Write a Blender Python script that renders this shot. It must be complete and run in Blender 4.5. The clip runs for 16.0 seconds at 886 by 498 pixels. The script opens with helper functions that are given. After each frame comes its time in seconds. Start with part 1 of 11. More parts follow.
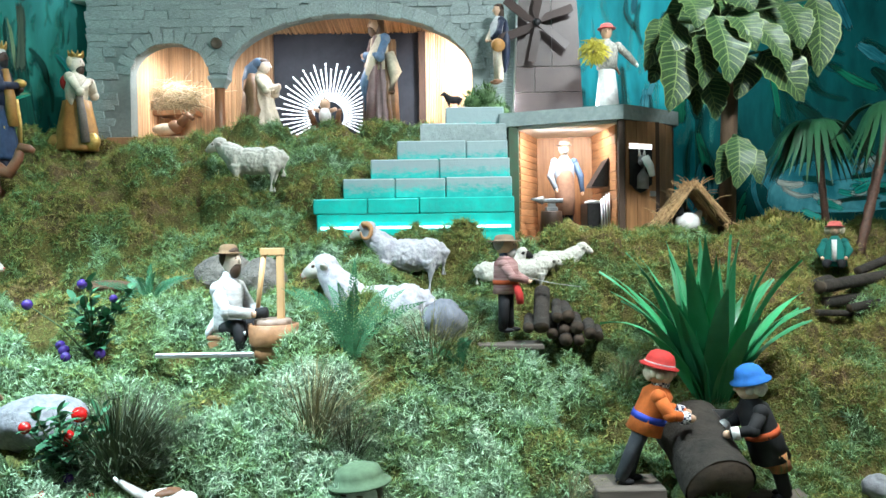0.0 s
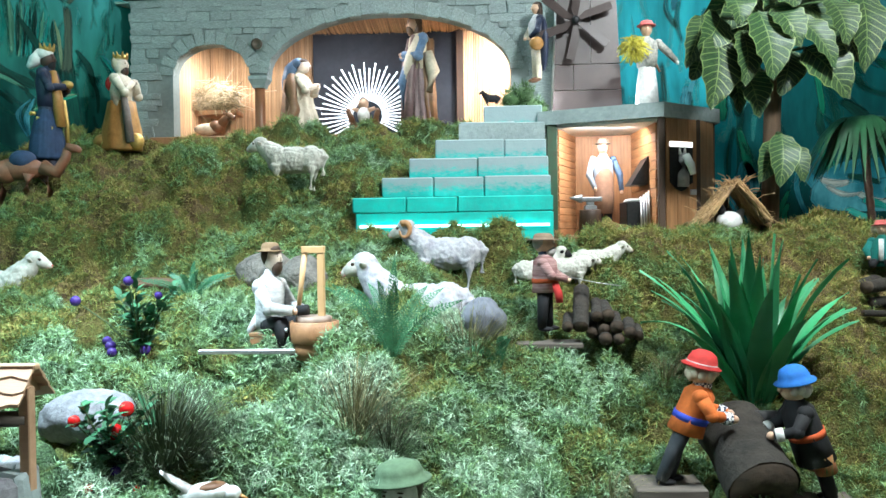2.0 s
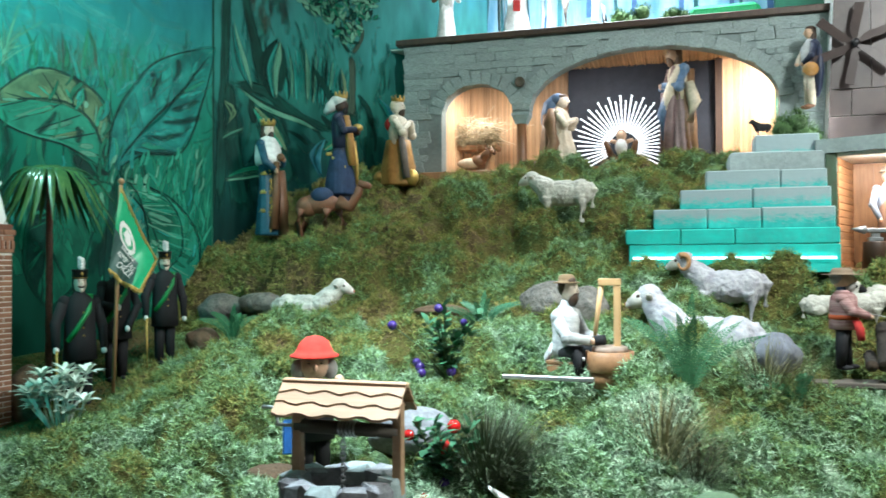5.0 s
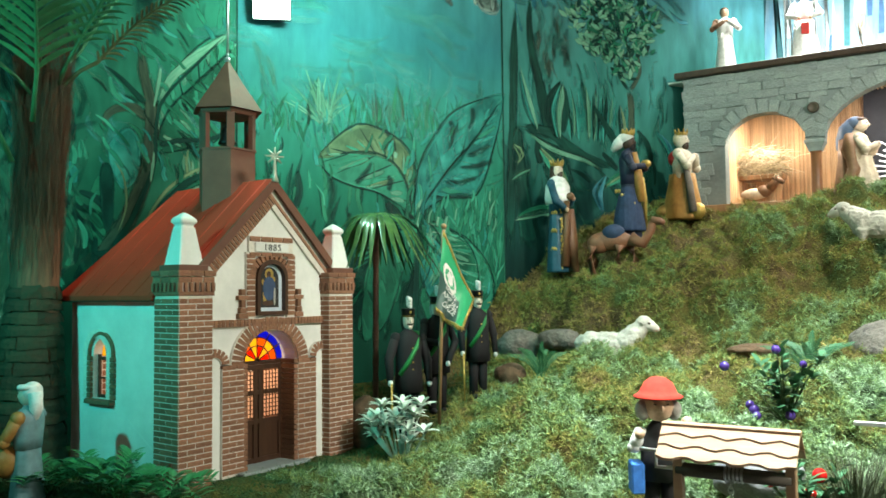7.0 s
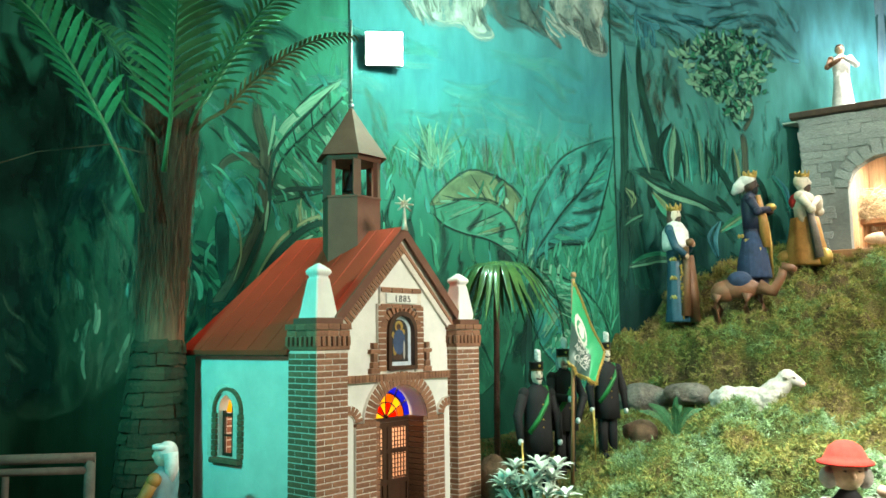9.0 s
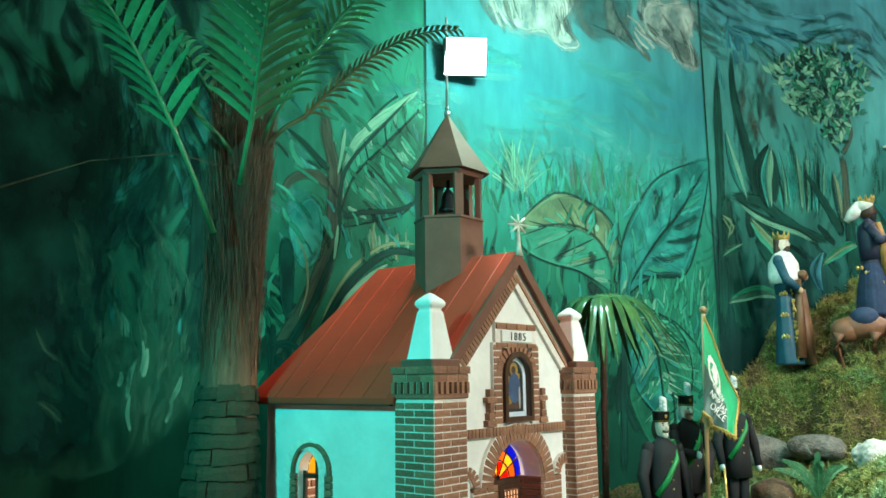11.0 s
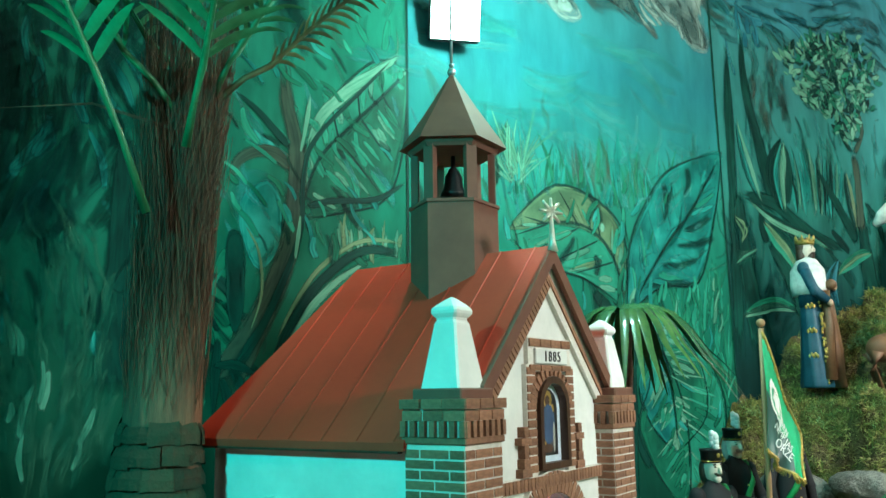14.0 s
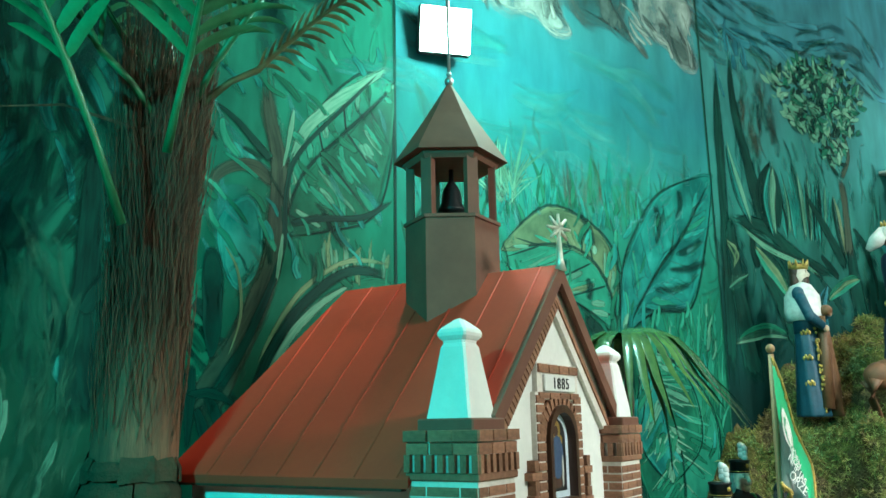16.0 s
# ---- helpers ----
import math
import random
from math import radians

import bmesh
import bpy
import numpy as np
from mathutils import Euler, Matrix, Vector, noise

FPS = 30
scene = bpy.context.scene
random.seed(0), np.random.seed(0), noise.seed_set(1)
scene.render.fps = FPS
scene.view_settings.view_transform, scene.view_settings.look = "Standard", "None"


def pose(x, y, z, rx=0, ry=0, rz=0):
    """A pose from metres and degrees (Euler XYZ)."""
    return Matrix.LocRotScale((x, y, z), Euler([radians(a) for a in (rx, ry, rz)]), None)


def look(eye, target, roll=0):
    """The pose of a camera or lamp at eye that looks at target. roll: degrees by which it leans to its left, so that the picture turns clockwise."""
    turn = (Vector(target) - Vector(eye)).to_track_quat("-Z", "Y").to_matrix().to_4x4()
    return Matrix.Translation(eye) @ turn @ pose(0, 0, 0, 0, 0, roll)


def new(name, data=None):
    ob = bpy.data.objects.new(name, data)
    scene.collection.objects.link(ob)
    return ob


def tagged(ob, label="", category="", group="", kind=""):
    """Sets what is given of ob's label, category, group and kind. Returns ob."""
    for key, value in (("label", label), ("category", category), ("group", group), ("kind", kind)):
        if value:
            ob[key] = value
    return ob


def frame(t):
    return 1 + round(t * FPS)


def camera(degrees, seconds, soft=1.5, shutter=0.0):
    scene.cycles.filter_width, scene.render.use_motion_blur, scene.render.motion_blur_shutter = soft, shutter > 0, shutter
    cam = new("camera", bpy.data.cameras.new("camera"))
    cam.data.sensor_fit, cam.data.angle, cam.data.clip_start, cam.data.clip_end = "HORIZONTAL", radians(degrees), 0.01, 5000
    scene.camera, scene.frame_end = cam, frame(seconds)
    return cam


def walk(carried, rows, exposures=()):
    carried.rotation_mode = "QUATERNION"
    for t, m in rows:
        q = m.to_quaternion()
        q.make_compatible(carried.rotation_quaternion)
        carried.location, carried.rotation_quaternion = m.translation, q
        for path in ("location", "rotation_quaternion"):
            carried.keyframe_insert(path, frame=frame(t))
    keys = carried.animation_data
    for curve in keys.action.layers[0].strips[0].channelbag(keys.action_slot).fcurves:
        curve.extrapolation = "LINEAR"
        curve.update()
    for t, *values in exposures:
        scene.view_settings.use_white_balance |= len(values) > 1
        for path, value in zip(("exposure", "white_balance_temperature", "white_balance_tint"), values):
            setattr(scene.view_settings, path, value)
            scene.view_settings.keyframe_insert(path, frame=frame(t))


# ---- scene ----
cam = camera(56.9, 16.0, shutter=0.3)
METRES, EYE, TILT, LEAN, TURN = 2.6, 1.5, 0.0, 0.0, 0.0
ROWS = [
    (0.0, 0.0, 0.0, 0.0, -0.01, -1.04, 0.82),
    (0.5, 0.0009, 0.0012, 0.001, 0.4, -1.09, 0.79),
    (1.0, 0.0005, 0.0024, -0.0004, 0.99, -1.13, 0.8),
    (1.5, -0.0031, -0.002, -0.0004, 1.71, -1.12, 0.79),
    (2.0, -0.0051, -0.0021, -0.0008, 2.46, -1.07, 0.75),
    (2.5, -0.009, -0.0045, -0.0023, 3.11, -1.01, 0.72),
    (3.0, -0.0258, -0.017, 0.0012, 4.35, -0.87, 0.59),
    (5.5, -0.1374, -0.0825, 0.0116, 21.16, 1.49, 0.28),
    (6.0, -0.1691, -0.105, 0.0145, 25.75, 1.97, 0.43),
    (6.5, -0.2044, -0.1278, 0.0188, 29.56, 2.32, 0.6),
    (7.0, -0.2347, -0.1508, 0.0266, 31.74, 2.93, 0.63),
    (7.5, -0.2495, -0.166, 0.0334, 33.34, 3.77, 0.87),
    (8.0, -0.279, -0.1823, 0.0365, 34.34, 4.69, 0.9),
    (8.5, -0.3168, -0.1899, 0.0348, 34.96, 5.63, 0.75),
    (9.0, -0.367, -0.17, 0.0374, 35.22, 6.2, 0.74),
    (9.5, -0.435, -0.1386, 0.0424, 35.25, 7.22, 0.81),
    (12.0, -0.6665, -0.0888, 0.0451, 33.87, 9.45, 0.72),
    (12.5, -0.7047, -0.0498, 0.0488, 32.89, 9.49, 0.83),
    (13.0, -0.7529, -0.0045, 0.0489, 31.37, 9.6, 0.88),
    (13.5, -0.7807, 0.0251, 0.0536, 29.98, 9.78, 0.8),
    (14.0, -0.7967, 0.0321, 0.0599, 29.05, 10.1, 0.86),
    (14.5, -0.8233, 0.0405, 0.0667, 28.21, 10.73, 0.82),
    (15.0, -0.8375, 0.0545, 0.0659, 27.59, 11.5, 0.92),
    (15.5, -0.8473, 0.0612, 0.0612, 27.0, 11.92, 0.98),
    (16.0, -0.8501, 0.0645, 0.061, 26.52, 12.07, 1.0),
]
walk(cam, [(t, pose(0, 0, EYE, TILT, LEAN, TURN) @ pose(METRES * x, METRES * y, METRES * z, 90 + pitch, roll, yaw)) for t, x, y, z, yaw, pitch, roll in ROWS],
     [(0.0, 0.02, 5950, 10), (3.0, 0.0, 5950, 10), (5.5, -0.25, 6400, 10), (6.5, 0.0, 7000, 10), (7.5, 0.22, 7450, 11), (8.5, 0.42, 7650, 12), (9.5, 0.47, 7450, 12), (12.0, 0.40, 6550, 7), (16.0, 0.30, 6450, 6)])

# ---- light ----
world = bpy.data.worlds.new("world")
scene.world = world
world.use_nodes = True
world.node_tree.nodes["Background"].inputs[0].default_value = (0.55, 0.75, 0.72, 1)
world.node_tree.nodes["Background"].inputs[1].default_value = 0.02


def area_lamp(name, eye, target, watts, colour, sx, sy, spread=180):
    d = bpy.data.lights.new(name, "AREA")
    d.shape, d.size, d.size_y, d.energy, d.color, d.spread = "RECTANGLE", sx, sy, watts, colour, radians(spread)
    ob = new(name, d)
    ob.matrix_world = look(eye, target)
    return ob


def point_lamp(name, at, watts, colour, radius=0.03):
    d = bpy.data.lights.new(name, "POINT")
    d.energy, d.color, d.shadow_soft_size = watts, colour, radius
    ob = new(name, d)
    ob.location = at
    return ob


def spot_lamp(name, eye, target, watts, colour, cone, blend=0.5, radius=0.04):
    d = bpy.data.lights.new(name, "SPOT")
    d.energy, d.color, d.spot_size, d.spot_blend, d.shadow_soft_size = watts, colour, radians(cone), blend, radius
    ob = new(name, d)
    ob.matrix_world = look(eye, target)
    return ob


# cool ceiling floods over the front of the scene
area_lamp("flood_front", (1.3, 1.7, 3.5), (0.3, 2.6, 1.0), 170, (0.96, 1.0, 0.93), 0.4, 0.3)
spot_lamp("flood_middle", (-1.35, 1.7, 3.3), (-0.95, 2.12, 0.95), 880, (0.80, 0.96, 1.0), 80, 1.0, 0.08)
# unseen fills, added to lift the bank, the left side and the room
area_lamp("bank_fill", (-0.7, 1.7, 3.9), (-0.9, 3.5, 1.6), 5, (1.0, 0.97, 0.86), 0.4, 0.3)
spot_lamp("left_fill", (-0.25, 1.40, 3.6), (-2.45, 3.0, 1.7), 205, (0.88, 1.0, 0.97), 46, 1.0, 0.1)
area_lamp("room_fill", (0.3, -1.2, 4.1), (-0.6, 3.0, 1.5), 19, (1.0, 0.97, 0.9), 1.5, 1.0)
# point light added in mid-air before the painted wall, to light it evenly
point_lamp("wall_fill", (-2.778, 2.298, 2.97), 48, (0.44, 1.0, 0.88), 0.08)
# red part of the coloured flood on the painted wall above the chapel
spot_lamp("flood_wall_red", (-3.243, 2.369, 2.929), (-3.30, 1.5, 1.80), 34, (1.0, 0.20, 0.08), 75, 0.8, 0.05)
# the turquoise flood that lights the chapel's side and the palm
spot_lamp("flood_turquoise", (-3.1, -0.7, 2.5), (-3.25, 1.5, 1.85), 165, (0.015, 1.0, 0.95), 57, 0.9, 0.05)
# grotto, workshop, upper stage
area_lamp("grotto_light", (0.20, 4.62, 2.62), (0.32, 4.90, 2.25), 31, (1.0, 0.97, 0.93), 0.15, 0.15)
area_lamp("grotto_light_small", (-1.46, 4.58, 2.545), (-1.46, 4.75, 2.1), 7, (1.0, 0.93, 0.84), 0.2, 0.06)
area_lamp("grotto_strip", (-0.78, 4.56, 2.66), (-0.72, 4.75, 2.1), 6, (1.0, 0.97, 0.94), 0.5, 0.05)
area_lamp("workshop_light", (0.60, 3.97, 1.995), (0.60, 4.15, 1.5), 8.5, (1.0, 0.93, 0.85), 0.3, 0.06)
area_lamp("stage_light", (-0.8, 4.55, 3.75), (-0.8, 4.75, 2.85), 60, (0.88, 0.96, 1.0), 1.4, 0.12, 110)
# unseen fill added above the windmill
area_lamp("mill_fill", (0.95, 3.75, 2.85), (0.9, 4.3, 2.25), 5, (0.95, 1.0, 0.97), 0.3, 0.1)
# small lamps hidden at the mill's foot and behind the bush
point_lamp("mill_foot_light", (0.705, 4.06, 2.125), 3.0, (0.95, 1.0, 1.0), 0.02)
point_lamp("bush_light", (0.385, 4.20, 2.20), 1.4, (1.0, 0.98, 0.95), 0.02)

# ---- materials ----


def mat(name, a, b=None, scale=30.0, rough=0.7, metal=0.0, bump=0.2, detail=6.0, big=3.0, big_amount=0.25, bump_scale=None,
        rand=0.0, island=0.0, stretch=None, spec=0.4, coat=0.0, dist=0.01):
    """Two colours mixed by fine noise, shaded by broad noise, varied by object or island, with fine relief."""
    m = bpy.data.materials.new(name)
    m.use_nodes = True
    nt = m.node_tree
    n, l = nt.nodes, nt.links
    p = n["Principled BSDF"]
    b = b or tuple(c * 0.7 for c in a)
    tc = n.new("ShaderNodeTexCoord")
    mp = n.new("ShaderNodeMapping")
    l.new(tc.outputs["Object"], mp.inputs[0])
    if stretch:
        mp.inputs["Scale"].default_value = stretch
    t1 = n.new("ShaderNodeTexNoise")
    t1.inputs["Scale"].default_value, t1.inputs["Detail"].default_value, t1.inputs["Roughness"].default_value = scale, detail, 0.65
    t2 = n.new("ShaderNodeTexNoise")
    t2.inputs["Scale"].default_value, t2.inputs["Detail"].default_value = big, 4.0
    l.new(mp.outputs[0], t1.inputs[0])
    l.new(tc.outputs["Object"], t2.inputs[0])
    r1 = n.new("ShaderNodeMapRange")
    r1.inputs[1].default_value, r1.inputs[2].default_value = 0.32, 0.68
    l.new(t1.outputs["Fac"], r1.inputs[0])
    mix = n.new("ShaderNodeMix")
    mix.data_type = "RGBA"
    mix.inputs[6].default_value, mix.inputs[7].default_value = (*a, 1), (*b, 1)
    l.new(r1.outputs[0], mix.inputs[0])
    r2 = n.new("ShaderNodeMapRange")
    r2.inputs[1].default_value, r2.inputs[2].default_value = 0.3, 0.7
    r2.inputs[3].default_value, r2.inputs[4].default_value = 1 - big_amount, 1 + big_amount
    l.new(t2.outputs["Fac"], r2.inputs[0])
    hsv = n.new("ShaderNodeHueSaturation")
    l.new(mix.outputs[2], hsv.inputs["Color"])
    value = r2.outputs[0]
    for amount, node, out in ((rand, "ShaderNodeObjectInfo", "Random"), (island, "ShaderNodeNewGeometry", "Random Per Island")):
        if amount:
            info = n.new(node)
            rr = n.new("ShaderNodeMapRange")
            rr.inputs[3].default_value, rr.inputs[4].default_value = 1 - amount, 1 + amount
            l.new(info.outputs[out], rr.inputs[0])
            mul = n.new("ShaderNodeMath")
            mul.operation = "MULTIPLY"
            l.new(value, mul.inputs[0])
            l.new(rr.outputs[0], mul.inputs[1])
            value = mul.outputs[0]
    l.new(value, hsv.inputs["Value"])
    l.new(hsv.outputs[0], p.inputs["Base Color"])
    p.inputs["Roughness"].default_value, p.inputs["Metallic"].default_value = rough, metal
    p.inputs["Specular IOR Level"].default_value, p.inputs["Coat Weight"].default_value = spec, coat
    if bump:
        bm_ = n.new("ShaderNodeBump")
        bm_.inputs["Strength"].default_value, bm_.inputs["Distance"].default_value = bump, dist
        if bump_scale:
            t3 = n.new("ShaderNodeTexNoise")
            t3.inputs["Scale"].default_value, t3.inputs["Detail"].default_value = bump_scale, 5.0
            l.new(mp.outputs[0], t3.inputs[0])
            l.new(t3.outputs["Fac"], bm_.inputs["Height"])
        else:
            l.new(t1.outputs["Fac"], bm_.inputs["Height"])
        l.new(bm_.outputs[0], p.inputs["Normal"])
    return m


def glow(name, colour, strength):
    m = bpy.data.materials.new(name)
    m.use_nodes = True
    p = m.node_tree.nodes["Principled BSDF"]
    p.inputs["Base Color"].default_value = (*colour, 1)
    p.inputs["Emission Color"].default_value, p.inputs["Emission Strength"].default_value = (*colour, 1), strength
    return m


M_STONE = mat("slate_stone", (0.19, 0.24, 0.24), (0.33, 0.385, 0.38), 26, 0.85, bump=0.6, rand=0.09, big=8, dist=0.006)
M_MORTAR = mat("mortar", (0.22, 0.265, 0.26), (0.18, 0.215, 0.215), 60, 0.95, bump=0.5)
M_BRICK = mat("brick", (0.33, 0.165, 0.100), (0.225, 0.105, 0.062), 70, 0.8, bump=0.4, rand=0.22, dist=0.003)
M_JOINT = mat("brick_joint", (0.72, 0.69, 0.63), (0.58, 0.55, 0.50), 80, 0.95, bump=0.3)
M_PLASTER = mat("white_plaster", (0.78, 0.79, 0.76), (0.68, 0.70, 0.67), 14, 0.75, bump=0.25, big=5, big_amount=0.08)
M_ROOF = mat("red_roof_sheet", (0.55, 0.058, 0.030), (0.43, 0.045, 0.025), 8, 0.6, spec=0.15, bump=0.08, big=4, big_amount=0.15)
M_TOWER = mat("brown_paint", (0.18, 0.080, 0.052), (0.14, 0.058, 0.040), 12, 0.7, bump=0.05, big=5, big_amount=0.12)
M_WOOD = mat("warm_wood", (0.36, 0.20, 0.10), (0.24, 0.12, 0.055), 22, 0.5, bump=0.15, stretch=(1, 1, 0.08))
M_WOODLIGHT = mat("pale_wood", (0.52, 0.33, 0.19), (0.40, 0.23, 0.12), 25, 0.6, bump=0.15, stretch=(0.1, 1, 1))
M_DARKWOOD = mat("dark_wood", (0.06, 0.035, 0.022), (0.035, 0.02, 0.014), 25, 0.5, bump=0.2, stretch=(1, 1, 0.1))
M_MURAL = mat("mural_paint", (0.004, 0.058, 0.036), (0.012, 0.13, 0.075), 7, 0.7, bump=0.06, stretch=(1, 1, 0.25), big=1.6, big_amount=0.55)
M_FLOOR = mat("stone_floor", (0.3, 0.28, 0.25), (0.22, 0.2, 0.18), 10, 0.5, bump=0.1)
M_WALLPAINT = mat("room_paint", (0.5, 0.48, 0.42), (0.45, 0.43, 0.38), 6, 0.9, bump=0.1)
M_BARK = mat("palm_bark", (0.10, 0.06, 0.035), (0.055, 0.035, 0.02), 40, 0.9, bump=0.8, stretch=(1, 1, 0.15))
M_BLACK = mat("well_shade_black", (0.012, 0.012, 0.014), (0.02, 0.02, 0.022), 50, 0.85, bump=0.3)


def moss_material(name, depth=1.0):
    """Moss in many sorts: mint, green, olive and straw, the front toned as if floodlit, the back dimmer; depth under 1
    is the old growth below, with the shade between sprigs in its colour.
    """
    m = bpy.data.materials.new(name)
    m.use_nodes = True
    n, l = m.node_tree.nodes, m.node_tree.links
    p = n["Principled BSDF"]
    tc = n.new("ShaderNodeTexCoord")
    geo = n.new("ShaderNodeNewGeometry")

    def tex(scale, detail):
        t = n.new("ShaderNodeTexNoise")
        t.inputs["Scale"].default_value, t.inputs["Detail"].default_value = scale, detail
        l.new(tc.outputs["Object"], t.inputs[0])
        return t.outputs["Fac"]

    ramp = n.new("ShaderNodeValToRGB")
    el = ramp.color_ramp.elements
    el[0].position, el[0].color = 0.24, (0.28, 0.20, 0.10, 1)
    el[1].position, el[1].color = 0.78, (0.48, 0.57, 0.42, 1)
    for pos, c in ((0.36, (0.27, 0.255, 0.075, 1)), (0.45, (0.155, 0.215, 0.068, 1)), (0.54, (0.19, 0.32, 0.15, 1)), (0.64, (0.32, 0.46, 0.31, 1))):
        e = el.new(pos)
        e.color = c
    mix = n.new("ShaderNodeMath")
    mix.operation = "MULTIPLY_ADD"
    mix.inputs[1].default_value = 0.62
    l.new(tex(4.5, 3), mix.inputs[0])
    m2 = n.new("ShaderNodeMath")
    m2.operation = "MULTIPLY_ADD"
    m2.inputs[1].default_value = 0.23
    l.new(tex(22, 3), m2.inputs[0])
    vor = n.new("ShaderNodeTexVoronoi")
    vor.inputs["Scale"].default_value = 13.0
    l.new(tc.outputs["Object"], vor.inputs[0])
    vs = n.new("ShaderNodeSeparateColor")
    l.new(vor.outputs["Color"], vs.inputs[0])
    m3 = n.new("ShaderNodeMath")
    m3.operation = "MULTIPLY_ADD"
    m3.inputs[1].default_value, m3.inputs[2].default_value = 0.11, -0.09
    l.new(vs.outputs[0], m3.inputs[0])
    isl = n.new("ShaderNodeMath")
    isl.operation = "MULTIPLY_ADD"
    isl.inputs[1].default_value = 0.13 if depth == 1 else 0.0
    m3.inputs[2].default_value = -0.02
    l.new(m3.outputs[0], isl.inputs[2])
    l.new(geo.outputs["Random Per Island"], isl.inputs[0])
    l.new(isl.outputs[0], m2.inputs[2])
    l.new(m2.outputs[0], mix.inputs[2])
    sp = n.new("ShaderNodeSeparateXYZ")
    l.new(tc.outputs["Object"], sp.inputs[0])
    # paler front, darker back: moss tone with the flood's light mixed into it
    lit_front = n.new("ShaderNodeMapRange")
    lit_front.inputs[1].default_value, lit_front.inputs[2].default_value = 2.0, 3.3
    lit_front.inputs[3].default_value, lit_front.inputs[4].default_value = 0.10, -0.06
    l.new(sp.outputs[1], lit_front.inputs[0])
    fin = n.new("ShaderNodeMath")
    l.new(mix.outputs[0], fin.inputs[0])
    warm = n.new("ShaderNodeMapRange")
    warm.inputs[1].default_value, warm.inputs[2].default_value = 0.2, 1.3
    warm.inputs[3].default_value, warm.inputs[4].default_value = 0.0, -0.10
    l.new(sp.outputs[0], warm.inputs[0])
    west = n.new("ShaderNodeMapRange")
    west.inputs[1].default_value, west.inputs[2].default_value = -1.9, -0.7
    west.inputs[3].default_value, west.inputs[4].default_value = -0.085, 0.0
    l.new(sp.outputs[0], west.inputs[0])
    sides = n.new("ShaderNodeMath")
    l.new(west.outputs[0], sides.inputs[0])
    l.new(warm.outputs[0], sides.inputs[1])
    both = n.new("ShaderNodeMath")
    l.new(lit_front.outputs[0], both.inputs[0])
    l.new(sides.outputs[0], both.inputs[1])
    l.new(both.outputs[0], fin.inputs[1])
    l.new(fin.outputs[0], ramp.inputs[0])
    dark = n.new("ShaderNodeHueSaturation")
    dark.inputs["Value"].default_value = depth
    l.new(ramp.outputs[0], dark.inputs["Color"])
    l.new(dark.outputs[0], p.inputs["Base Color"])
    if depth == 1:
        odd = n.new("ShaderNodeMath")
        odd.operation = "FRACT"
        mul = n.new("ShaderNodeMath")
        mul.operation = "MULTIPLY"
        mul.inputs[1].default_value = 7.31
        l.new(geo.outputs["Random Per Island"], mul.inputs[0])
        l.new(mul.outputs[0], odd.inputs[0])
        shade = n.new("ShaderNodeMapRange")
        shade.inputs[3].default_value, shade.inputs[4].default_value = 0.6, 1.4
        l.new(odd.outputs[0], shade.inputs[0])
        l.new(shade.outputs[0], dark.inputs["Value"])
    if depth < 1:
        bump = n.new("ShaderNodeBump")
        bump.inputs["Strength"].default_value, bump.inputs["Distance"].default_value = 1.0, 0.012
        l.new(tex(130, 6), bump.inputs["Height"])
        l.new(bump.outputs[0], p.inputs["Normal"])
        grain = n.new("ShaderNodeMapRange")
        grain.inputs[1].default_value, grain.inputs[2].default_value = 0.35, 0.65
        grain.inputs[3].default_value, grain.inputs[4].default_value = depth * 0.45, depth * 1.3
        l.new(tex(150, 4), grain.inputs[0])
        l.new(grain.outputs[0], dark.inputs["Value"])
    p.inputs["Roughness"].default_value, p.inputs["Specular IOR Level"].default_value = 0.9, 0.08
    return m



# old growth below, darkened further to hold the shade in the gaps
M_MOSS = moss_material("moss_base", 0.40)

# ---- helpers for meshes ----


def finish(bm, name, material, parent=None, label="", smooth=False):
    me = bpy.data.meshes.new(name)
    bm.normal_update()
    bm.to_mesh(me)
    bm.free()
    for m in material if isinstance(material, (list, tuple)) else [material]:
        me.materials.append(m)
    if smooth:
        me.polygons.foreach_set("use_smooth", [True] * len(me.polygons))
    ob = new(name, me)
    if parent:
        ob.parent = parent
    if label:
        ob["label"] = label
    return ob


def part(name, bm, material, parent=None, label="", smooth=False):
    return finish(bm, name, material, parent, label, smooth)


def empty(name, m=None, **tags):
    ob = new(name)
    ob.empty_display_size = 0.05
    if m is not None:
        ob.matrix_world = m
    return tagged(ob, **tags)


def put_box(bm, x0, x1, y0, y1, z0, z1, bevel=0.0, mi=0):
    r = bmesh.ops.create_cube(bm, size=1.0)
    vs = r["verts"]
    bmesh.ops.scale(bm, vec=(x1 - x0, y1 - y0, z1 - z0), verts=vs)
    bmesh.ops.translate(bm, vec=((x0 + x1) / 2, (y0 + y1) / 2, (z0 + z1) / 2), verts=vs)
    faces = {f for v in vs for f in v.link_faces}
    for f in faces:
        f.material_index = mi
    if bevel:
        es = list({e for v in vs for e in v.link_edges})
        r = bmesh.ops.bevel(bm, geom=es, offset=bevel, segments=1, affect="EDGES", profile=0.5, clamp_overlap=True)
        for f in r["faces"]:
            f.material_index = mi


def box(x0, x1, y0, y1, z0, z1, bevel=0.0):
    bm = bmesh.new()
    put_box(bm, x0, x1, y0, y1, z0, z1, bevel)
    return bm


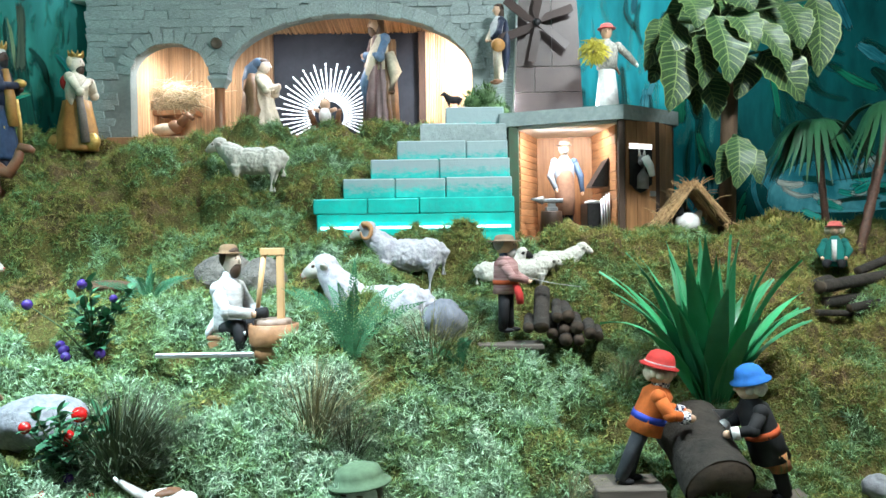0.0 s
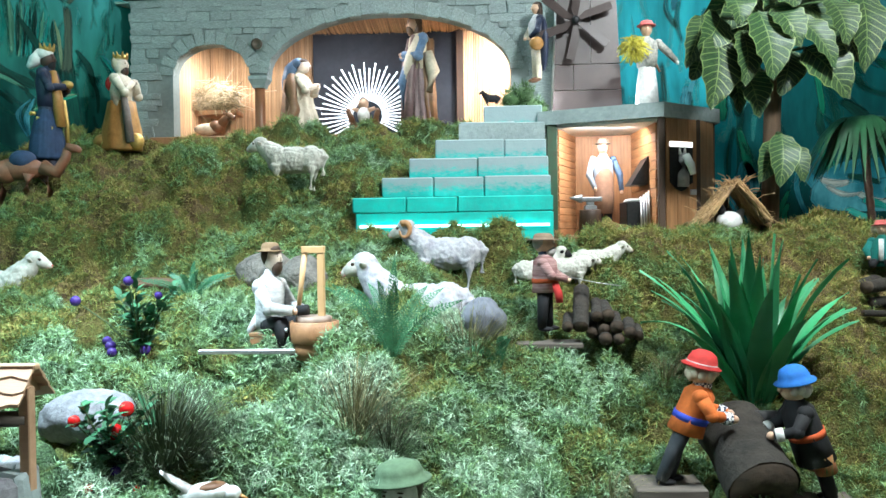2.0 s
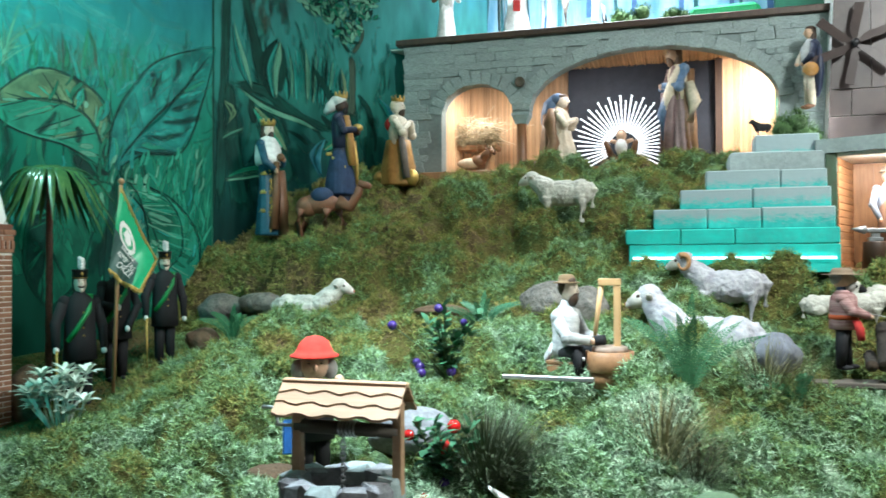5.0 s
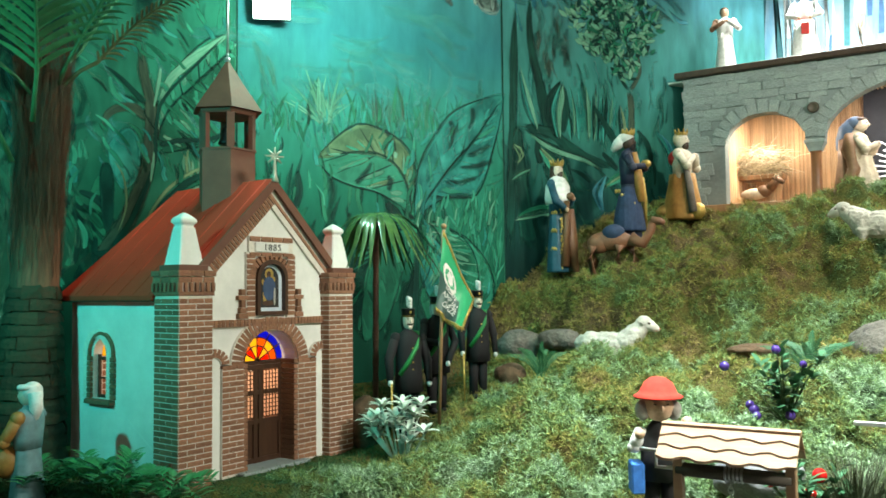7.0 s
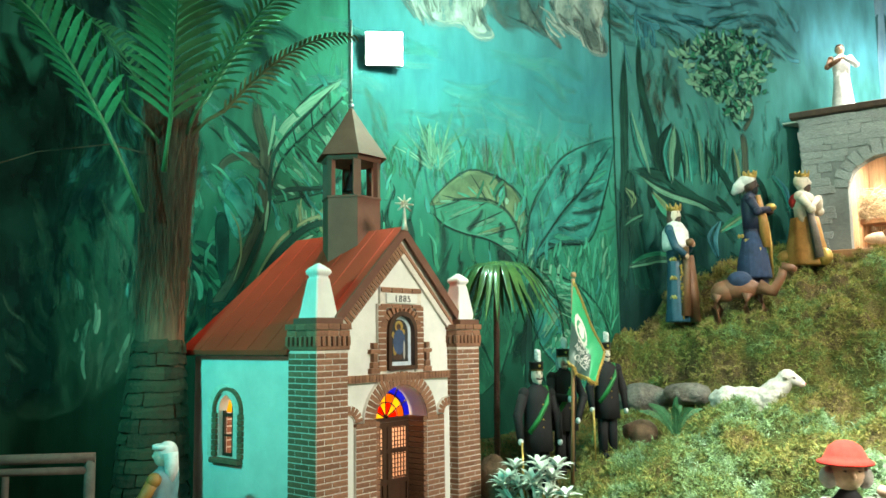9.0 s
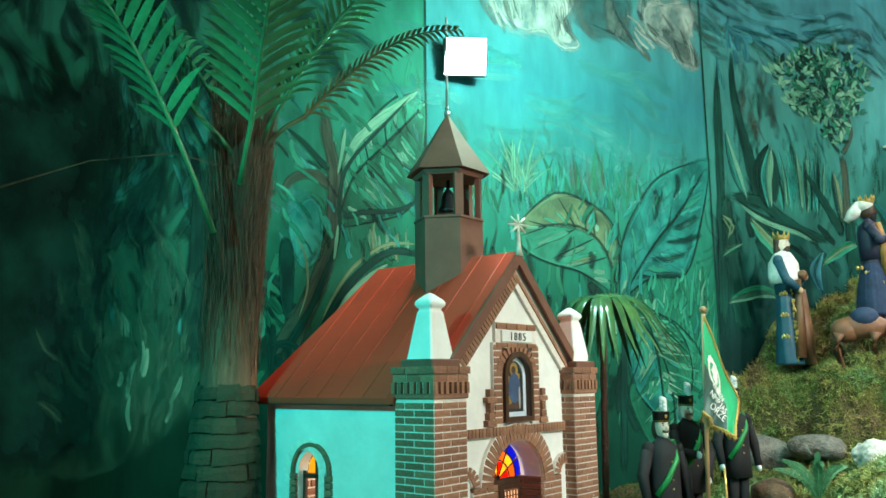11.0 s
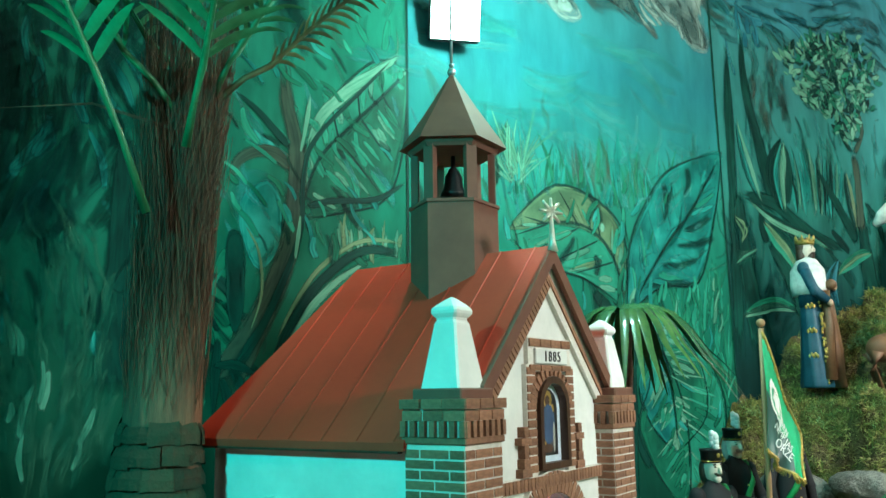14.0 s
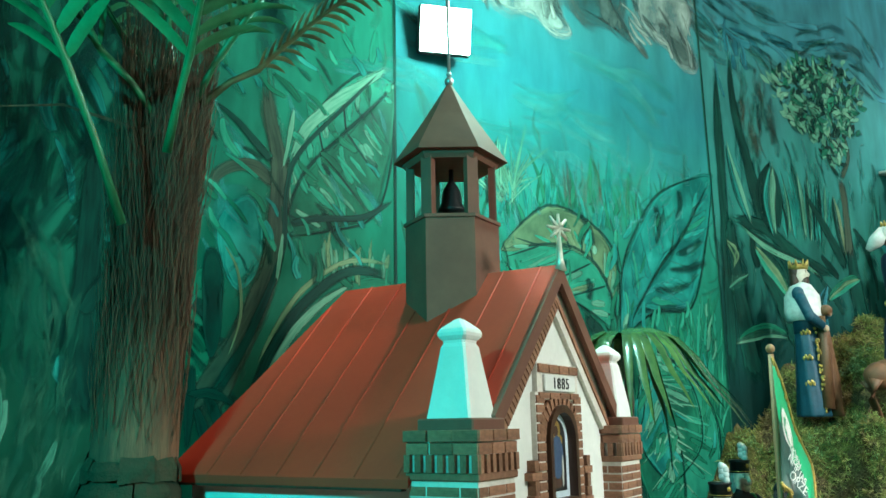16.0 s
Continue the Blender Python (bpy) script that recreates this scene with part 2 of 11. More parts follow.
def put_prism(bm, outline, place, thick, mi=0):
    """A plate: outline of (u, v); place(u, v, w) gives the point at depth w from 0 to thick."""
    front = [bm.verts.new(place(u, v, 0)) for u, v in outline]
    back = [bm.verts.new(place(u, v, thick)) for u, v in outline]
    k = len(outline)
    fs = [bm.faces.new(front), bm.faces.new(back[::-1])]
    for i in range(k):
        fs.append(bm.faces.new((front[i], back[i], back[(i + 1) % k], front[(i + 1) % k])))
    for f in fs:
        f.material_index = mi
    return fs


def prism(outline, place, thick):
    bm = bmesh.new()
    put_prism(bm, outline, place, thick)
    bmesh.ops.recalc_face_normals(bm, faces=bm.faces)
    return bm


def put_tube(bm, points, radii, sides=8, mi=0, cap=True, squash=1.0):
    """A round tube through points."""
    pts = [Vector(p) for p in points]
    rings = []
    for i, p in enumerate(pts):
        d = (pts[min(i + 1, len(pts) - 1)] - pts[max(i - 1, 0)]).normalized()
        q = d.to_track_quat("Z", "Y").to_matrix()
        r = radii[i] if isinstance(radii, (list, tuple)) else radii
        rings.append([bm.verts.new(p + q @ Vector((math.cos(a) * r, math.sin(a) * r * squash, 0)))
                      for a in (2 * math.pi * k / sides for k in range(sides))])
    fs = []
    for a, b in zip(rings, rings[1:]):
        for k in range(sides):
            fs.append(bm.faces.new((a[k], a[(k + 1) % sides], b[(k + 1) % sides], b[k])))
    if cap:
        fs += [bm.faces.new(rings[0][::-1]), bm.faces.new(rings[-1])]
    for f in fs:
        f.material_index = mi
        f.smooth = True
    return fs


def put_lathe(bm, profile, at=(0, 0, 0), sides=16, mi=0, sx=1.0, sy=1.0, m=None, wob=0.0, folds=0):
    """A turned body: profile of (radius, z)."""
    rings = []
    for r, z in profile:
        ring = []
        for k in range(sides):
            a = 2 * math.pi * k / sides
            rr = r * (1 + (wob * math.cos(folds * a + z * 7) if folds else 0))
            v = Vector((rr * math.cos(a) * sx, rr * math.sin(a) * sy, z))
            v = (m @ v) if m is not None else v + Vector(at)
            ring.append(bm.verts.new(v))
        rings.append(ring)
    fs = []
    for a, b in zip(rings, rings[1:]):
        for k in range(sides):
            fs.append(bm.faces.new((a[k], a[(k + 1) % sides], b[(k + 1) % sides], b[k])))
    fs += [bm.faces.new(rings[0][::-1]), bm.faces.new(rings[-1])]
    for f in fs:
        f.material_index = mi
        f.smooth = True
    return fs


def put_ball(bm, at, r, mi=0, rot=None, seg=14, rings=9):
    """An ellipsoid with radii r (a number or three)."""
    r = (r, r, r) if isinstance(r, (int, float)) else r
    res = bmesh.ops.create_uvsphere(bm, u_segments=seg, v_segments=rings, radius=1.0)
    m = Matrix.Translation(at) @ (Euler([radians(a) for a in rot]).to_matrix().to_4x4() if rot else Matrix()) @ Matrix.Diagonal((*r, 1))
    bmesh.ops.transform(bm, matrix=m, verts=res["verts"])
    for f in {f for v in res["verts"] for f in v.link_faces}:
        f.material_index = mi
        f.smooth = True


def smooth_step(a, b, x):
    t = np.clip((x - a) / (b - a), 0, 1)
    return t * t * (3 - 2 * t)


# ---- the lie of the land ----


def ground_height(x, y):
    """The hill's height: a slope with a steep bank below the grotto, lower to the right in front, level by the chapel."""
    left = np.interp(y, [0.6, 2.0, 2.5, 3.2, 3.5, 3.7, 4.35, 5.2], [0.15, 0.86, 1.10, 1.32, 1.60, 1.71, 2.03, 2.05])
    right = np.interp(y, [0.6, 1.9, 2.4, 2.95, 3.3, 3.5, 4.35, 5.2], [0.1, 0.48, 0.74, 1.08, 1.33, 1.44, 1.47, 1.5])
    k = smooth_step(-0.45, 0.45, x + 0.25 * (2.6 - np.minimum(y, 3.3)))
    z = left * (1 - k) + right * k
    stair = smooth_step(-0.08, 0.02, x + 0.555 - 1.075 * (y - 3.5)) * smooth_step(3.2, 3.42, y)
    z = z * (1 - stair) + np.minimum(z, 1.455 + 0.8 * np.maximum(y - 3.5, 0) * (x < 0.33)) * stair
    top = smooth_step(4.12, 4.26, y) * smooth_step(0.42, 0.34, x) * smooth_step(-2.0, -1.95, x)
    z = np.maximum(z, 2.03 * top)
    well = np.exp(-(((x + 1.42) / 0.26) ** 2 + ((y - 2.22) / 0.20) ** 2))
    z = z - 0.17 * well
    lawn = 0.915 + 0.20 * smooth_step(2.2, 2.9, y) + 0.1 * smooth_step(2.9, 3.4, y)
    edge = smooth_step(-2.42, -1.55, x - 0.55 * np.clip(y - 2.3, -1.5, 0.0) + 0.25 * np.clip(y - 2.3, 0, 1))
    edge = np.maximum(edge, smooth_step(3.25, 3.5, y + 0.2 * (x + 2.3)))
    return lawn * (1 - edge) + z * edge


# ---- the room ----
W0, WD = Vector((-2.655, 3.555, 0)), Vector((-0.574, -0.819, 0))
WN = Vector((0.819, -0.574, 0))


def on_wall(s, z, out=0.0):
    """A point of the painted wall: s metres along it from the seam, towards the chapel."""
    return W0 + WD * s + WN * out + Vector((0, 0, z))


floor = tagged(finish(box(-6, 4, -4, 6.5, -0.1, 0.0), "floor", M_FLOOR), "grey stone floor of the church", "floor", kind="structure")
ceiling = tagged(finish(box(-6, 4, -4, 6.5, 4.3, 4.4), "ceiling", M_WALLPAINT), "plain pale ceiling", "ceiling", kind="structure")
for nm, b in (("wall_south", (-6, 4, -4.1, -4.0)), ("wall_east", (3.2, 3.3, -4.0, 6.5)), ("wall_west", (-6.0, -5.9, -4.0, 6.5)), ("wall_back", (-6, 4, 6.3, 6.4))):
    tagged(finish(box(*b, 0, 4.3), nm, M_WALLPAINT), "plain pale painted wall of the church", "wall", kind="structure")
mural_left = tagged(finish(prism([(-1.9, 0), (4.2, 0), (4.2, 4.3), (-1.9, 4.3)], lambda u, v, w: on_wall(u, v, -w), 0.06), "wall_mural_left", M_MURAL),
                    "painted jungle backdrop in dark and turquoise greens", "wall", kind="structure")
mural_right = tagged(finish(box(0.2, 3.2, 4.85, 4.91, 0, 4.3), "wall_mural_right", M_MURAL), "painted jungle backdrop in blue green brush strokes", "wall", kind="structure")

# ---- the hill ----


HILL_SHAPE = [0, 0]


TUFTS = []


def hill_mesh():
    step = 0.0125
    xs, ys = np.arange(-4.2, 3.2, step), np.arange(0.9, 4.86, step)
    gx, gy = np.meshgrid(xs, ys)
    z = ground_height(gx, gy)
    co = np.stack([gx, gy, z], -1).reshape(-1, 3)
    lump = np.array([noise.fractal(Vector((p[0] * 9, p[1] * 9, p[2] * 9)), 1.0, 2.0, 3) for p in co])
    fine = np.array([noise.noise(Vector((p[0] * 30, p[1] * 30, 3.0))) for p in co])
    lump = lump + 0.42 * fine
    k = np.maximum(smooth_step(-2.4, -2.0, co[:, 0] - 0.55 * np.clip(co[:, 1] - 2.3, -1.5, 0)), smooth_step(2.9, 3.3, co[:, 1]))
    co[:, 2] += lump * (0.004 + 0.026 * k)
    tufts = np.zeros(gx.shape)
    rg = np.random.default_rng(5)
    for count, r0, r1, tall in ((700, 0.06, 0.15, 0.95), (2900, 0.026, 0.062, 1.0)):
        layer = np.zeros(gx.shape)
        for cx, cy, r in zip(rg.uniform(-3.2, 2.4, count), rg.uniform(1.6, 4.45, count), rg.uniform(r0, r1, count)):
            i0, i1 = np.searchsorted(xs, [cx - r, cx + r])
            j0, j1 = np.searchsorted(ys, [cy - r, cy + r])
            d = 1 - ((gx[j0:j1, i0:i1] - cx) ** 2 + (gy[j0:j1, i0:i1] - cy) ** 2) / r ** 2
            layer[j0:j1, i0:i1] = np.maximum(layer[j0:j1, i0:i1], r * tall * np.maximum(d, 0) ** 0.5)
        tufts += layer
    co[:, 2] += (tufts.reshape(-1) - 0.094) * k
    TUFTS.append(layer)
    nx, ny = len(xs), len(ys)
    HILL_SHAPE[:] = [nx, ny]
    i = np.arange(nx * ny).reshape(ny, nx)
    faces = np.stack([i[:-1, :-1], i[:-1, 1:], i[1:, 1:], i[1:, :-1]], -1).reshape(-1, 4)
    me = bpy.data.meshes.new("ground")
    me.from_pydata(co.tolist(), [], faces.tolist())
    me.polygons.foreach_set("use_smooth", [True] * len(me.polygons))
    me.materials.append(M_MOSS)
    return new("ground", me)


ground = tagged(hill_mesh(), "mossy hillside, green and olive, rising to the grotto", "ground", kind="structure")

# ---- more materials for the buildings ----
M_STEP = mat("turquoise_worn_lit_paint_step", (0.012, 0.34, 0.31), (0.03, 0.44, 0.40), 24, 0.55, bump=0.25, big=6)
M_GREY = mat("grey_stone_block", (0.30, 0.36, 0.36), (0.22, 0.27, 0.27), 40, 0.8, bump=0.5, rand=0.1)
M_REED = mat("reed", (0.56, 0.36, 0.20), (0.44, 0.26, 0.13), 60, 0.6, bump=0.3, stretch=(1, 1, 0.05), island=0.25, rand=0.1)
M_THATCH = mat("thatch", (0.42, 0.27, 0.13), (0.25, 0.15, 0.07), 70, 0.8, bump=0.4, island=0.4)
M_NAVY = mat("dark_board", (0.008, 0.010, 0.016), (0.014, 0.017, 0.025), 20, 0.75, bump=0.1)
M_GLOWROD = glow("led_rod", (0.92, 0.97, 1.0), 1.7)
M_LED = glow("led_strip", (0.55, 1.0, 0.95), 5.5)
M_LAMP = glow("lamp_face", (0.55, 1.0, 0.85), 60.0)
M_METAL = mat("bright_metal", (0.55, 0.55, 0.56), (0.42, 0.42, 0.44), 60, 0.35, metal=0.9, bump=0.05)
M_BLACKMETAL = mat("black_metal", (0.02, 0.02, 0.022), (0.035, 0.035, 0.036), 60, 0.45, metal=0.6, bump=0.1)
M_GOLD = mat("gilt", (0.62, 0.42, 0.13), (0.42, 0.26, 0.07), 80, 0.4, metal=0.7, bump=0.3)
M_CHAPELWOOD = mat("chapel_door_wood", (0.075, 0.033, 0.018), (0.045, 0.02, 0.012), 30, 0.45, bump=0.15, stretch=(1, 1, 0.1))


# worn turquoise paint, with the foot strip's glow put into its colour
def worn_lit_step_material():
    m = M_STEP
    nt = m.node_tree
    n, l = nt.nodes, nt.links
    p = n["Principled BSDF"]
    src = p.inputs["Base Color"].links[0].from_socket
    tc = n.new("ShaderNodeTexCoord")
    sep = n.new("ShaderNodeSeparateXYZ")
    l.new(tc.outputs["Generated"], sep.inputs[0])
    t = n.new("ShaderNodeTexNoise")
    t.inputs["Scale"].default_value, t.inputs["Detail"].default_value = 60.0, 12.0
    t.inputs["Roughness"].default_value = 0.8
    mp = n.new("ShaderNodeMapping")
    mp.inputs["Scale"].default_value = (0.5, 1, 1.3)
    l.new(tc.outputs["Object"], mp.inputs[0])
    l.new(mp.outputs[0], t.inputs[0])
    add = n.new("ShaderNodeMath")
    add.operation = "MULTIPLY_ADD"
    add.inputs[1].default_value = 2.2
    l.new(t.outputs["Fac"], add.inputs[0])
    # turquoise thins out with height, as the strip's light does
    rise = n.new("ShaderNodeSeparateXYZ")
    l.new(tc.outputs["Object"], rise.inputs[0])
    glow_fade = n.new("ShaderNodeMath")
    glow_fade.operation = "MULTIPLY_ADD"
    glow_fade.inputs[1].default_value, glow_fade.inputs[2].default_value = 1.5, -2.62
    l.new(rise.outputs[2], glow_fade.inputs[0])
    fade = n.new("ShaderNodeMath")
    l.new(glow_fade.outputs[0], fade.inputs[0])
    l.new(sep.outputs[2], fade.inputs[1])
    l.new(fade.outputs[0], add.inputs[2])
    r = n.new("ShaderNodeMapRange")
    r.inputs[1].default_value, r.inputs[2].default_value = 1.28, 1.78
    l.new(add.outputs[0], r.inputs[0])
    mix = n.new("ShaderNodeMix")
    mix.data_type = "RGBA"
    mix.inputs[7].default_value = (0.25, 0.33, 0.34, 1)
    l.new(r.outputs[0], mix.inputs[0])
    l.new(src, mix.inputs[6])
    l.new(mix.outputs[2], p.inputs["Base Color"])


worn_lit_step_material()


def stained(name, colour):
    m = bpy.data.materials.new(name)
    m.use_nodes = True
    n, l = m.node_tree.nodes, m.node_tree.links
    n.remove(n["Principled BSDF"])
    tr = n.new("ShaderNodeBsdfTranslucent")
    gl = n.new("ShaderNodeBsdfGlossy")
    mx = n.new("ShaderNodeMixShader")
    tr.inputs[0].default_value = (*colour, 1)
    gl.inputs["Roughness"].default_value = 0.15
    mx.inputs[0].default_value = 0.06
    l.new(tr.outputs[0], mx.inputs[1])
    l.new(gl.outputs[0], mx.inputs[2])
    l.new(mx.outputs[0], n["Material Output"].inputs[0])
    return m


G_RED, G_BLUE, G_YELLOW, G_ORANGE = (stained("glass_" + k, c) for k, c in
                                     (("red", (0.9, 0.06, 0.02)), ("blue", (0.03, 0.06, 0.8)), ("yellow", (1.0, 0.72, 0.12)), ("orange", (0.95, 0.32, 0.06))))
G_WARM = stained("glass_warm", (0.95, 0.74, 0.60))

M_STEPLOW = mat("turquoise_paint", (0.01, 0.44, 0.38), (0.03, 0.36, 0.31), 30, 0.5, bump=0.3, big=9, big_amount=0.2)
# one brick and one stone block, shared by all pieces
bm = bmesh.new()
put_box(bm, -0.5, 0.5, -0.5, 0.5, -0.5, 0.5, 0.018)
unit_brick = bpy.data.meshes.new("brick")
bm.to_mesh(unit_brick)
bm.free()
unit_brick.materials.append(M_BRICK)


def block_mesh(seed, material, rough=0.10):
    rnd = random.Random(seed)
    b = bmesh.new()
    put_box(b, -0.5, 0.5, -0.5, 0.5, -0.5, 0.5)
    for v in b.verts:
        v.co += Vector((rnd.uniform(-rough, rough), rnd.uniform(-rough, rough) * 1.5, rnd.uniform(-rough, rough)))
    bmesh.ops.bevel(b, geom=list(b.edges), offset=0.06, segments=1, affect="EDGES")
    me = bpy.data.meshes.new("stone")
    b.to_mesh(me)
    b.free()
    me.materials.append(material)
    return me


STONES = [block_mesh(i, M_STONE, 0.07) for i in range(9)]


def piece(name, me, parent, m):
    ob = new(name, me)
    ob.parent = parent
    ob.matrix_local = m
    return ob


# ---- stone front of the grotto ----
STONE_Y = 4.43


def arch_points(cx, zs, rx, rz, k=24):
    return [(cx - rx * math.cos(math.pi * i / k), zs + rz * math.sin(math.pi * i / k)) for i in range(k + 1)]


ARCH_SMALL = (-1.465, 2.385, 0.215, 0.17)
ARCH_BIG = (-0.49, 2.385, 0.665, 0.315)
xz_place = lambda y0: (lambda u, v, w: Vector((u, y0 + w, v)))
stone_front = empty("stone_arcade", label="grey slate stone front with two lit arches", category="stone wall")
outline = ([(-1.91, 1.9), (-1.91, 2.80), (0.45, 2.80), (0.45, 1.9), (ARCH_BIG[0] + ARCH_BIG[2], 1.9)]
           + arch_points(*ARCH_BIG)[::-1] + [(-1.155, 2.36), (-1.25, 2.36)] + arch_points(*ARCH_SMALL)[::-1] + [(-1.68, 1.9)])
front_wall = part("wall", prism(outline, xz_place(STONE_Y + 0.012), 0.10), M_MORTAR, stone_front)
part("ledge", box(-1.95, 0.47, STONE_Y - 0.035, STONE_Y + 0.2, 2.802, 2.838, 0.004), M_DARKWOOD, stone_front, "dark wooden ledge board")

# ---- steps ----
steps = empty("staircase", label="turquoise worn stone steps with a glowing strip at the foot", category="stairs")
rnd = random.Random(4)
for i in range(6):
    z1 = 1.657 + i * 0.093
    z0 = z1 - (0.066 if i == 0 else 0.091)
    y0, x0 = 3.50 + i * 0.107, -0.555 + i * 0.115
    x = x0
    while x < 0.30:
        w = min(rnd.uniform(0.20, 0.34), 0.31 - x)
        if 0.31 - x - w < 0.09:
            w = 0.31 - x
        part("step_block", box(x + 0.0015, x + w - 0.0015, y0 + rnd.uniform(0, 0.004), y0 + 0.2, z0, z1 + rnd.uniform(-0.003, 0.003), 0.005), M_STEP if i else M_STEPLOW, steps)
        x += w
part("foot_block", box(-0.54, 0.31, 3.505, 3.7, 1.47, 1.589, 0.004), M_STEPLOW, steps, "turquoise painted foot of the steps")
led = part("led_strip", box(-0.52, 0.29, 3.488, 3.503, 1.527, 1.537), M_LED, steps, "glowing white and cyan light strip")
part("core", box(-0.1, 0.31, 3.9, 4.4, 1.4, 2.02), M_GREY, steps)

# ---- chapel ----
CH_F, CH_B = Vector((0.087, 0.996, 0)), Vector((-0.996, 0.087, 0))
CH_W = 1.074
CH_O = Vector((-2.7937, 1.468, 0))
CH_M = Matrix(((CH_F.x * CH_W, CH_B.x, 0, CH_O.x), (CH_F.y * CH_W, CH_B.y, 0, CH_O.y), (0, 0, 1, 0), (0, 0, 0, 1)))


def ch(s, d, z):
    """Chapel's own axes: s along the front, d back from it, z the height in the room."""
    return CH_M @ Vector((s, d, z))


chapel = empty("chapel", label="model brick chapel with white plaster, red roof and a bell turret", category="model chapel")


def to_chapel(bm):
    bmesh.ops.transform(bm, matrix=CH_M, verts=bm.verts)
    bmesh.ops.recalc_face_normals(bm, faces=bm.faces)
    return bm


def ch_box(s0, s1, d0, d1, z0, z1, bevel=0.0):
    return to_chapel(box(s0, s1, d0, d1, z0, z1, bevel))


def ch_plate(outline, d, thick):
    return prism(outline, lambda u, v, w: ch(u, d + w, v), thick)


def laid(parent, s, d, z, ls, ld, lz, roll=0.0, me=None):
    """A brick with its centre at (s, d, z), turned by roll degrees in the front's plane."""
    return piece("brick", me or unit_brick, parent, CH_M @ pose(s, d, z, 0, -roll, 0) @ Matrix.Diagonal((ls, ld, lz, 1)))


def arch_hole(cs, r, z0, zs, k=14, rz=None):
    rz = rz or r
    return [(cs - r, z0)] + [(cs - r * math.cos(math.pi * i / k), zs + rz * math.sin(math.pi * i / k)) for i in range(k + 1)] + [(cs + r, z0)]


CC = 0.4025
BASE = 0.905
# side walls with an arched window in each, back wall, inner floor
def side_wall(d_in):
    hole = arch_hole(0.0, 0.062, 1.185, 1.345)
    hole = [(0.50 + u, v) for u, v in hole]
    outl = [(0.13, BASE), (0.70, BASE), (0.70, 1.555), (0.13, 1.555), (0.13, 1.0), (hole[0][0], 1.184)] + hole + [(hole[0][0] + 0.0005, 1.1835), (0.1302, 0.999)]
    return prism(outl, lambda u, v, w: ch(d_in + w, u, v), 0.035)


wall_l = part("side_wall", side_wall(0.022), M_PLASTER, chapel)
wall_r = part("side_wall", side_wall(0.748), M_PLASTER, chapel)
part("back_wall", ch_box(0.022, 0.783, 0.68, 0.715, BASE, 1.555), M_PLASTER, chapel)
inner = part("inner_wall", ch_box(0.06, 0.745, 0.66, 0.678, BASE, 1.55), M_JOINT, chapel, "pale inner wall with brick pattern")
for k in range(24):
    for j in range(8):
        laid(inner, 0.10 + j * 0.085 + (0.04 if k % 2 else 0), 0.658, 0.93 + k * 0.0256, 0.074, 0.008, 0.0195)
window = empty("window", label="arched window with dark bars, glowing warm")
window.parent = chapel
for u0, u1, v0, v1 in ((0.495, 0.505, 1.187, 1.40), (0.44, 0.56, 1.325, 1.337), (0.44, 0.56, 1.255, 1.262), (0.44, 0.452, 1.187, 1.345), (0.548, 0.56, 1.187, 1.345), (0.44, 0.56, 1.185, 1.197)):
    part("window_bar", to_chapel(box(0.038, 0.046, u0, u1, v0, v1)), M_CHAPELWOOD, window)
pane = part("pane", prism([(0.508, 1.34), (0.545, 1.34), (0.535, 1.375), (0.52, 1.392), (0.508, 1.398)], lambda u, v, w: ch(0.0435 + w, u, v), 0.002), G_YELLOW, window)
part("window_sill", ch_box(-0.002, 0.03, 0.415, 0.585, 1.165, 1.183, 0.003), M_BRICK, chapel)
for k in range(19):
    a = math.pi * (k + 0.5) / 19
    ob = piece("brick", unit_brick, wall_l, CH_M @ pose(0.020, 0.50 - 0.080 * math.cos(a), 1.345 + 0.080 * math.sin(a), 90 - math.degrees(a), 0, 0) @ Matrix.Diagonal((0.016, 0.032, 0.0112, 1)))
for k in range(8):
    for sgn in (-1, 1):
        piece("brick", unit_brick, wall_l, CH_M @ pose(0.020, 0.50 + sgn * 0.077, 1.194 + k * 0.0195, 0, 0, 0) @ Matrix.Diagonal((0.016, 0.026, 0.0160, 1)))

# front: gable with the door's arch cut through it, set back behind the piers
CH_PIERS = CH_M.copy()
CH_M = Matrix.Translation(CH_B * 0.026) @ CH_M
DOOR_R, DOOR_ZS = 0.124, 1.305
front = [(0.13, BASE)] + arch_hole(CC, DOOR_R, BASE, DOOR_ZS, 18) + [(0.675, BASE), (0.675, 1.70), (CC, 1.985), (0.13, 1.70)]
front_part = part("front_wall", ch_plate(front, 0.022, 0.085), M_PLASTER, chapel, "white plaster front with brick trim")
part("reveal_floor", ch_box(0.25, 0.555, -0.03, 0.11, BASE - 0.01, 0.925, 0.003), M_GREY, chapel)
# brick fields left and right of the door
for s0, s1 in ((0.188, 0.2785), (0.5265, 0.617)):
    part("brick_field", ch_box(s0, s1, 0.008, 0.06, BASE, 1.30), M_JOINT, chapel)
    for k in range(20):
        z = 0.932 + k * 0.0195
        cut = [s0, s0 + 0.06, s1] if k % 2 else [s0, s0 + 0.03, s1]
        for a, b in zip(cut, cut[1:]):
            laid(front_part, (a + b) / 2, 0.014, z, b - a - 0.0035, 0.016, 0.0160)
# arch ring of the door, deep bricks
for k in range(25):
    a = math.pi * (k + 0.5) / 25
    laid(front_part, CC - 0.150 * math.cos(a), 0.0565, DOOR_ZS + 0.150 * math.sin(a), 0.050, 0.098, 0.0155, 180 - math.degrees(a))
for k in range(20):
    for sgn in (-1, 1):
        laid(front_part, CC + sgn * 0.1155, 0.0575, 0.932 + k * 0.0195, 0.019, 0.097, 0.0160)
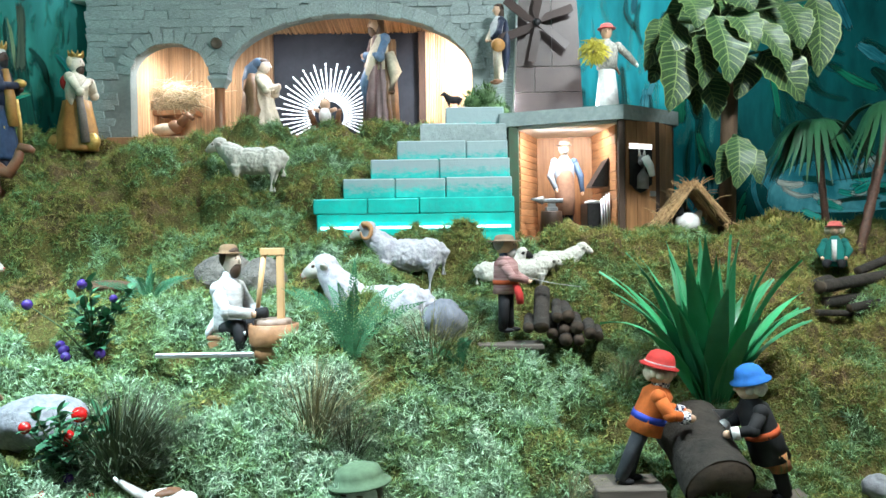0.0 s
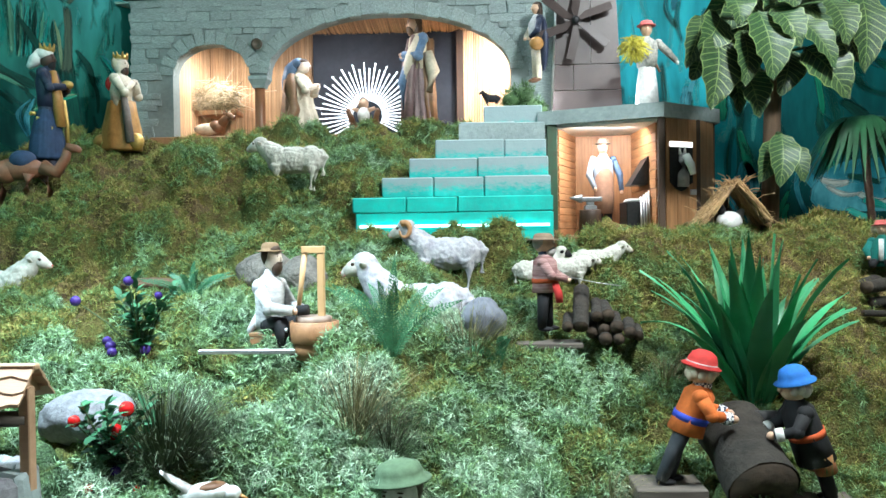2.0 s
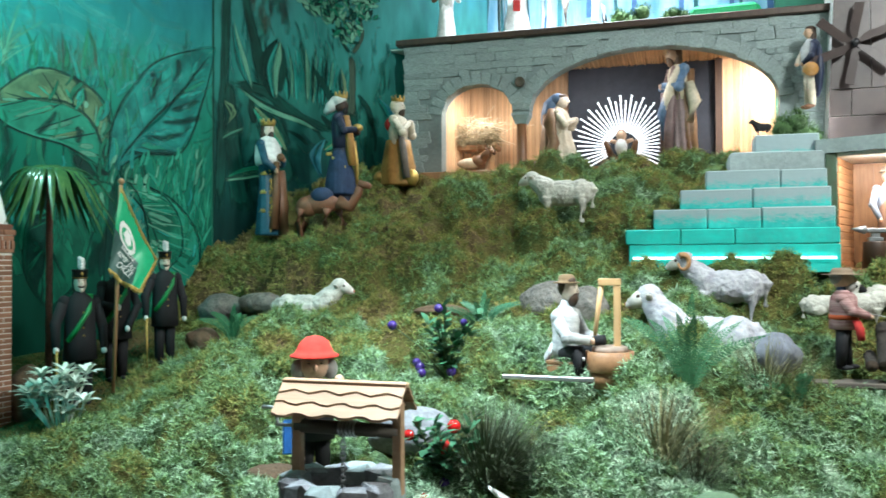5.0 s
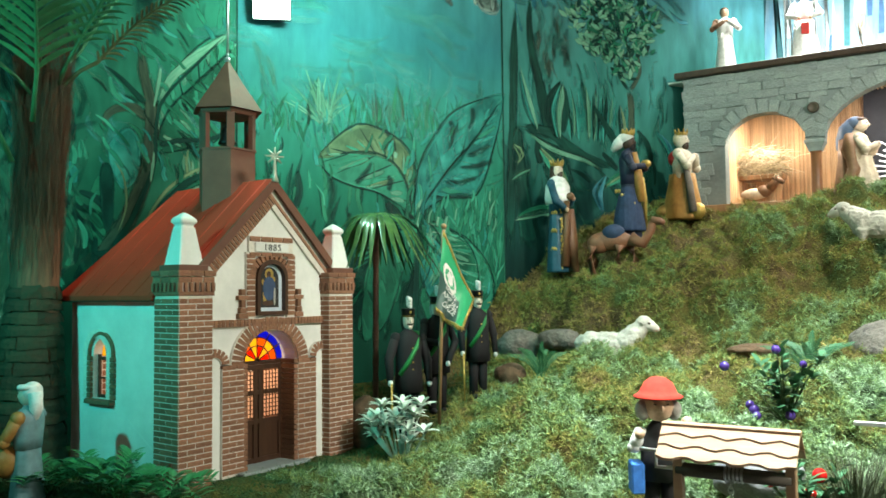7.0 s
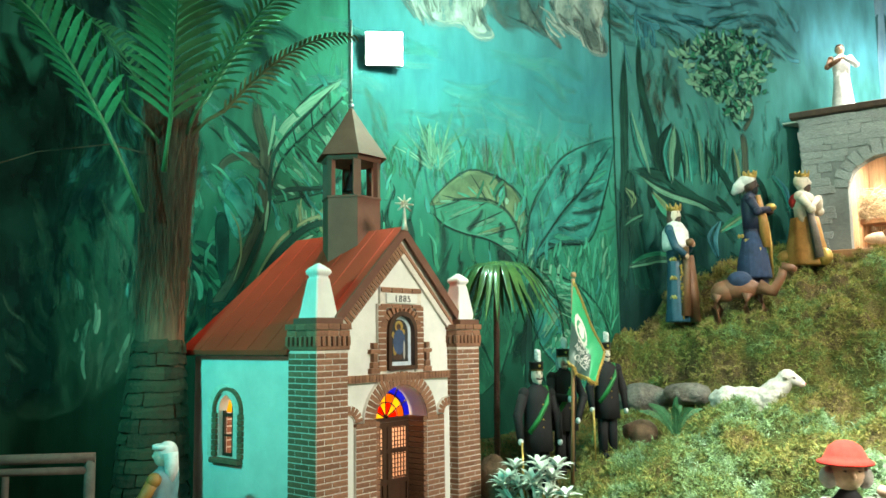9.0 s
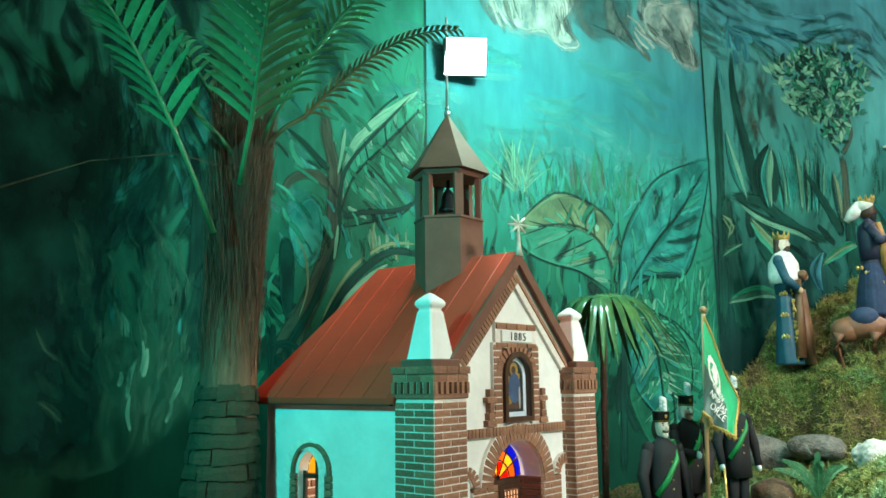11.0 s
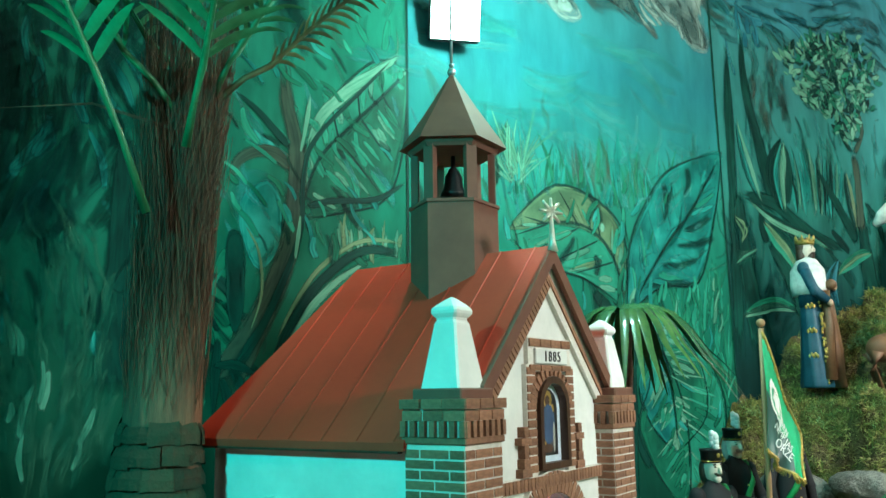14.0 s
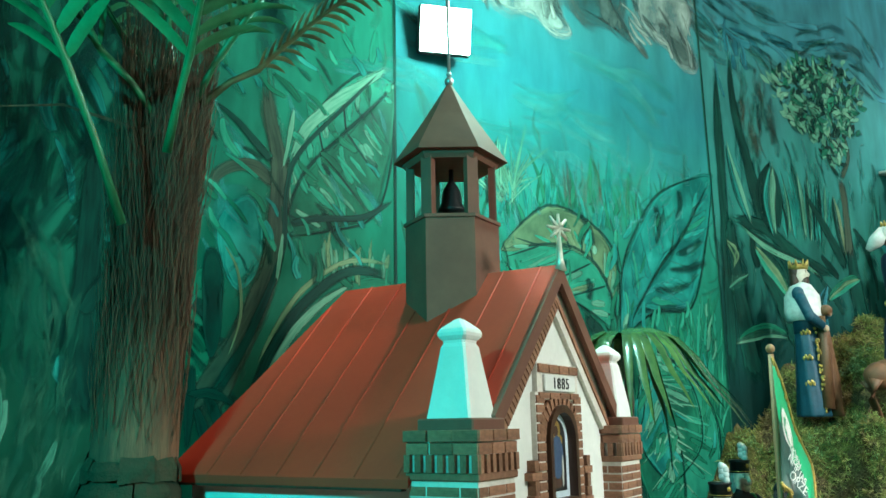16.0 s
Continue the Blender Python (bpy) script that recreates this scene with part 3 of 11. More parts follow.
# niches with small arches
for cs in (0.160, 0.645):
    part("niche", ch_plate(arch_hole(cs, 0.025, BASE, 1.315, 8), 0.016, 0.02), M_PLASTER, chapel, "white arched niche")
    for k in range(9):
        a = math.pi * (k + 0.5) / 9
        laid(front_part, cs - 0.043 * math.cos(a), 0.0155, 1.315 + 0.043 * math.sin(a), 0.030, 0.017, 0.0115, 180 - math.degrees(a))
# pale joints behind the brick trim
bm = bmesh.new()
for cs, zc, r0, r1, kk in ((CC, DOOR_ZS, 0.125, 0.178, 24), (0.160, 1.315, 0.026, 0.060, 10), (0.645, 1.315, 0.026, 0.060, 10)):
    for k in range(kk):
        a0, a1 = math.pi * k / kk, math.pi * (k + 1) / kk
        put_prism(bm, [(cs - r * math.cos(a), zc + r * math.sin(a)) for r, a in ((r0, a0), (r1, a0), (r1, a1), (r0, a1))], lambda u, v, w: ch(u, 0.010 + w, v), 0.014)
for sgn in (-1, 1):
    put_prism(bm, [(CC + sgn * 0.272, 1.698), (CC + sgn * 0.272, 1.610), (CC, 1.895), (CC, 1.983)], lambda u, v, w: ch(u, 0.0103 + w, v), 0.013)
for s0, s1, z0, z1 in ((0.135, 0.67, 1.446, 1.4745), (CC - 0.112, CC - 0.0735, 1.475, 1.72), (CC + 0.0735, CC + 0.112, 1.475, 1.72), (CC - 0.1005, CC + 0.1005, 1.705, 1.782)):
    put_prism(bm, [(s0, z0), (s1, z0), (s1, z1), (s0, z1)], lambda u, v, w: ch(u, 0.0106 + w, v), 0.0126)
bmesh.ops.recalc_face_normals(bm, faces=bm.faces)
part("trim_joint", bm, M_JOINT, chapel)
bm = bmesh.new()
for k in range(14):
    a0, a1 = math.pi * k / 14, math.pi * (k + 1) / 14
    put_prism(bm, [(0.50 - r * math.cos(a), 1.345 + r * math.sin(a)) for r, a in ((0.063, a0), (0.096, a0), (0.096, a1), (0.063, a1))], lambda u, v, w: ch(0.0145 + w, u, v), 0.009)
for sgn in (-1, 1):
    put_prism(bm, [(0.50 + sgn * 0.063, 1.185), (0.50 + sgn * 0.090, 1.185), (0.50 + sgn * 0.090, 1.345), (0.50 + sgn * 0.063, 1.345)], lambda u, v, w: ch(0.0145 + w, u, v), 0.009)
bmesh.ops.recalc_face_normals(bm, faces=bm.faces)
part("window_joint", bm, M_JOINT, chapel)
# belt course, gable edges, the column about the picture
for k in range(34):
    laid(front_part, 0.14 + (k + 0.5) * 0.01545, 0.0155, 1.460, 0.0125, 0.017, 0.026)
slope = math.degrees(math.atan2(0.44, 0.4205))
for sgn in (-1, 1):
    for k in range(25):
        f = (k + 0.5) / 25
        s, z = CC + sgn * (0.262 * (1 - f)), 1.938 - 0.262 * (1 - f) * 1.0464
        laid(front_part, s, 0.0155, z - 0.004, 0.0122, 0.017, 0.056, -sgn * slope if sgn < 0 else slope)
for k in range(12):
    for sgn in (-1, 1):
        laid(front_part, CC + sgn * 0.092, 0.016, 1.491 + k * 0.0195, 0.036, 0.017, 0.0160)
for k in range(13):
    a = math.pi * (k + 0.5) / 13
    laid(front_part, CC - 0.086 * math.cos(a), 0.0152, 1.632 + 0.070 * math.sin(a), 0.026, 0.017, 0.0130, 180 - math.degrees(a))
for k in range(4):
    laid(front_part, CC - 0.075 + k * 0.05, 0.014, 1.770, 0.045, 0.016, 0.018)
    laid(front_part, CC - 0.075 + k * 0.05, 0.014, 1.713, 0.045, 0.016, 0.013)
for sgn in (-1, 1):
    for ds, z, w, h in ((0.128, 1.485, 0.040, 0.018), (0.128, 1.505, 0.026, 0.020), (0.128, 1.530, 0.018, 0.028), (0.128, 1.552, 0.042, 0.015), (0.128, 1.572, 0.018, 0.022)):
        laid(front_part, CC + sgn * ds, 0.014, z, w, 0.020, h)
part("plaque", ch_box(CC - 0.076, CC + 0.076, 0.004, 0.02, 1.722, 1.758, 0.002), M_PLASTER, chapel, "white plaque with a dark year number")
font = bpy.data.curves.new("inscription", "FONT")
font.body, font.size, font.extrude, font.align_x, font.space_character = "1885", 0.034, 0.0008, "CENTER", 1.25
font.materials.append(M_BLACKMETAL)
inscription = new("inscription", font)
inscription.parent = chapel
inscription.matrix_local = CH_M @ pose(CC, 0.003, 1.7285, 90, 0, 0) 
# picture in an arched frame
frame_out, frame_in = arch_hole(CC, 0.070, 1.485, 1.625, 12), arch_hole(CC, 0.056, 1.500, 1.622, 12)
ring = frame_out + [(CC + 0.0699, 1.4848)] + frame_in[::-1] + [(CC - 0.056, 1.4999), (CC + 0.056 - 0.0001, 1.4999)]
picture = part("picture", ch_plate(frame_in, 0.020, 0.004), mat("picture_mount", (0.58, 0.68, 0.75), (0.46, 0.56, 0.64), 20, 0.4, bump=0.05), chapel, "dark painted picture with gilt figure in a pale mount")
bm = bmesh.new()
for i in range(len(frame_out)):
    a0, a1 = frame_out[i], frame_out[(i + 1) % len(frame_out)]
    b0, b1 = frame_in[i], frame_in[(i + 1) % len(frame_in)]
    put_prism(bm, [a0, a1, b1, b0], lambda u, v, w: ch(u, 0.0 + w, v), 0.024)
bmesh.ops.recalc_face_normals(bm, faces=bm.faces)
part("picture_frame", bm, M_CHAPELWOOD, chapel)
bm = bmesh.new()
PICTURE_PAINTS = [M_GOLD, mat("picture_brown", (0.09, 0.045, 0.03)), mat("picture_blue", (0.05, 0.09, 0.18)), mat("picture_grey", (0.45, 0.45, 0.42))]
put_prism(bm, arch_hole(CC - 0.004, 0.044, 1.514, 1.622, 12), lambda p, q, w: ch(p, 0.0190 + w, q), 0.0006)
part("dark_panel", bm, mat("picture_dark", (0.030, 0.032, 0.036), (0.012, 0.013, 0.015), 40, 0.3, bump=0.0), picture)
for u, v, a, b, mi in ((-0.004, 1.640, 0.020, 0.022, 0), (-0.006, 1.638, 0.010, 0.013, 1), (-0.004, 1.585, 0.030, 0.046, 2), (0.008, 1.590, 0.012, 0.030, 1), (-0.024, 1.560, 0.009, 0.030, 0), (0.018, 1.620, 0.007, 0.010, 0), (-0.010, 1.530, 0.026, 0.010, 1), (0.020, 1.555, 0.005, 0.034, 3), (-0.032, 1.610, 0.006, 0.012, 0)):
    bm = bmesh.new()
    put_prism(bm, [(CC + u + a * math.cos(t), v + b * math.sin(t)) for t in np.linspace(0, 2 * math.pi, 13)[:-1]], lambda p, q, w: ch(p, 0.0184 - 0.0004 * mi + w, q), 0.0004)
    part("painted_shape", bm, PICTURE_PAINTS[mi], picture)
# door and stained fanlight
door = part("door", ch_box(CC - 0.115, CC + 0.115, 0.092, 0.104, 0.925, 1.086), M_CHAPELWOOD, chapel, "dark wooden door with a lattice window")
bm = bmesh.new()
for s in (-0.105, -0.012, 0.012, 0.105):
    put_box(bm, CC + s - 0.009, CC + s + 0.009, 0.085, 0.096, 0.925, 1.29)
for z in (0.935, 1.08, 1.19, 1.285):
    put_box(bm, CC - 0.115, CC + 0.115, 0.0855, 0.096, z - 0.009, z + 0.009)
part("door_frame", to_chapel(bm), M_CHAPELWOOD, door)
for c in (-0.058, 0.058):
    lattice = part("lattice_window", ch_box(CC + c - 0.036, CC + c + 0.036, 0.088, 0.0915, 1.095, 1.272), G_WARM, door, "glowing pane behind a dark lattice")
    bm = bmesh.new()
    for k in range(6):
        put_box(bm, CC + c - 0.037 + k * 0.0146, CC + c - 0.034 + k * 0.0146, 0.084, 0.0878, 1.095, 1.272)
    for k in range(12):
        put_box(bm, CC + c - 0.036, CC + c + 0.036, 0.0842, 0.0876, 1.095 + k * 0.016, 1.098 + k * 0.016)
    part("lattice", to_chapel(bm), M_CHAPELWOOD, lattice)
fan = part("fanlight", ch_box(CC - 0.12, CC + 0.12, 0.088, 0.1, 1.295, 1.307), M_CHAPELWOOD, chapel, "arched stained glass fanlight")
cols = [G_YELLOW, G_ORANGE, G_BLUE, G_RED, G_YELLOW, G_BLUE, G_YELLOW]
for i in range(6):
    a0, a1 = math.pi * i / 6 + 0.03, math.pi * (i + 1) / 6 - 0.03
    for j, (r0, r1) in enumerate(((0.012, 0.055), (0.06, 0.088), (0.092, 0.119))):
        pts = [(CC - r * math.cos(a), 1.309 + r * math.sin(a)) for r, a in ((r0, a0), (r0, a1), (r1, a1), (r1, (a0 + a1) / 2), (r1, a0))]
        c = G_BLUE if (j == 2 and i >= 2) else G_RED if (j == 0 and i % 2) or (j == 2 and i < 1) else cols[(i + 2 * j) % 2]
        part("pane", ch_plate(pts, 0.093, 0.002), c, fan)
bm = bmesh.new()
for i in range(7):
    a = math.pi * i / 6
    put_tube(bm, [ch(CC, 0.092, 1.309), ch(CC - 0.12 * math.cos(a), 0.092, 1.309 + 0.12 * math.sin(a))], 0.0025, 4)
for r in (0.058, 0.09):
    put_tube(bm, [ch(CC - r * math.cos(math.pi * i / 12), 0.092, 1.309 + r * math.sin(math.pi * i / 12)) for i in range(13)], 0.0022, 4)
part("glazing_bars", bm, M_BLACKMETAL, fan)
for k in range(20):
    for j in range(6):
        piece("brick", unit_brick, wall_r, CH_M @ pose(0.746, 0.19 + j * 0.082 + (0.04 if k % 2 else 0), 0.95 + k * 0.0256) @ Matrix.Diagonal((0.008, 0.074, 0.0195, 1)))
point_lamp("chapel_inside", ch(CC, 0.38, 1.34), 5.0, (1.0, 0.80, 0.62), 0.04)

# piers with caps and white obelisks
CH_M = CH_PIERS
PW = 0.128
for s0 in (-0.002, 0.655):
    pier = part("pier", ch_box(s0 + 0.001, s0 + PW - 0.001, 0.001, 0.139, BASE - 0.02, 1.60), M_JOINT, chapel)
    for k in range(33):
        z = 0.920 + k * 0.0195
        cut = [0, PW / 2, PW] if k % 2 else [0, PW * 0.26, PW * 0.74, PW]
        for a, b in zip(cut, cut[1:]):
            laid(pier, s0 + (a + b) / 2, 0.016, z, b - a - 0.0036, 0.034, 0.0160)
        cut = [0, 0.07, 0.14] if k % 2 else [0, 0.036, 0.104, 0.14]
        for a, b in zip(cut, cut[1:]):
            if s0 < 0 or a < 0.06:
                laid(pier, s0 + 0.016, (a + b) / 2, z, 0.034, b - a - 0.0038, 0.0158)
    cap = part("pier_cap", ch_box(s0 - 0.004, s0 + PW + 0.004, -0.005, 0.145, 1.562, 1.576, 0.002), M_BRICK, chapel, "corbelled brick cap")
    part("cap_core", ch_box(s0 + 0.001, s0 + PW - 0.001, 0.001, 0.139, 1.576, 1.606), M_JOINT, cap)
    for j in range(7):
        laid(cap, s0 + 0.002 + j * (PW - 0.004) / 6, -0.001, 1.591, 0.0115, 0.014, 0.030)
        laid(cap, s0 - 0.001, 0.001 + j * 0.023, 1.591, 0.014, 0.0125, 0.030)
    for z, o in ((1.616, 0.005), (1.638, 0.009)):
        for j in range(3):
            w, v = (PW + 2 * o) / 3, (0.14 + 2 * o) / 3
            laid(cap, s0 - o + (j + 0.5) * w, -o + 0.03, z, w - 0.004, 0.06, 0.0195)
            laid(cap, s0 - o + 0.03, -o + (j + 0.5) * v, z, 0.0598, v - 0.004, 0.0193)
    part("cap_slab", ch_box(s0 - 0.001, s0 + PW + 0.001, -0.002, 0.142, 1.606, 1.647), M_JOINT, cap)
    cs, cd = (s0 + PW / 2, 0.07) if s0 < 0 else (s0 + PW / 2 + 0.010, 0.055)
    part("pinnacle_base", ch_box(cs - 0.056, cs + 0.056, cd - 0.058, cd + 0.058, 1.645, 1.668, 0.003), M_TOWER, chapel)
    bm = bmesh.new()
    ringz = [(0.046, 1.668), (0.026, 1.800), (0.021, 1.806), (0.030, 1.812), (0.032, 1.826), (0.022, 1.836), (0.006, 1.850)]
    vs = [[bm.verts.new((cs + r * sx, cd + r * sy, z)) for sx, sy in ((-1, -1), (1, -1), (1, 1), (-1, 1))] for r, z in ringz]
    for a, b in zip(vs, vs[1:]):
        for k in range(4):
            bm.faces.new((a[k], a[(k + 1) % 4], b[(k + 1) % 4], b[k]))
    bm.faces.new(vs[-1])
    bmesh.ops.bevel(bm, geom=list(bm.edges), offset=0.004, segments=1, affect="EDGES")
    part("pinnacle", to_chapel(bm), M_PLASTER, chapel, "white painted obelisk")

# roof: two slopes with seams, a hip at the back
EZ, RZ = 1.552, 1.992


def roof_z(s):
    return EZ + (s + 0.012) * (RZ - EZ) / (CC + 0.012)


for sgn in (1, -1):
    mir = (lambda s: s) if sgn > 0 else (lambda s: 2 * CC - s)
    pts = [(0.110, 0.022), (CC, 0.022), (CC, 0.625), (-0.012, 0.765), (-0.012, 0.135), (0.110, 0.135)]
    bm = bmesh.new()
    top = [bm.verts.new(ch(mir(s), d, roof_z(s) + 0.012)) for s, d in pts]
    low = [bm.verts.new(ch(mir(s), d, roof_z(s) - 0.004)) for s, d in pts]
    bm.faces.new(top), bm.faces.new(low[::-1])
    for k in range(6):
        bm.faces.new((top[k], low[k], low[(k + 1) % 6], top[(k + 1) % 6]))
    bmesh.ops.recalc_face_normals(bm, faces=bm.faces)
    roof = part("roof_slope", bm, M_ROOF, chapel, "red brown painted roof with seams")
    for k in range(7):
        d = 0.065 + k * 0.095
        s1 = CC if d < 0.62 else CC - (d - 0.62) * 3.0
        s0 = 0.110 if d < 0.135 else -0.010
        bm = bmesh.new()
        put_tube(bm, [ch(mir(s0), d, roof_z(s0) + 0.0125), ch(mir(s1), d, roof_z(s1) + 0.0125)], 0.0022, 5)
        part("seam", bm, M_ROOF, roof)
    # barge board and eave board
    bm = bmesh.new()
    put_prism(bm, [(mir(0.09), roof_z(0.09) + 0.012), (CC, RZ + 0.012), (CC, RZ - 0.030), (mir(0.09), roof_z(0.09) - 0.030)], lambda u, v, w: ch(u, 0.016 + w, v), 0.012)
    part("barge_board", bm, M_TOWER, roof)
    part("eave_board", ch_box(min(mir(-0.011), mir(0.004)), max(mir(-0.011), mir(0.004)), 0.15, 0.765, 1.543, 1.552), M_DARKWOOD, roof)
bm = bmesh.new()
vs = [bm.verts.new(ch(*p)) for p in ((CC, 0.625, RZ + 0.012), (-0.012, 0.765, EZ + 0.012), (2 * CC + 0.012, 0.765, EZ + 0.012))]
bm.faces.new(vs)
part("roof_hip", bm, M_TOWER, chapel)
# bell turret
TC = (0.4025, 0.298)


def hexa(profile, material, name, parent, smooth=False, label="", start=30):
    bm = bmesh.new()
    vs = [[bm.verts.new(ch(TC[0] + r * math.sin(radians(start + 60 * k)), TC[1] - r * math.cos(radians(start + 60 * k)), z)) for k in range(6)] for r, z in profile]
    for a, b in zip(vs, vs[1:]):
        for k in range(6):
            bm.faces.new((a[k], a[(k + 1) % 6], b[(k + 1) % 6], b[k]))
    bm.faces.new(vs[0][::-1]), bm.faces.new(vs[-1])
    bmesh.ops.recalc_face_normals(bm, faces=bm.faces)
    return part(name, bm, material, parent, label)


turret = hexa([(0.112, 1.72), (0.112, 2.13), (0.117, 2.13), (0.117, 2.138), (0.10, 2.139)], M_TOWER, "bell_turret", chapel, label="brown six sided bell turret")
for k in range(6):
    a = radians(30 + 60 * k)
    bm = bmesh.new()
    c = (TC[0] + 0.099 * math.sin(a), TC[1] - 0.099 * math.cos(a))
    put_box(bm, -0.014, 0.014, -0.009, 0.009, 2.138, 2.30)
    bmesh.ops.rotate(bm, matrix=Matrix.Rotation(a, 3, "Z"), verts=bm.verts)
    bmesh.ops.translate(bm, vec=(c[0], c[1], 0), verts=bm.verts)
    part("post", to_chapel(bm), M_TOWER, turret)
hexa([(0.112, 2.275), (0.118, 2.285), (0.118, 2.30), (0.02, 2.301)], M_TOWER, "lintel", turret)
hexa([(0.140, 2.292), (0.128, 2.312), (0.066, 2.405), (0.006, 2.502)], M_TOWER, "turret_roof", turret)
bm = bmesh.new()
tc = ch(TC[0], TC[1], 0)
put_lathe(bm, [(0.036, 2.165), (0.034, 2.175), (0.026, 2.19), (0.022, 2.22), (0.012, 2.238), (0.006, 2.245), (0.006, 2.28)], (tc.x, tc.y, 0), 14)
part("bell", bm, M_BLACKMETAL, turret, "small dark bell", True)
bm = bmesh.new()
put_ball(bm, (tc.x, tc.y, 2.510), 0.012)
put_ball(bm, (tc.x, tc.y, 2.530), 0.007)
put_tube(bm, [(tc.x, tc.y, 2.50), (tc.x, tc.y, 2.86)], 0.0045, 6)
part("spike", bm, M_METAL, turret, "thin bright metal spike")
bm = bmesh.new()
fc = ch(CC, 0.018, 0)
put_tube(bm, [(fc.x, fc.y, 1.99), (fc.x, fc.y, 2.015), (fc.x, fc.y, 2.075)], [0.014, 0.008, 0.004], 8)
for k in range(8):
    a = math.pi * k / 4
    put_tube(bm, [ch(CC, 0.018, 2.087), ch(CC + 0.034 * math.cos(a), 0.018 - 0.012 * math.cos(a), 2.087 + 0.034 * math.sin(a))], [0.006, 0.003], 5)
part("star_cross", bm, mat("pale_gold", (0.62, 0.62, 0.54), (0.48, 0.46, 0.36), 40, 0.4, metal=0.5), chapel, "pale gilt star on the gable")

# ---- flood lamp on the painted wall ----
flood = empty("flood_lamp", label="bright coloured flood lamp fixed to the painted wall", category="lamp")
fl = Vector((-3.317, 2.455, 2.955))
fm = Matrix.Translation(fl) @ (Vector((0.62, -0.72, -0.22))).to_track_quat("Z", "Y").to_matrix().to_4x4()
b = box(-0.092, 0.092, -0.082, 0.082, -0.03, 0.0, 0.006)
bmesh.ops.transform(b, matrix=fm, verts=b.verts)
part("housing", b, M_BLACKMETAL, flood)
b = box(-0.086, 0.086, -0.076, 0.076, 0.002, 0.006)
bmesh.ops.transform(b, matrix=fm, verts=b.verts)
part("lamp_face", b, M_LAMP, flood, "glaring white green light face")
bm = bmesh.new()
put_tube(bm, [fl + Vector((-0.02, 0.02, 0)), fl + Vector((-0.16, 0.11, 0.03))], 0.012, 8)
part("bracket", bm, M_BLACKMETAL, flood)

# ---- smithy ----
workshop = empty("workshop", label="small wooden smithy with a flat slate roof, lit inside", category="model workshop")
SL = [(0.285, 4.0), (0.835, 3.75), (1.165, 4.03), (1.165, 4.55), (0.285, 4.55)]
xy_place = lambda z0: (lambda u, v, w: Vector((u, v, z0 + w)))
part("roof_slab", prism(SL, xy_place(2.018), 0.066), M_GREY, workshop, "grey slate roof slab")
part("ceiling_board", prism([(0.33, 4.03), (0.83, 3.80), (1.13, 4.06), (1.13, 4.4), (0.33, 4.4)], xy_place(2.004), 0.013), M_PLASTER, workshop)
part("floor_board", prism([(0.33, 4.0), (0.83, 3.77), (1.13, 4.03), (1.13, 4.4), (0.33, 4.4)], xy_place(1.45), 0.03), M_WOOD, workshop)


def plank_wall(name, p0, p1, z0, z1, n, material, parent, thick=0.012, upright=False, seed=1):
    """A wall of planks from p0 to p1 (x, y)."""
    holder = part(name, prism([p0, p1, (p1[0], p1[1] + 0.02), (p0[0], p0[1] + 0.02)], xy_place(z0), z1 - z0), material, parent)
    d = Vector((p1[0] - p0[0], p1[1] - p0[1], 0))
    ln = d.length
    ang = math.degrees(math.atan2(d.y, d.x))
    rr = random.Random(seed)
    for k in range(n):
        if upright:
            w = ln / n
            m = Matrix.Translation((*p0, 0)) @ pose(0, 0, 0, 0, 0, ang) @ pose((k + 0.5) * w, -0.006, (z0 + z1) / 2) @ Matrix.Diagonal((w - 0.003, thick, z1 - z0 - 0.004, 1))
        else:
            h = (z1 - z0) / n
            m = Matrix.Translation((*p0, 0)) @ pose(0, 0, 0, 0, 0, ang) @ pose(ln / 2, -0.006 - rr.uniform(0, 0.003), z0 + (k + 0.5) * h, rr.uniform(-4, 4), 0, 0) @ Matrix.Diagonal((ln - 0.004, thick, h - 0.003, 1))
        piece("plank", unit_plank if material is M_WOOD else unit_plank_pale, holder, m)
    return holder


def unit_box(name, material):
    b = bmesh.new()
    put_box(b, -0.5, 0.5, -0.5, 0.5, -0.5, 0.5, 0.02)
    me = bpy.data.meshes.new(name)
    b.to_mesh(me)
    b.free()
    me.materials.append(material)
    return me


M_PLANK = mat("plank_wood", (0.38, 0.19, 0.085), (0.27, 0.125, 0.05), 20, 0.5, bump=0.15, stretch=(0.06, 1, 1), rand=0.15)
M_PLANKV = mat("plank_wood_upright", (0.36, 0.19, 0.085), (0.25, 0.12, 0.05), 20, 0.45, bump=0.12, stretch=(1, 1, 0.08), rand=0.12)
unit_plank, unit_plank_pale = unit_box("plank", M_PLANKV), unit_box("plank", M_PLANK)
plank_wall("left_wall", (0.375, 4.04), (0.50, 4.38), 1.48, 2.004, 15, M_WOODLIGHT, workshop, seed=2)
plank_wall("back_wall", (0.50, 4.38), (0.80, 4.33), 1.48, 2.004, 3, M_WOOD, workshop, upright=True)
plank_wall("right_wall", (0.80, 4.30), (0.83, 3.84), 1.48, 2.004, 12, M_WOODLIGHT, workshop, seed=3)
plank_wall("bay_front", (0.845, 3.80), (1.025, 3.91), 1.48, 2.018, 3, M_WOOD, workshop, upright=True)
plank_wall("bay_side", (1.025, 3.91), (1.13, 4.05), 1.48, 2.018, 2, M_WOOD, workshop, upright=True)
M_GREENPOST = mat("green_dark_paint", (0.02, 0.07, 0.035), (0.035, 0.05, 0.025), 30, 0.5, bump=0.1)
part("post", box(0.325, 0.375, 3.98, 4.04, 1.46, 2.018, 0.003), M_GREENPOST, workshop, "dark green painted post")
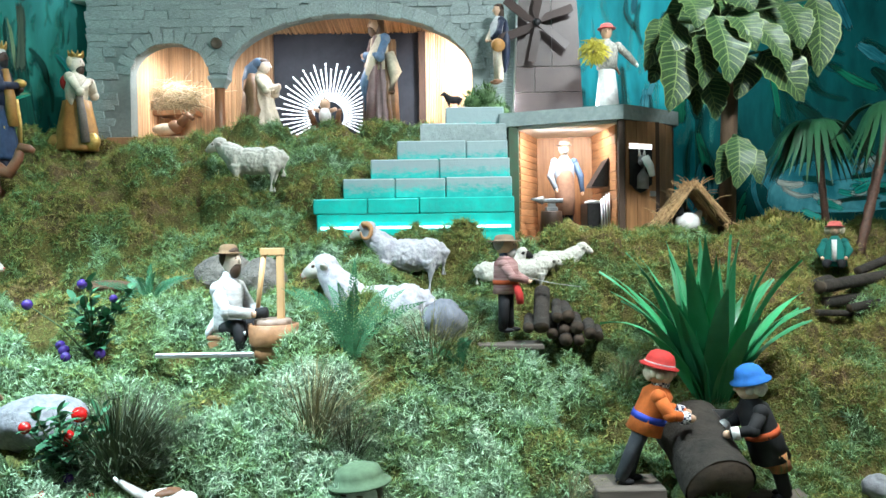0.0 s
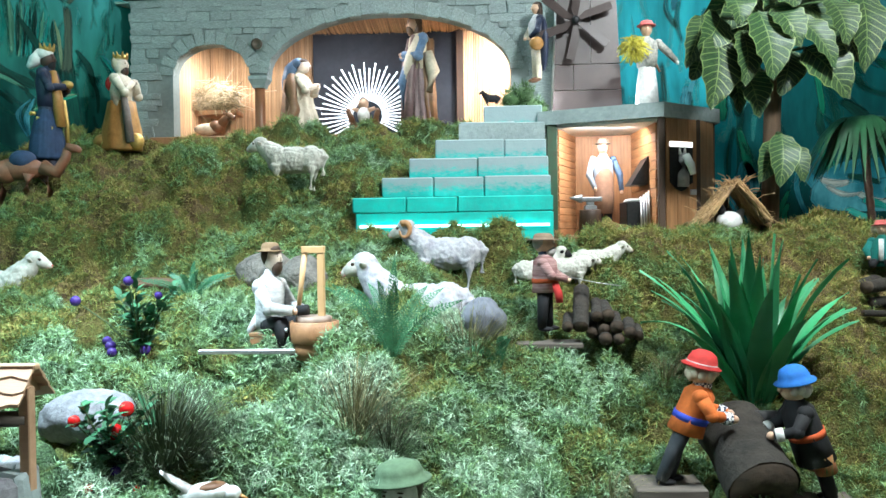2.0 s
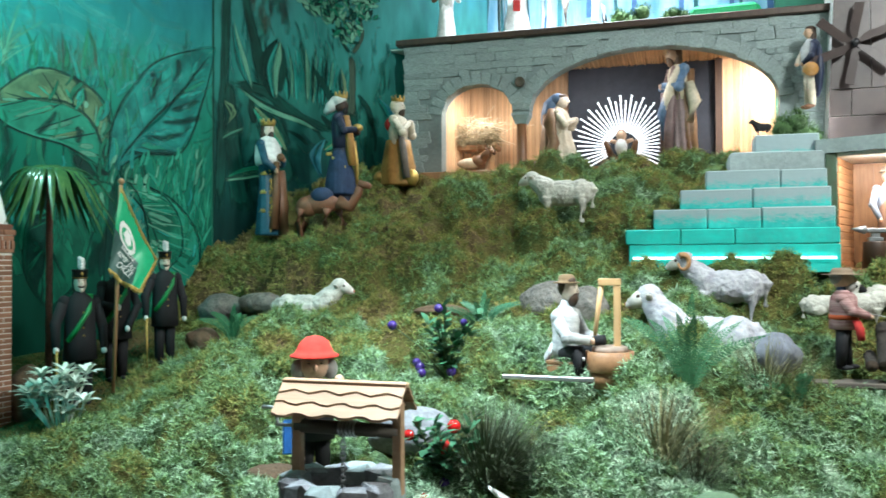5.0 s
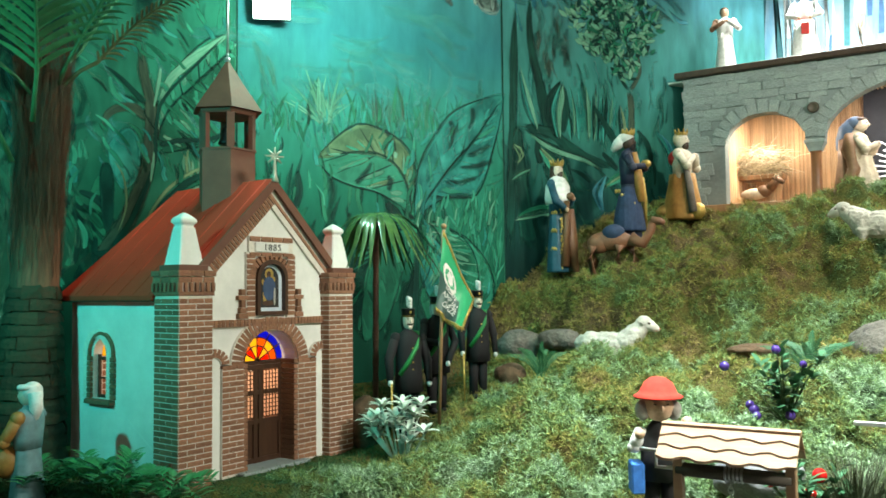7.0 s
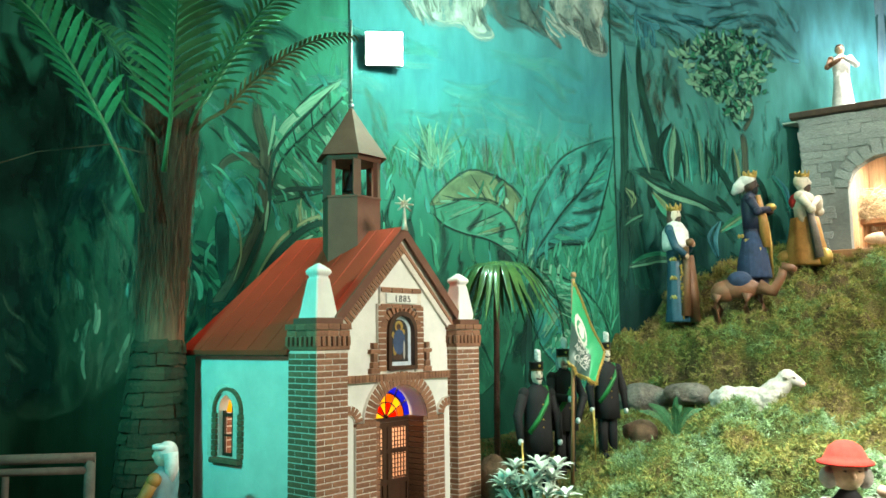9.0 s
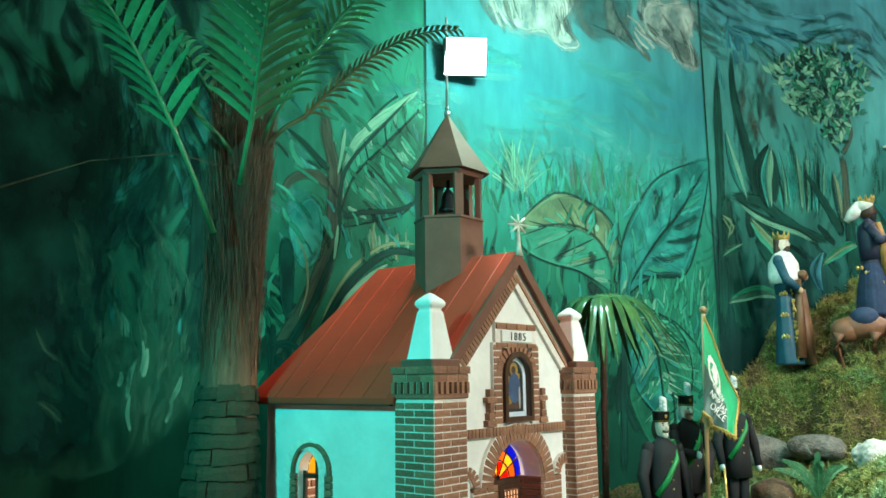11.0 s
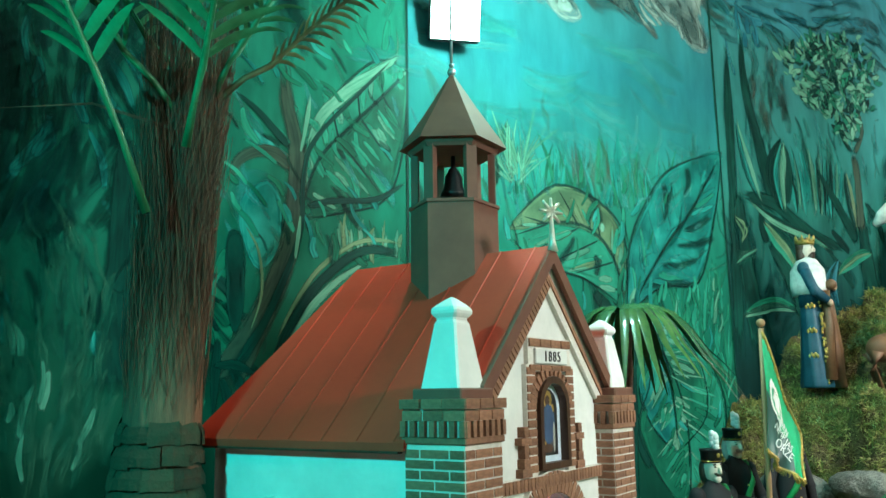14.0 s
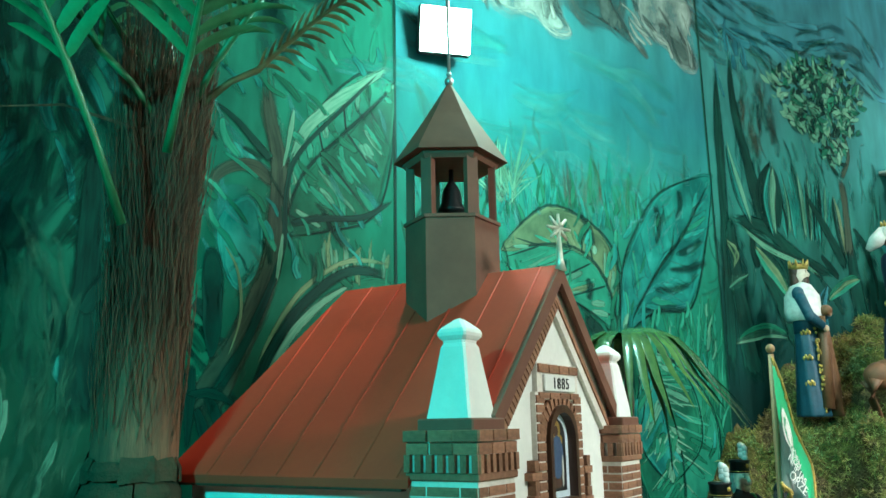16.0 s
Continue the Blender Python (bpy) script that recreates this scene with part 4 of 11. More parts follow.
part("post", box(0.815, 0.845, 3.775, 3.81, 1.46, 2.018, 0.003), M_DARKWOOD, workshop)
part("post", box(1.012, 1.035, 3.89, 3.915, 1.46, 2.018, 0.003), M_DARKWOOD, workshop)
part("post", box(1.125, 1.145, 4.04, 4.06, 1.46, 2.018, 0.003), M_DARKWOOD, workshop)
bayp = lambda u, v, w: Vector((0.845, 3.80, 0)) + Vector((0.853, 0.521, 0)) * u + Vector((0.521, -0.853, 0)) * (0.013 + w) + Vector((0, 0, v))
# black plate stands for the opening's dark, a glowing strip for its lit edge
hatch = part("half_door", prism([(0.03, 1.715), (0.06, 1.69), (0.09, 1.68), (0.12, 1.69), (0.15, 1.715), (0.165, 1.72), (0.165, 1.885), (0.02, 1.885), (0.02, 1.72)], bayp, 0.003), M_BLACKMETAL, workshop, "black plate for the dark stable opening")
part("hatch_glow", prism([(0.02, 1.885), (0.165, 1.885), (0.165, 1.91), (0.02, 1.91)], bayp, 0.003), glow("stable_glow", (1.0, 0.97, 0.9), 1.6), hatch, "bright upper edge, its light a glowing strip")
part("latch", prism([(0.15, 1.665), (0.185, 1.665), (0.185, 1.69), (0.15, 1.69)], bayp, 0.006), M_METAL, workshop)
M_HORSE = mat("horse_paint", (0.30, 0.30, 0.30), (0.18, 0.18, 0.18), 30, 0.5, bump=0.1)
M_WHITE = mat("white_paint", (0.78, 0.78, 0.75), (0.66, 0.66, 0.63), 40, 0.5, bump=0.3, dist=0.004)
bm = bmesh.new()
hc = bayp(0.092, 0, 0.01)
dd = Vector((0.521, -0.853, 0))
put_tube(bm, [hc + Vector((0, 0, 1.70)), hc + dd * 0.005 + Vector((0, 0, 1.76)), hc + dd * 0.012 + Vector((0, 0, 1.82)), hc + Vector((0, 0, 1.85))], [0.030, 0.028, 0.026, 0.018], 10)
put_tube(bm, [hc + dd * 0.02 + Vector((0, 0, 1.84)), hc + dd * 0.05 + Vector((0, 0, 1.80)), hc + dd * 0.065 + Vector((0, 0, 1.755))], [0.022, 0.019, 0.014], 10, 1)
for sx in (-1, 1):
    put_tube(bm, [hc + Vector((0.014 * sx * 0.85, 0.014 * sx * 0.5, 1.85)), hc + Vector((0.018 * sx * 0.85, 0.018 * sx * 0.5, 1.885))], [0.009, 0.002], 6, 1)
tagged(part("horse_figure", bm, [M_HORSE, M_WHITE]), "grey and white horse head figure in the stable opening", "horse figure")

# ---- grotto inside ----
grotto = empty("grotto", label="reed lined grotto interior with a dark board", category="grotto")


def reeds(name, p0, p1, z0, z1, step, parent, seed):
    rr = random.Random(seed)
    d = Vector((p1[0] - p0[0], p1[1] - p0[1], 0))
    bm = bmesh.new()
    for k in range(int(d.length / step)):
        q = Vector((*p0, 0)) + d * ((k + 0.5) * step / d.length)
        j = Vector((rr.uniform(-0.002, 0.002), rr.uniform(-0.003, 0.003), 0))
        put_tube(bm, [q + j + Vector((0, 0, z0)), q - j + Vector((0, 0, z1))], step * 0.52, 5, cap=False)
    part(name, bm, M_REED, parent, "upright reeds side by side")


part("back_wall", box(-1.80, 0.45, 4.98, 5.0, 1.9, 2.8), M_WOODLIGHT, grotto)
reeds("reed_wall", (-1.64, 4.96), (-1.0, 4.96), 1.95, 2.79, 0.010, grotto, 1)
reeds("reed_wall", (-0.12, 4.96), (0.42, 4.96), 1.95, 2.79, 0.010, grotto, 2)
reeds("reed_wall", (-1.735, 4.455), (-1.64, 4.955), 1.95, 2.79, 0.010, grotto, 3)
reeds("reed_wall", (0.40, 4.56), (0.40, 4.96), 1.95, 2.79, 0.010, grotto, 4)
part("dark_board", box(-1.0, -0.13, 4.93, 4.955, 1.95, 2.72), M_NAVY, grotto, "dark blue black board")
part("frame_post", box(-0.13, -0.09, 4.90, 4.955, 1.95, 2.72), M_DARKWOOD, grotto)
part("roof_board", box(-1.9, 0.45, 4.543, 5.0, 2.765, 2.79), M_WOOD, grotto)
part("grotto_floor", box(-1.8, 0.42, 4.40, 4.98, 1.98, 2.045, 0.004), M_WOOD, grotto)
bm = bmesh.new()
rr = random.Random(9)
for k in range(190):
    x = -1.12 + k * 0.0072
    j = rr.uniform(-0.004, 0.004)
    put_tube(bm, [(x, 4.55 + rr.uniform(-0.004, 0.004), 2.752 + j), (x + rr.uniform(-0.006, 0.006), 4.93, 2.715 + j)], 0.0042, 5, cap=False)
part("reed_ceiling", bm, M_REED, grotto, "brown reed mat lining the grotto's ceiling")
column = empty("column", label="brown wooden column with a stone capital", category="column")
bm = bmesh.new()
put_lathe(bm, [(0.036, 2.03), (0.036, 2.05), (0.029, 2.06), (0.027, 2.30), (0.032, 2.31)], (-1.205, 4.47, 0), 14)
part("shaft", bm, mat("column_wood", (0.30, 0.13, 0.06), (0.2, 0.08, 0.035), 30, 0.4, stretch=(1, 1, 0.1)), column)
bm = bmesh.new()
put_box(bm, -1.258, -1.152, 4.42, 4.52, 2.352, 2.372, 0.003)
vs = [[bm.verts.new((-1.205 + r * sx, 4.47 + r * sy, z)) for sx, sy in ((-1, -1), (1, -1), (1, 1), (-1, 1))] for r, z in ((0.033, 2.31), (0.036, 2.325), (0.050, 2.352))]
for a, b in zip(vs, vs[1:]):
    for k in range(4):
        bm.faces.new((a[k], a[(k + 1) % 4], b[(k + 1) % 4], b[k]))
part("capital", bm, M_GREY, column)
bm = bmesh.new()
put_lathe(bm, [(0.030, 0), (0.030, 0.012), (0.020, 0.014), (0.012, 0.004)], sides=18, m=pose(-1.205, 4.425, 2.545, 90, 0, 0))
tagged(part("stone_roundel", bm, mat("dark_bronze", (0.10, 0.075, 0.055), (0.05, 0.04, 0.03), 40, 0.5, metal=0.3)), "dark round boss set in the stone front", "roundel")
# lit rays behind the manger
rays = empty("ray_wreath", label="half circle of glowing white light rods behind the manger", category="light wreath")
RC = Vector((-0.655, 4.80, 2.20))
for k in range(38):
    a = math.pi * (k - 4.5) / 28.0
    r1 = 0.31 if k % 2 else 0.275
    bm = bmesh.new()
    u = Vector((math.cos(a), 0, math.sin(a)))
    put_tube(bm, [RC + u * (0.085 + (r1 - 0.085) * q / 23) for q in range(24)], [(0.0046 if q % 3 else 0.0016) for q in range(24)], 6)
    part("light_rod", bm, M_GLOWROD, rays)
part("hub_plate", box(-0.715, -0.595, 4.805, 4.812, 2.14, 2.26), M_NAVY, rays)

# ---- upper stage ----
stage = tagged(finish(box(-2.0, 0.5, 4.45, 6.25, 2.79, 2.80), "stage_floor", M_WHITE), "white covered floor of the upper stage", "stage", kind="structure")
M_SKYMURAL = mat("blue_mural", (0.05, 0.19, 0.30), (0.22, 0.36, 0.42), 5, 0.5, bump=0.05, stretch=(2.4, 1, 0.35), big=2.5, big_amount=0.5)
stage_back = tagged(finish(box(-2.3, 0.6, 5.25, 5.29, 2.80, 4.3), "wall_stage", M_SKYMURAL), "painted blue and white forest backdrop", "wall", kind="structure")
bm = bmesh.new()
rr = random.Random(31)
for k in range(46):
    x, w, h = rr.uniform(-2.2, 0.5), rr.uniform(0.012, 0.05), rr.uniform(0.15, 0.6)
    z = 2.80 + rr.uniform(0.0, 0.6)
    put_prism(bm, [(x, z), (x + w, z), (x + w * 0.8 + rr.uniform(-0.05, 0.05), z + h), (x + w * 0.3, z + h * 0.9)], lambda u, v, q, k=k: Vector((u, 5.247 - 0.0006 * (k % 6) + q * 0.1, v)), 0.003, rr.randrange(3))
part("painted_strokes", bm, [mat("stroke_white", (0.55, 0.62, 0.66)), mat("stroke_teal", (0.02, 0.13, 0.15)), mat("stroke_blue", (0.03, 0.10, 0.22))], stage_back)
bm = bmesh.new()
put_tube(bm, [(-0.98, 4.72, 2.80), (-0.985, 4.72, 3.1), (-0.96, 4.73, 3.5)], [0.032, 0.028, 0.026], 10)
tagged(part("birch_trunk", bm, mat("birch_bark", (0.68, 0.62, 0.55), (0.25, 0.18, 0.13), 9, 0.8, bump=0.4, stretch=(0.4, 0.4, 2.5)), smooth=True), "pale birch trunk on the upper stage", "tree trunk")
b = box(-0.30, 0.12, 4.55, 4.75, 2.838, 2.93, 0.02)
bmesh.ops.subdivide_edges(b, edges=b.edges, cuts=4, use_grid_fill=True)
for v in b.verts:
    v.co.x += (v.co.z - 2.84) * 0.4 * (1 if v.co.x < -0.09 else -1)
tagged(part("green_mat", b, mat("green_glitter", (0.01, 0.30, 0.09), (0.01, 0.42, 0.14), 160, 0.5, bump=0.6)), "bright green textured mat on the upper stage", "mat")
tagged(part("stage_cloth", box(-0.9, -0.45, 4.5, 4.85, 2.838, 2.87, 0.012), M_WHITE), "white cloth laid on the upper stage", "cloth")

# ---- windmill ----
M_SLATE = mat("brown_slate_sheet", (0.055, 0.037, 0.033), (0.038, 0.025, 0.023), 14, 0.45, bump=0.1, big_amount=0.2, rand=0.12)
mill = empty("windmill", label="brown slate clad windmill with dark sails", category="model windmill")
zz = [2.084, 2.30, 2.46, 2.64, 2.95]


def mill_x(z, side):
    return 0.565 + side * (0.183 - 0.032 * (z - 2.084) / 0.7)


bm = bmesh.new()
put_prism(bm, [(mill_x(2.084, -1), 2.084), (mill_x(2.084, 1), 2.084), (mill_x(2.95, 1), 2.95), (mill_x(2.95, -1), 2.95)], xz_place(4.312), 0.28)
part("core", bm, M_PLASTER, mill)
for z0, z1, split in ((2.084, 2.235, None), (2.239, 2.37, -0.07), (2.374, 2.95, 0.02)):
    cuts = [-1, 1] if split is None else [-1, split / 0.17, 1]
    for a, b in zip(cuts, cuts[1:]):
        o = [(0.565 + (mill_x(z0, 1) - 0.565) * a + 0.0015, z0), (0.565 + (mill_x(z0, 1) - 0.565) * b - 0.0015, z0), (0.565 + (mill_x(z1, 1) - 0.565) * b - 0.0015, z1), (0.565 + (mill_x(z1, 1) - 0.565) * a + 0.0015, z1)]
        part("slate_panel", prism(o, xz_place(4.30), 0.014), M_SLATE, mill)
hub = Vector((0.50, 4.24, 2.585))
bm = bmesh.new()
put_lathe(bm, [(0.020, 0), (0.020, 0.02), (0.010, 0.03)], sides=12, m=Matrix.Translation(hub) @ pose(0, 0, 0, 90, 0, 0))
put_tube(bm, [hub, hub + Vector((0, 0.08, 0))], 0.008, 8)
part("hub", bm, M_BLACKMETAL, mill)
for k in range(6):
    a = radians(18 + 60 * k)
    u, v = Vector((math.cos(a), 0, math.sin(a))), Vector((-math.sin(a), 0.25, math.cos(a)))
    bm = bmesh.new()
    vs = [hub + u * 0.015 - v * 0.006, hub + u * 0.20 - v * 0.006, hub + u * 0.20 + v * 0.038, hub + u * 0.06 + v * 0.034, hub + u * 0.015 + v * 0.006]
    f = [bm.verts.new(p) for p in vs]
    g = [bm.verts.new(p + Vector((0, 0.006, 0))) for p in vs]
    bm.faces.new(f), bm.faces.new(g[::-1])
    for i in range(5):
        bm.faces.new((f[i], g[i], g[(i + 1) % 5], f[(i + 1) % 5]))
    bmesh.ops.recalc_face_normals(bm, faces=bm.faces)
    part("sail", bm, M_SLATE, mill)

# ---- the painted jungle ----


def mural_paint(name, low, mid, high, rough=0.45, cover=1.0, edge=1.9, rag=1.5):
    """Mural paint: a loaded brush with three mixed tones, streaks along the stroke and soft edges."""
    m = bpy.data.materials.new(name)
    m.use_nodes = True
    n, l = m.node_tree.nodes, m.node_tree.links
    p = n["Principled BSDF"]
    uv, tc, geo = n.new("ShaderNodeUVMap"), n.new("ShaderNodeTexCoord"), n.new("ShaderNodeNewGeometry")
    sep = n.new("ShaderNodeSeparateXYZ")
    l.new(uv.outputs[0], sep.inputs[0])

    def vmath(op, a, b):
        q = n.new("ShaderNodeVectorMath")
        q.operation = op
        l.new(a, q.inputs[0])
        if isinstance(b, tuple):
            q.inputs[1].default_value = b
        else:
            l.new(b, q.inputs[1])
        return q.outputs[0]

    def fmath(op, a, b, c=None):
        q = n.new("ShaderNodeMath")
        q.operation = op
        for i, v in enumerate((a, b, c)):
            if isinstance(v, (int, float)):
                q.inputs[i].default_value = v
            elif v is not None:
                l.new(v, q.inputs[i])
        return q.outputs[0]
    where = vmath("ADD", vmath("MULTIPLY", uv.outputs[0], (5.0, 0.8, 0.0)), vmath("MULTIPLY", tc.outputs["Object"], (7.0, 7.0, 4.0)))
    streak = n.new("ShaderNodeTexNoise")
    streak.inputs["Scale"].default_value, streak.inputs["Detail"].default_value, streak.inputs["Roughness"].default_value = 1.5, 7.0, 0.62
    l.new(where, streak.inputs[0])
    broad = n.new("ShaderNodeTexNoise")
    broad.inputs["Scale"].default_value, broad.inputs["Detail"].default_value = 6.0, 2.0
    l.new(tc.outputs["Object"], broad.inputs[0])
    tone = fmath("MULTIPLY_ADD", geo.outputs["Random Per Island"], 0.30, fmath("MULTIPLY_ADD", streak.outputs["Fac"], 1.25, fmath("MULTIPLY_ADD", broad.outputs["Fac"], 0.75, -0.68)))
    ramp = n.new("ShaderNodeValToRGB")
    el = ramp.color_ramp.elements
    el[0].position, el[0].color = 0.22, (*low, 1)
    el[1].position, el[1].color = 0.80, (*high, 1)
    e = el.new(0.48)
    e.color = (*mid, 1)
    l.new(tone, ramp.inputs[0])
    l.new(ramp.outputs[0], p.inputs["Base Color"])
    across = fmath("MULTIPLY", fmath("MULTIPLY", sep.outputs[0], fmath("SUBTRACT", 1.0, sep.outputs[0])), 4.0)
    along = fmath("MINIMUM", fmath("MULTIPLY", fmath("MULTIPLY", sep.outputs[1], fmath("SUBTRACT", 1.0, sep.outputs[1])), 9.0), 1.0)
    both = fmath("MULTIPLY", across, along)
    al = fmath("MULTIPLY_ADD", both, edge, fmath("MULTIPLY_ADD", fmath("SUBTRACT", streak.outputs["Fac"], 0.5), 2.0 * rag, -0.25))
    q = n.new("ShaderNodeMath")
    q.operation, q.use_clamp = "MULTIPLY", True
    q.inputs[1].default_value = cover
    l.new(al, q.inputs[0])
    l.new(q.outputs[0], p.inputs["Alpha"])
    p.inputs["Roughness"].default_value, p.inputs["Specular IOR Level"].default_value = rough, 0.08
    return m


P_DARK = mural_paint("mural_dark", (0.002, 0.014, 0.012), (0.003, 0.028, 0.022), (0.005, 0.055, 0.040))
P_LINE = mural_paint("mural_line", (0.002, 0.016, 0.014), (0.003, 0.032, 0.026), (0.006, 0.060, 0.045), cover=0.85, edge=1.2, rag=0.9)
P_BLADE = mural_paint("mural_blade", (0.04, 0.13, 0.09), (0.08, 0.21, 0.145), (0.17, 0.32, 0.22), edge=1.4)
P_MIST = mural_paint("mural_mist", (0.02, 0.10, 0.065), (0.04, 0.16, 0.10), (0.09, 0.25, 0.16), cover=0.6, edge=0.8)
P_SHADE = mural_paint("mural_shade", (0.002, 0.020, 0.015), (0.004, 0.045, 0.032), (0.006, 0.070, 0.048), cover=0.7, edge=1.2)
P_BROWN = mural_paint("mural_brown", (0.014, 0.024, 0.018), (0.028, 0.048, 0.034), (0.055, 0.085, 0.058))
P_MID = mural_paint("mural_mid", (0.004, 0.060, 0.036), (0.008, 0.120, 0.070), (0.022, 0.190, 0.110))
P_BRIGHT = mural_paint("mural_bright", (0.010, 0.13, 0.085), (0.018, 0.20, 0.13), (0.050, 0.29, 0.19))
P_TEAL = mural_paint("mural_teal", (0.004, 0.085, 0.075), (0.012, 0.18, 0.150), (0.045, 0.32, 0.27))
P_PALE = mural_paint("mural_pale", (0.04, 0.15, 0.10), (0.09, 0.25, 0.17), (0.19, 0.36, 0.26))
P_OLIVE = mural_paint("mural_olive", (0.05, 0.10, 0.055), (0.10, 0.17, 0.09), (0.20, 0.28, 0.16))
P_GREY = mural_paint("mural_grey", (0.16, 0.21, 0.20), (0.28, 0.33, 0.30), (0.42, 0.46, 0.41), cover=0.9, edge=1.1, rag=1.1)
P_ROCK = mural_paint("mural_rock", (0.02, 0.05, 0.05), (0.05, 0.085, 0.08), (0.12, 0.16, 0.145), cover=0.85, edge=1.0)
P_RUST = mural_paint("mural_rust", (0.05, 0.07, 0.05), (0.10, 0.12, 0.085), (0.17, 0.18, 0.13), cover=0.35, edge=1.0)
P_HAZE = mural_paint("mural_haze", (0.02, 0.20, 0.19), (0.04, 0.29, 0.27), (0.10, 0.40, 0.36), cover=0.5, edge=1.0)
P_BLUE = mural_paint("mural_blue", (0.008, 0.065, 0.085), (0.018, 0.13, 0.165), (0.07, 0.25, 0.29))
P_GLAZE = mural_paint("mural_glaze", (0.008, 0.075, 0.050), (0.016, 0.125, 0.082), (0.035, 0.19, 0.125), cover=0.5, edge=0.9)
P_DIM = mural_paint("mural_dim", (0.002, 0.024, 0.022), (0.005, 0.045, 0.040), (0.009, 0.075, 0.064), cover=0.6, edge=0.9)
P_UMBER = mural_paint("mural_umber", (0.030, 0.050, 0.040), (0.055, 0.085, 0.065), (0.10, 0.14, 0.11), cover=0.5, edge=0.9)
LAYER = [0]


def board_paint(name, stops, broad=0.10, streaks=0.10, fine=0.75):
    """Ground coat of one painted board: colours laid one above the other, brushed into each other, blotched and streaked."""
    m = bpy.data.materials.new(name)
    m.use_nodes = True
    n, l = m.node_tree.nodes, m.node_tree.links
    p = n["Principled BSDF"]
    tc = n.new("ShaderNodeTexCoord")
    sep = n.new("ShaderNodeSeparateXYZ")
    l.new(tc.outputs["Object"], sep.inputs[0])

    def tex(scale, detail, stretch):
        mp = n.new("ShaderNodeMapping")
        mp.inputs["Scale"].default_value = stretch
        l.new(tc.outputs["Object"], mp.inputs[0])
        t = n.new("ShaderNodeTexNoise")
        t.inputs["Scale"].default_value, t.inputs["Detail"].default_value = scale, detail
        l.new(mp.outputs[0], t.inputs[0])
        return t.outputs["Fac"]

    def madd(a, k, c):
        q = n.new("ShaderNodeMath")
        q.operation = "MULTIPLY_ADD"
        q.inputs[1].default_value = k
        l.new(a, q.inputs[0])
        if isinstance(c, float):
            q.inputs[2].default_value = c
        else:
            l.new(c, q.inputs[2])
        return q.outputs[0]
    # height from 1.2 to 3.4 m, shifted by blotches and upright streaks
    h = madd(sep.outputs[2], 1 / 2.2, -1.2 / 2.2)
    h = madd(tex(3.0, 3, (1, 1, 0.8)), 2 * broad, madd(tex(16, 4, (1, 1, 0.16)), 2 * streaks, madd(h, 1.0, -broad - streaks)))
    ramp = n.new("ShaderNodeValToRGB")
    el = ramp.color_ramp.elements
    while len(el) > 1:
        el.remove(el[-1])
    el[0].position, el[0].color = (stops[0][0] - 1.2) / 2.2, (*stops[0][1], 1)
    for z, c in stops[1:]:
        e = el.new((z - 1.2) / 2.2)
        e.color = (*c, 1)
    l.new(h, ramp.inputs[0])
    hsv = n.new("ShaderNodeHueSaturation")
    l.new(ramp.outputs[0], hsv.inputs["Color"])
    l.new(madd(tex(7, 6, (1.6, 1.6, 0.5)), 2 * fine, 1 - fine), hsv.inputs["Value"])
    l.new(hsv.outputs[0], p.inputs["Base Color"])
    p.inputs["Roughness"].default_value, p.inputs["Specular IOR Level"].default_value = 0.6, 0.06
    b = n.new("ShaderNodeBump")
    b.inputs["Strength"].default_value, b.inputs["Distance"].default_value = 0.15, 0.004
    l.new(tex(60, 4, (1, 1, 0.3)), b.inputs["Height"])
    l.new(b.outputs[0], p.inputs["Normal"])
    return m


def wall_strip(parent, pts, widths, material, name="painted_stroke", layer=None, back=None):
    """A flat brush stroke on a wall through (s, z) points."""
    LAYER[0] = (LAYER[0] + 1) % 12
    out = 0.0026 + (layer or 0) * 0.0005 + LAYER[0] * 0.00004
    place = back or on_wall
    bm = bmesh.new()
    put_strip(bm, pts, widths, lambda s, z: place(s, z, out))
    return part(name, bm, material, parent)


def put_strip(bm, pts, widths, place, mi=0):
    p = [Vector((a, b)) for a, b in pts]
    n = len(p)
    fine, fw = [], []
    for i in range(n - 1):
        for k in range(5):
            t = k / 5
            a, b, c, d = p[max(i - 1, 0)], p[i], p[i + 1], p[min(i + 2, n - 1)]
            fine.append(0.5 * ((2 * b) + (c - a) * t + (2 * a - 5 * b + 4 * c - d) * t * t + (3 * b - a - 3 * c + d) * t ** 3))
            fw.append(widths[i] * (1 - t) + widths[i + 1] * t)
    fine.append(p[-1]), fw.append(widths[-1])
    rows = []
    uvl = bm.loops.layers.uv.verify()
    for i, q in enumerate(fine):
        d = fine[min(i + 1, len(fine) - 1)] - fine[max(i - 1, 0)]
        d = d.normalized() if d.length > 1e-9 else Vector((0, 1))
        nrm = Vector((-d.y, d.x)) * max(fw[i], 0.0006) / 2
        rows.append((bm.verts.new(place(*(q + nrm))), bm.verts.new(place(*(q - nrm)))))
    run, span = 0.0, sum((q - r).length for q, r in zip(fine, fine[1:])) + 1e-9
    for i, (a, b) in enumerate(zip(rows, rows[1:])):
        f = bm.faces.new((a[0], a[1], b[1], b[0]))
        f.material_index = mi
        nxt = run + (fine[i + 1] - fine[i]).length / span
        for lp, c in zip(f.loops, ((0, run), (1, run), (1, nxt), (0, nxt))):
            lp[uvl].uv = c
        run = nxt


